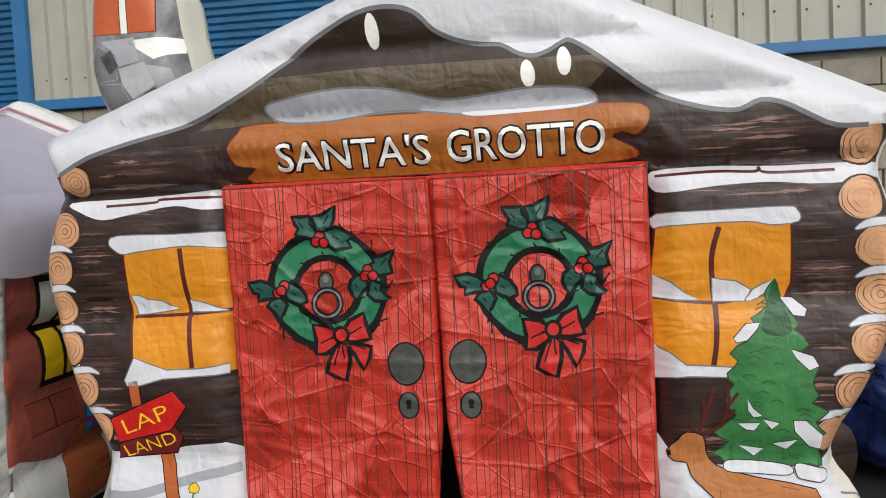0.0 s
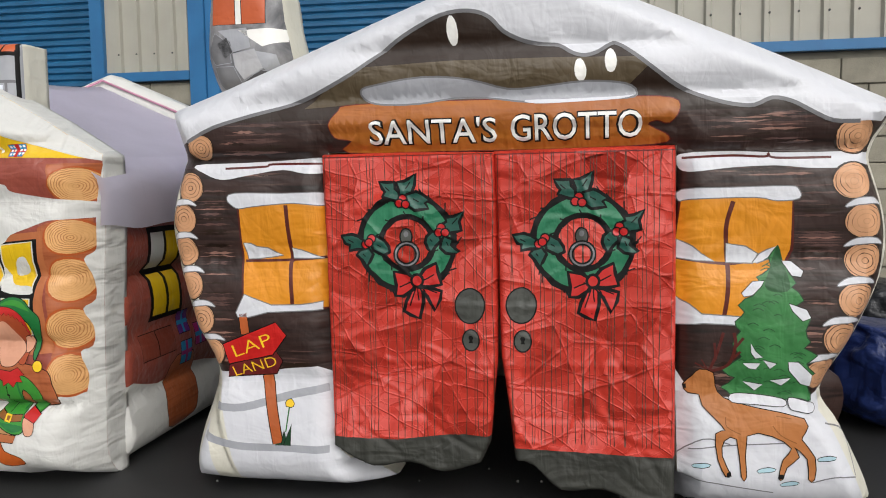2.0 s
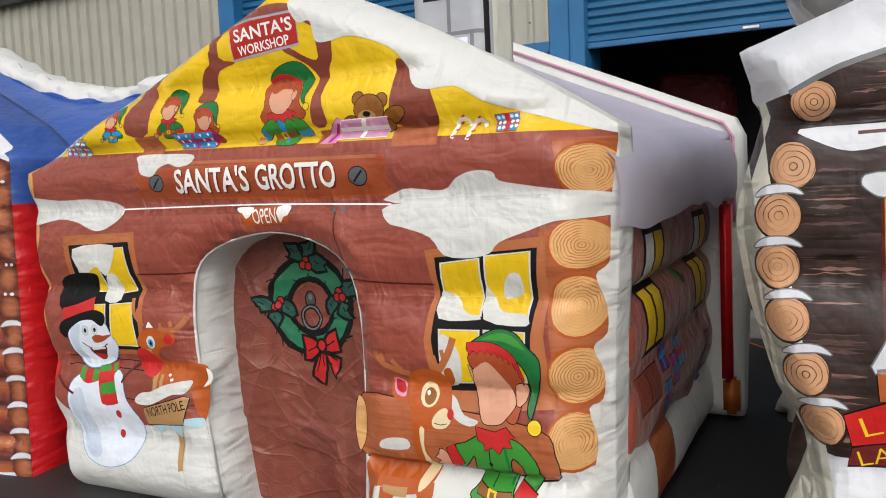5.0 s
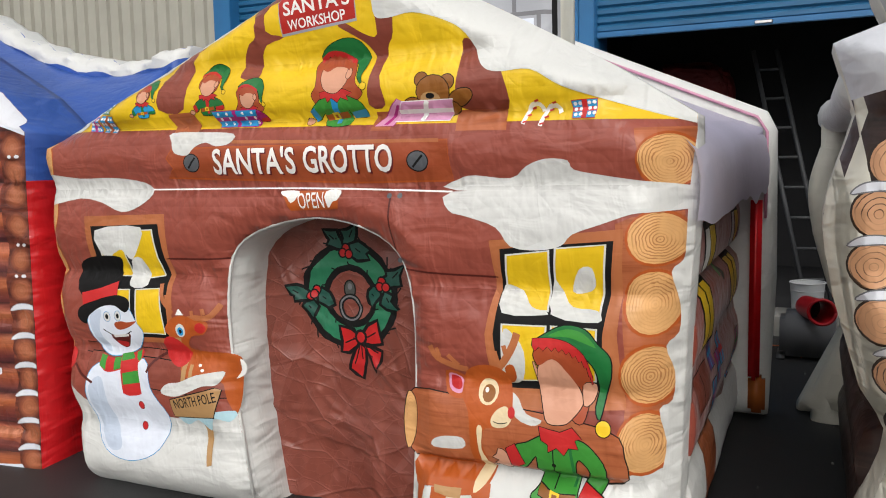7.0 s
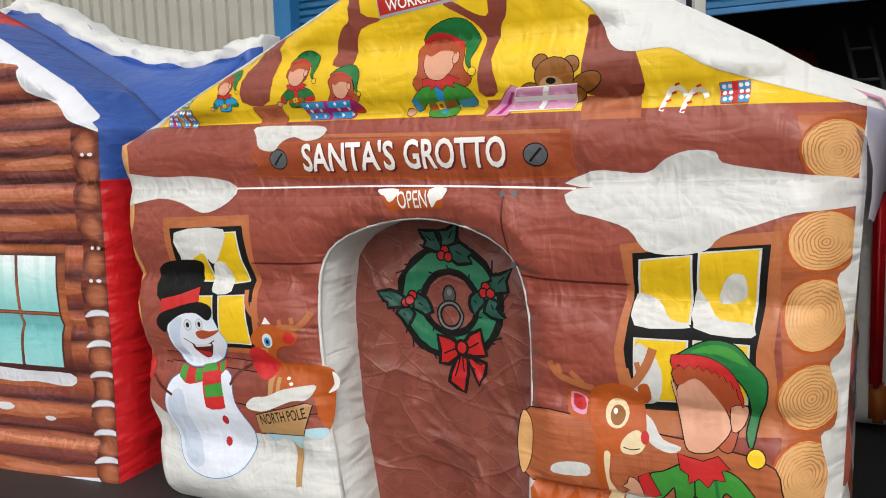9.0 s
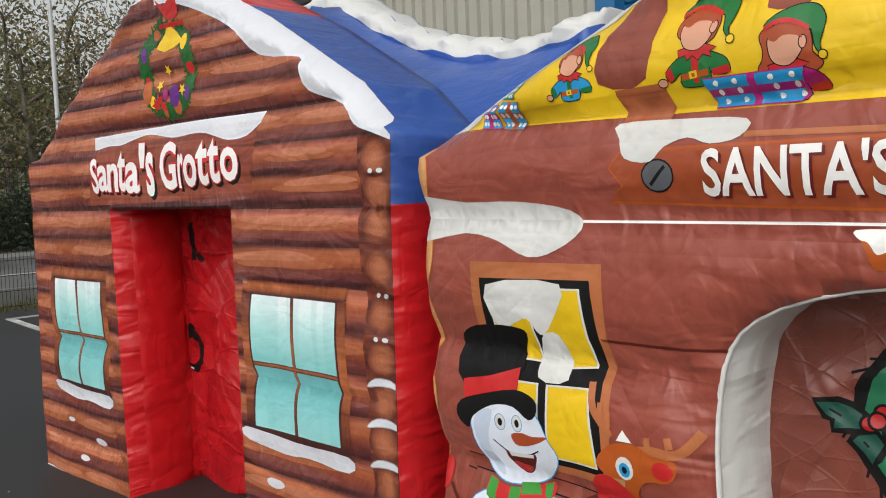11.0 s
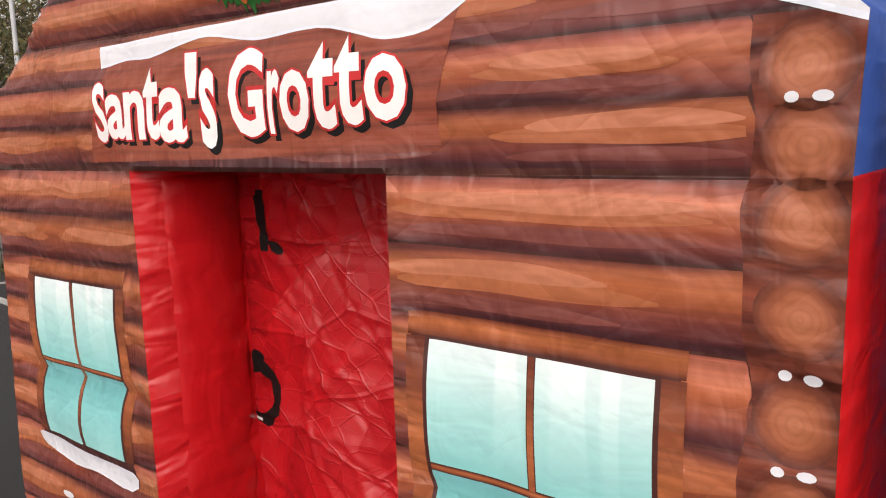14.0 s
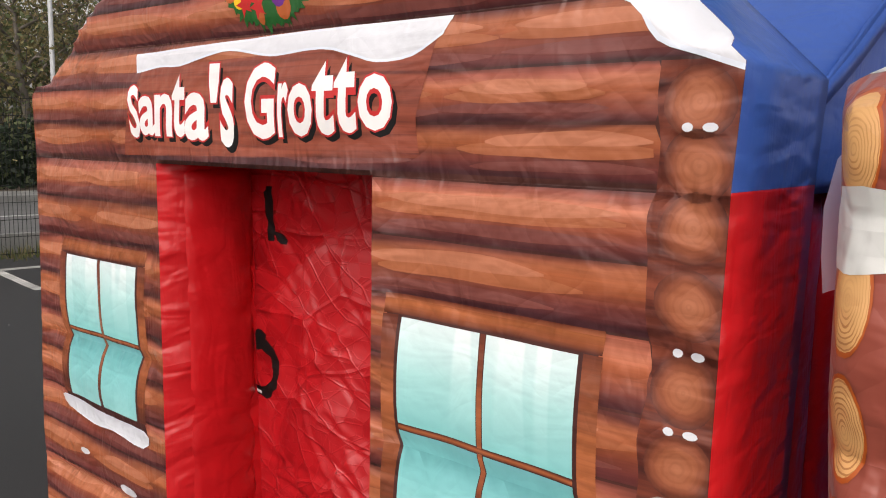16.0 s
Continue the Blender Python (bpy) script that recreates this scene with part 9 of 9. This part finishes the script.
for v in bm.verts:
    x, y = v.co.x, v.co.y
    v.co = Vector((-24.9 - 0.2 * noise.noise(Vector((y * 9, x, 0))), 4.5 + y * 14, 0.1 + (x + 1) * 0.9 * (0.85 + 0.25 * noise.noise(Vector((y * 11, 3, 0))))))
tagged(bm_object("hedge_core", bm, DARK_LEAF), "dense dark inside of the ivy hedge", "hedge", kind="stuff")
n = 15000
cen = np.stack([rng.uniform(-36, -33, n), rng.uniform(-16, 30, n), rng.uniform(0.2, 1.0, n) ** 1.2 * 5.4], 1)
woods = new("far_woods", quads("far_woods", cen, rng.uniform(0.12, 0.3, n), [GREEN_LEAF, OLIVE_LEAF], 6))
tagged(woods, "dim tangle of far trees", "woods", kind="stuff")

# weeds along the fence foot
n = 2600
base = np.stack([rng.normal(-15.03, 0.14, n), rng.uniform(-5, 9, n), np.zeros(n)], 1)
h = rng.uniform(0.05, 0.26, n) * (0.6 + 0.5 * np.sin(base[:, 1] * 2.1) ** 2)
lean = rng.normal(size=(n, 2)) * 0.06
w = 0.007
vs = np.stack([base + [0, -w, 0], base + [0, w, 0], base + np.stack([lean[:, 0], lean[:, 1], h], 1)], 1).reshape(-1, 3)
me = bpy.data.meshes.new("weeds")
me.from_pydata(vs.tolist(), [], np.arange(n * 3).reshape(-1, 3).tolist())
for m in (leaf("weed_green", (0.10, 0.12, 0.04)), leaf("weed_straw", (0.22, 0.19, 0.09))):
    me.materials.append(m)
me.polygons.foreach_set("material_index", rng.integers(0, 2, n).astype(np.int32))
tagged(new("weeds", me), "yellow-green weeds along the fence foot", "weeds", kind="stuff")

# litter specks and pebbles on the yard
n = 320
rng = np.random.default_rng(9)
bm = bmesh.new()
for x, y, r in zip(rng.uniform(-13, 1.5, n), rng.uniform(-2.5, 3.5, n), rng.uniform(0.003, 0.009, n)):
    bmesh.ops.create_icosphere(bm, subdivisions=1, radius=r, matrix=Matrix.Translation((x, y, yard_height(x) + r * 0.4)))
tagged(bm_object("pebbles", bm, KERB), "small pale stones and litter on the tarmac", "gravel", kind="stuff")

# lamp post behind the fence
t = thing("street_lamp", pose(-24.0, 5.15, 0.25), "tall thin grey steel street lamp post", "street lamp")
part("pole", tube(bmesh.new(), [(0, 0, 0), (0, 0, 1.2), (0, 0, 1.25), (0, 0, 7.6)], [0.085, 0.085, 0.055, 0.045], 10), GALV, t)
part("arm", tube(bmesh.new(), curve3([(0, 0, 7.55), (0.15, 0, 7.9), (1.1, 0, 8.0)]), 0.03, 8), GALV, t)
part("lantern", box(bmesh.new(), 1.0, 1.65, -0.12, 0.12, 7.93, 8.08, 0.04), GALV, t)


# parked car
def car(x, y):
    t = thing("car", pose(x, y, 0.176) @ Matrix.Scale(0.8, 4), "shiny dark blue parked family car with black sills", "car")
    prof = [(0.86, 0.30), (0.91, 0.50), (0.87, 0.70), (0.70, 0.86), (0.30, 1.00), (-0.17, 1.09), (-0.70, 1.48), (-1.05, 1.58), (-2.35, 1.62), (-2.85, 1.50), (-3.02, 1.05), (-3.05, 0.40), (-2.95, 0.28)]
    bm = bmesh.new()
    rings = []
    for k, (sx, inset) in enumerate(((-0.82, 0.10), (-0.80, 0.03), (-0.55, 0.0), (0.55, 0.0), (0.80, 0.03), (0.82, 0.10))):
        ring = []
        for yy, zz in prof:
            tuck = 0.16 * max(0.0, zz - 0.95) / 0.65
            ring.append(bm.verts.new((sx * (1 - tuck), yy * (1 - inset * 0.12) - 0.1 * inset, 0.28 + (zz - 0.28) * (1 - inset * 0.25))))
        rings.append(ring)
    for a, b2 in zip(rings, rings[1:]):
        for i in range(len(prof)):
            j = (i + 1) % len(prof)
            bm.faces.new((a[i], a[j], b2[j], b2[i]))
    bm.faces.new(rings[0])
    bm.faces.new(list(reversed(rings[-1])))
    bmesh.ops.recalc_face_normals(bm, faces=bm.faces[:])
    body = part("body", bm, CARBLUE, t, "glossy dark blue body")
    glass, gnt, gb = shader("car_glass", 0.06)
    gb.inputs["Base Color"].default_value = (0.012, 0.016, 0.018, 1)
    for sx in (-1, 1):
        bm = bmesh.new()
        pts = [(-0.22, 1.06), (-0.70, 1.41), (-1.35, 1.47), (-1.35, 1.00)]
        bm.faces.new([bm.verts.new((sx * (0.815 - 0.13 * max(0.0, z - 0.95) / 0.65 + 0.012), yy, z)) for yy, z in pts])
        part("side_window", bm, glass, body, "dark side window", smooth=False)
        for yy in (0.28, -2.25):
            w = new("wheel")
            w.parent = t
            w.location = (sx * 0.74, yy, 0.30)
            bm = tube(bmesh.new(), [(-0.10, 0, 0), (-0.085, 0, 0), (0.085, 0, 0), (0.10, 0, 0)], [0.25, 0.295, 0.295, 0.25], 26)
            part("tyre", bm, CARBLACK, w, "black tyre")
            bm = tube(bmesh.new(), [(-0.106, 0, 0), (0.106, 0, 0)], 0.19, 22)
            for k in range(9):
                a = k * math.tau / 9
                box(bm, -0.116, 0.116, -0.012 + 0.11 * math.cos(a), 0.012 + 0.11 * math.cos(a), -0.05 + 0.11 * math.sin(a), 0.05 + 0.11 * math.sin(a), 0.004)
            part("rim", bm, RIM, w, "grey spoked rim")
            bm = bmesh.new()
            tube(bm, [(sx * 0.735, yy + 0.335 * math.cos(a), 0.31 + 0.335 * math.sin(a)) for a in np.linspace(0, math.pi, 13)], 0.05, 6)
            part("wheel_arch", bm, CARBLACK, t, "black wheel arch")
        bm = bmesh.new()
        bmesh.ops.create_icosphere(bm, subdivisions=2, radius=1.0)
        for v in bm.verts:
            v.co = Vector((sx * 0.66 + v.co.x * 0.15, 0.66 + v.co.y * 0.20, 0.82 + v.co.z * 0.075 - v.co.y * 0.06))
        part("headlight", bm, LAMPGLASS, t, "clear headlight")
        part("door_mirror", box(bmesh.new(), sx * 0.92 - 0.08, sx * 0.92 + 0.08, -0.45, -0.33, 1.04, 1.18, 0.03), CARBLUE, t)
        part("sill", box(bmesh.new(), sx * 0.80 - 0.03, sx * 0.80 + 0.03, -1.95, -0.05, 0.26, 0.40, 0.02), CARBLACK, t, "black sill")
    part("bumper", box(bmesh.new(), -0.78, 0.78, 0.74, 0.93, 0.28, 0.52, 0.06), CARBLACK, t, "black front bumper")
    bm = bmesh.new()
    bm.faces.new([bm.verts.new(p) for p in ((-0.66, -0.20, 1.125), (0.66, -0.20, 1.125), (0.60, -0.66, 1.465), (-0.60, -0.66, 1.465))])
    part("windscreen", bm, glass, body, "dark windscreen", smooth=False)


car(-20.55, 1.65)
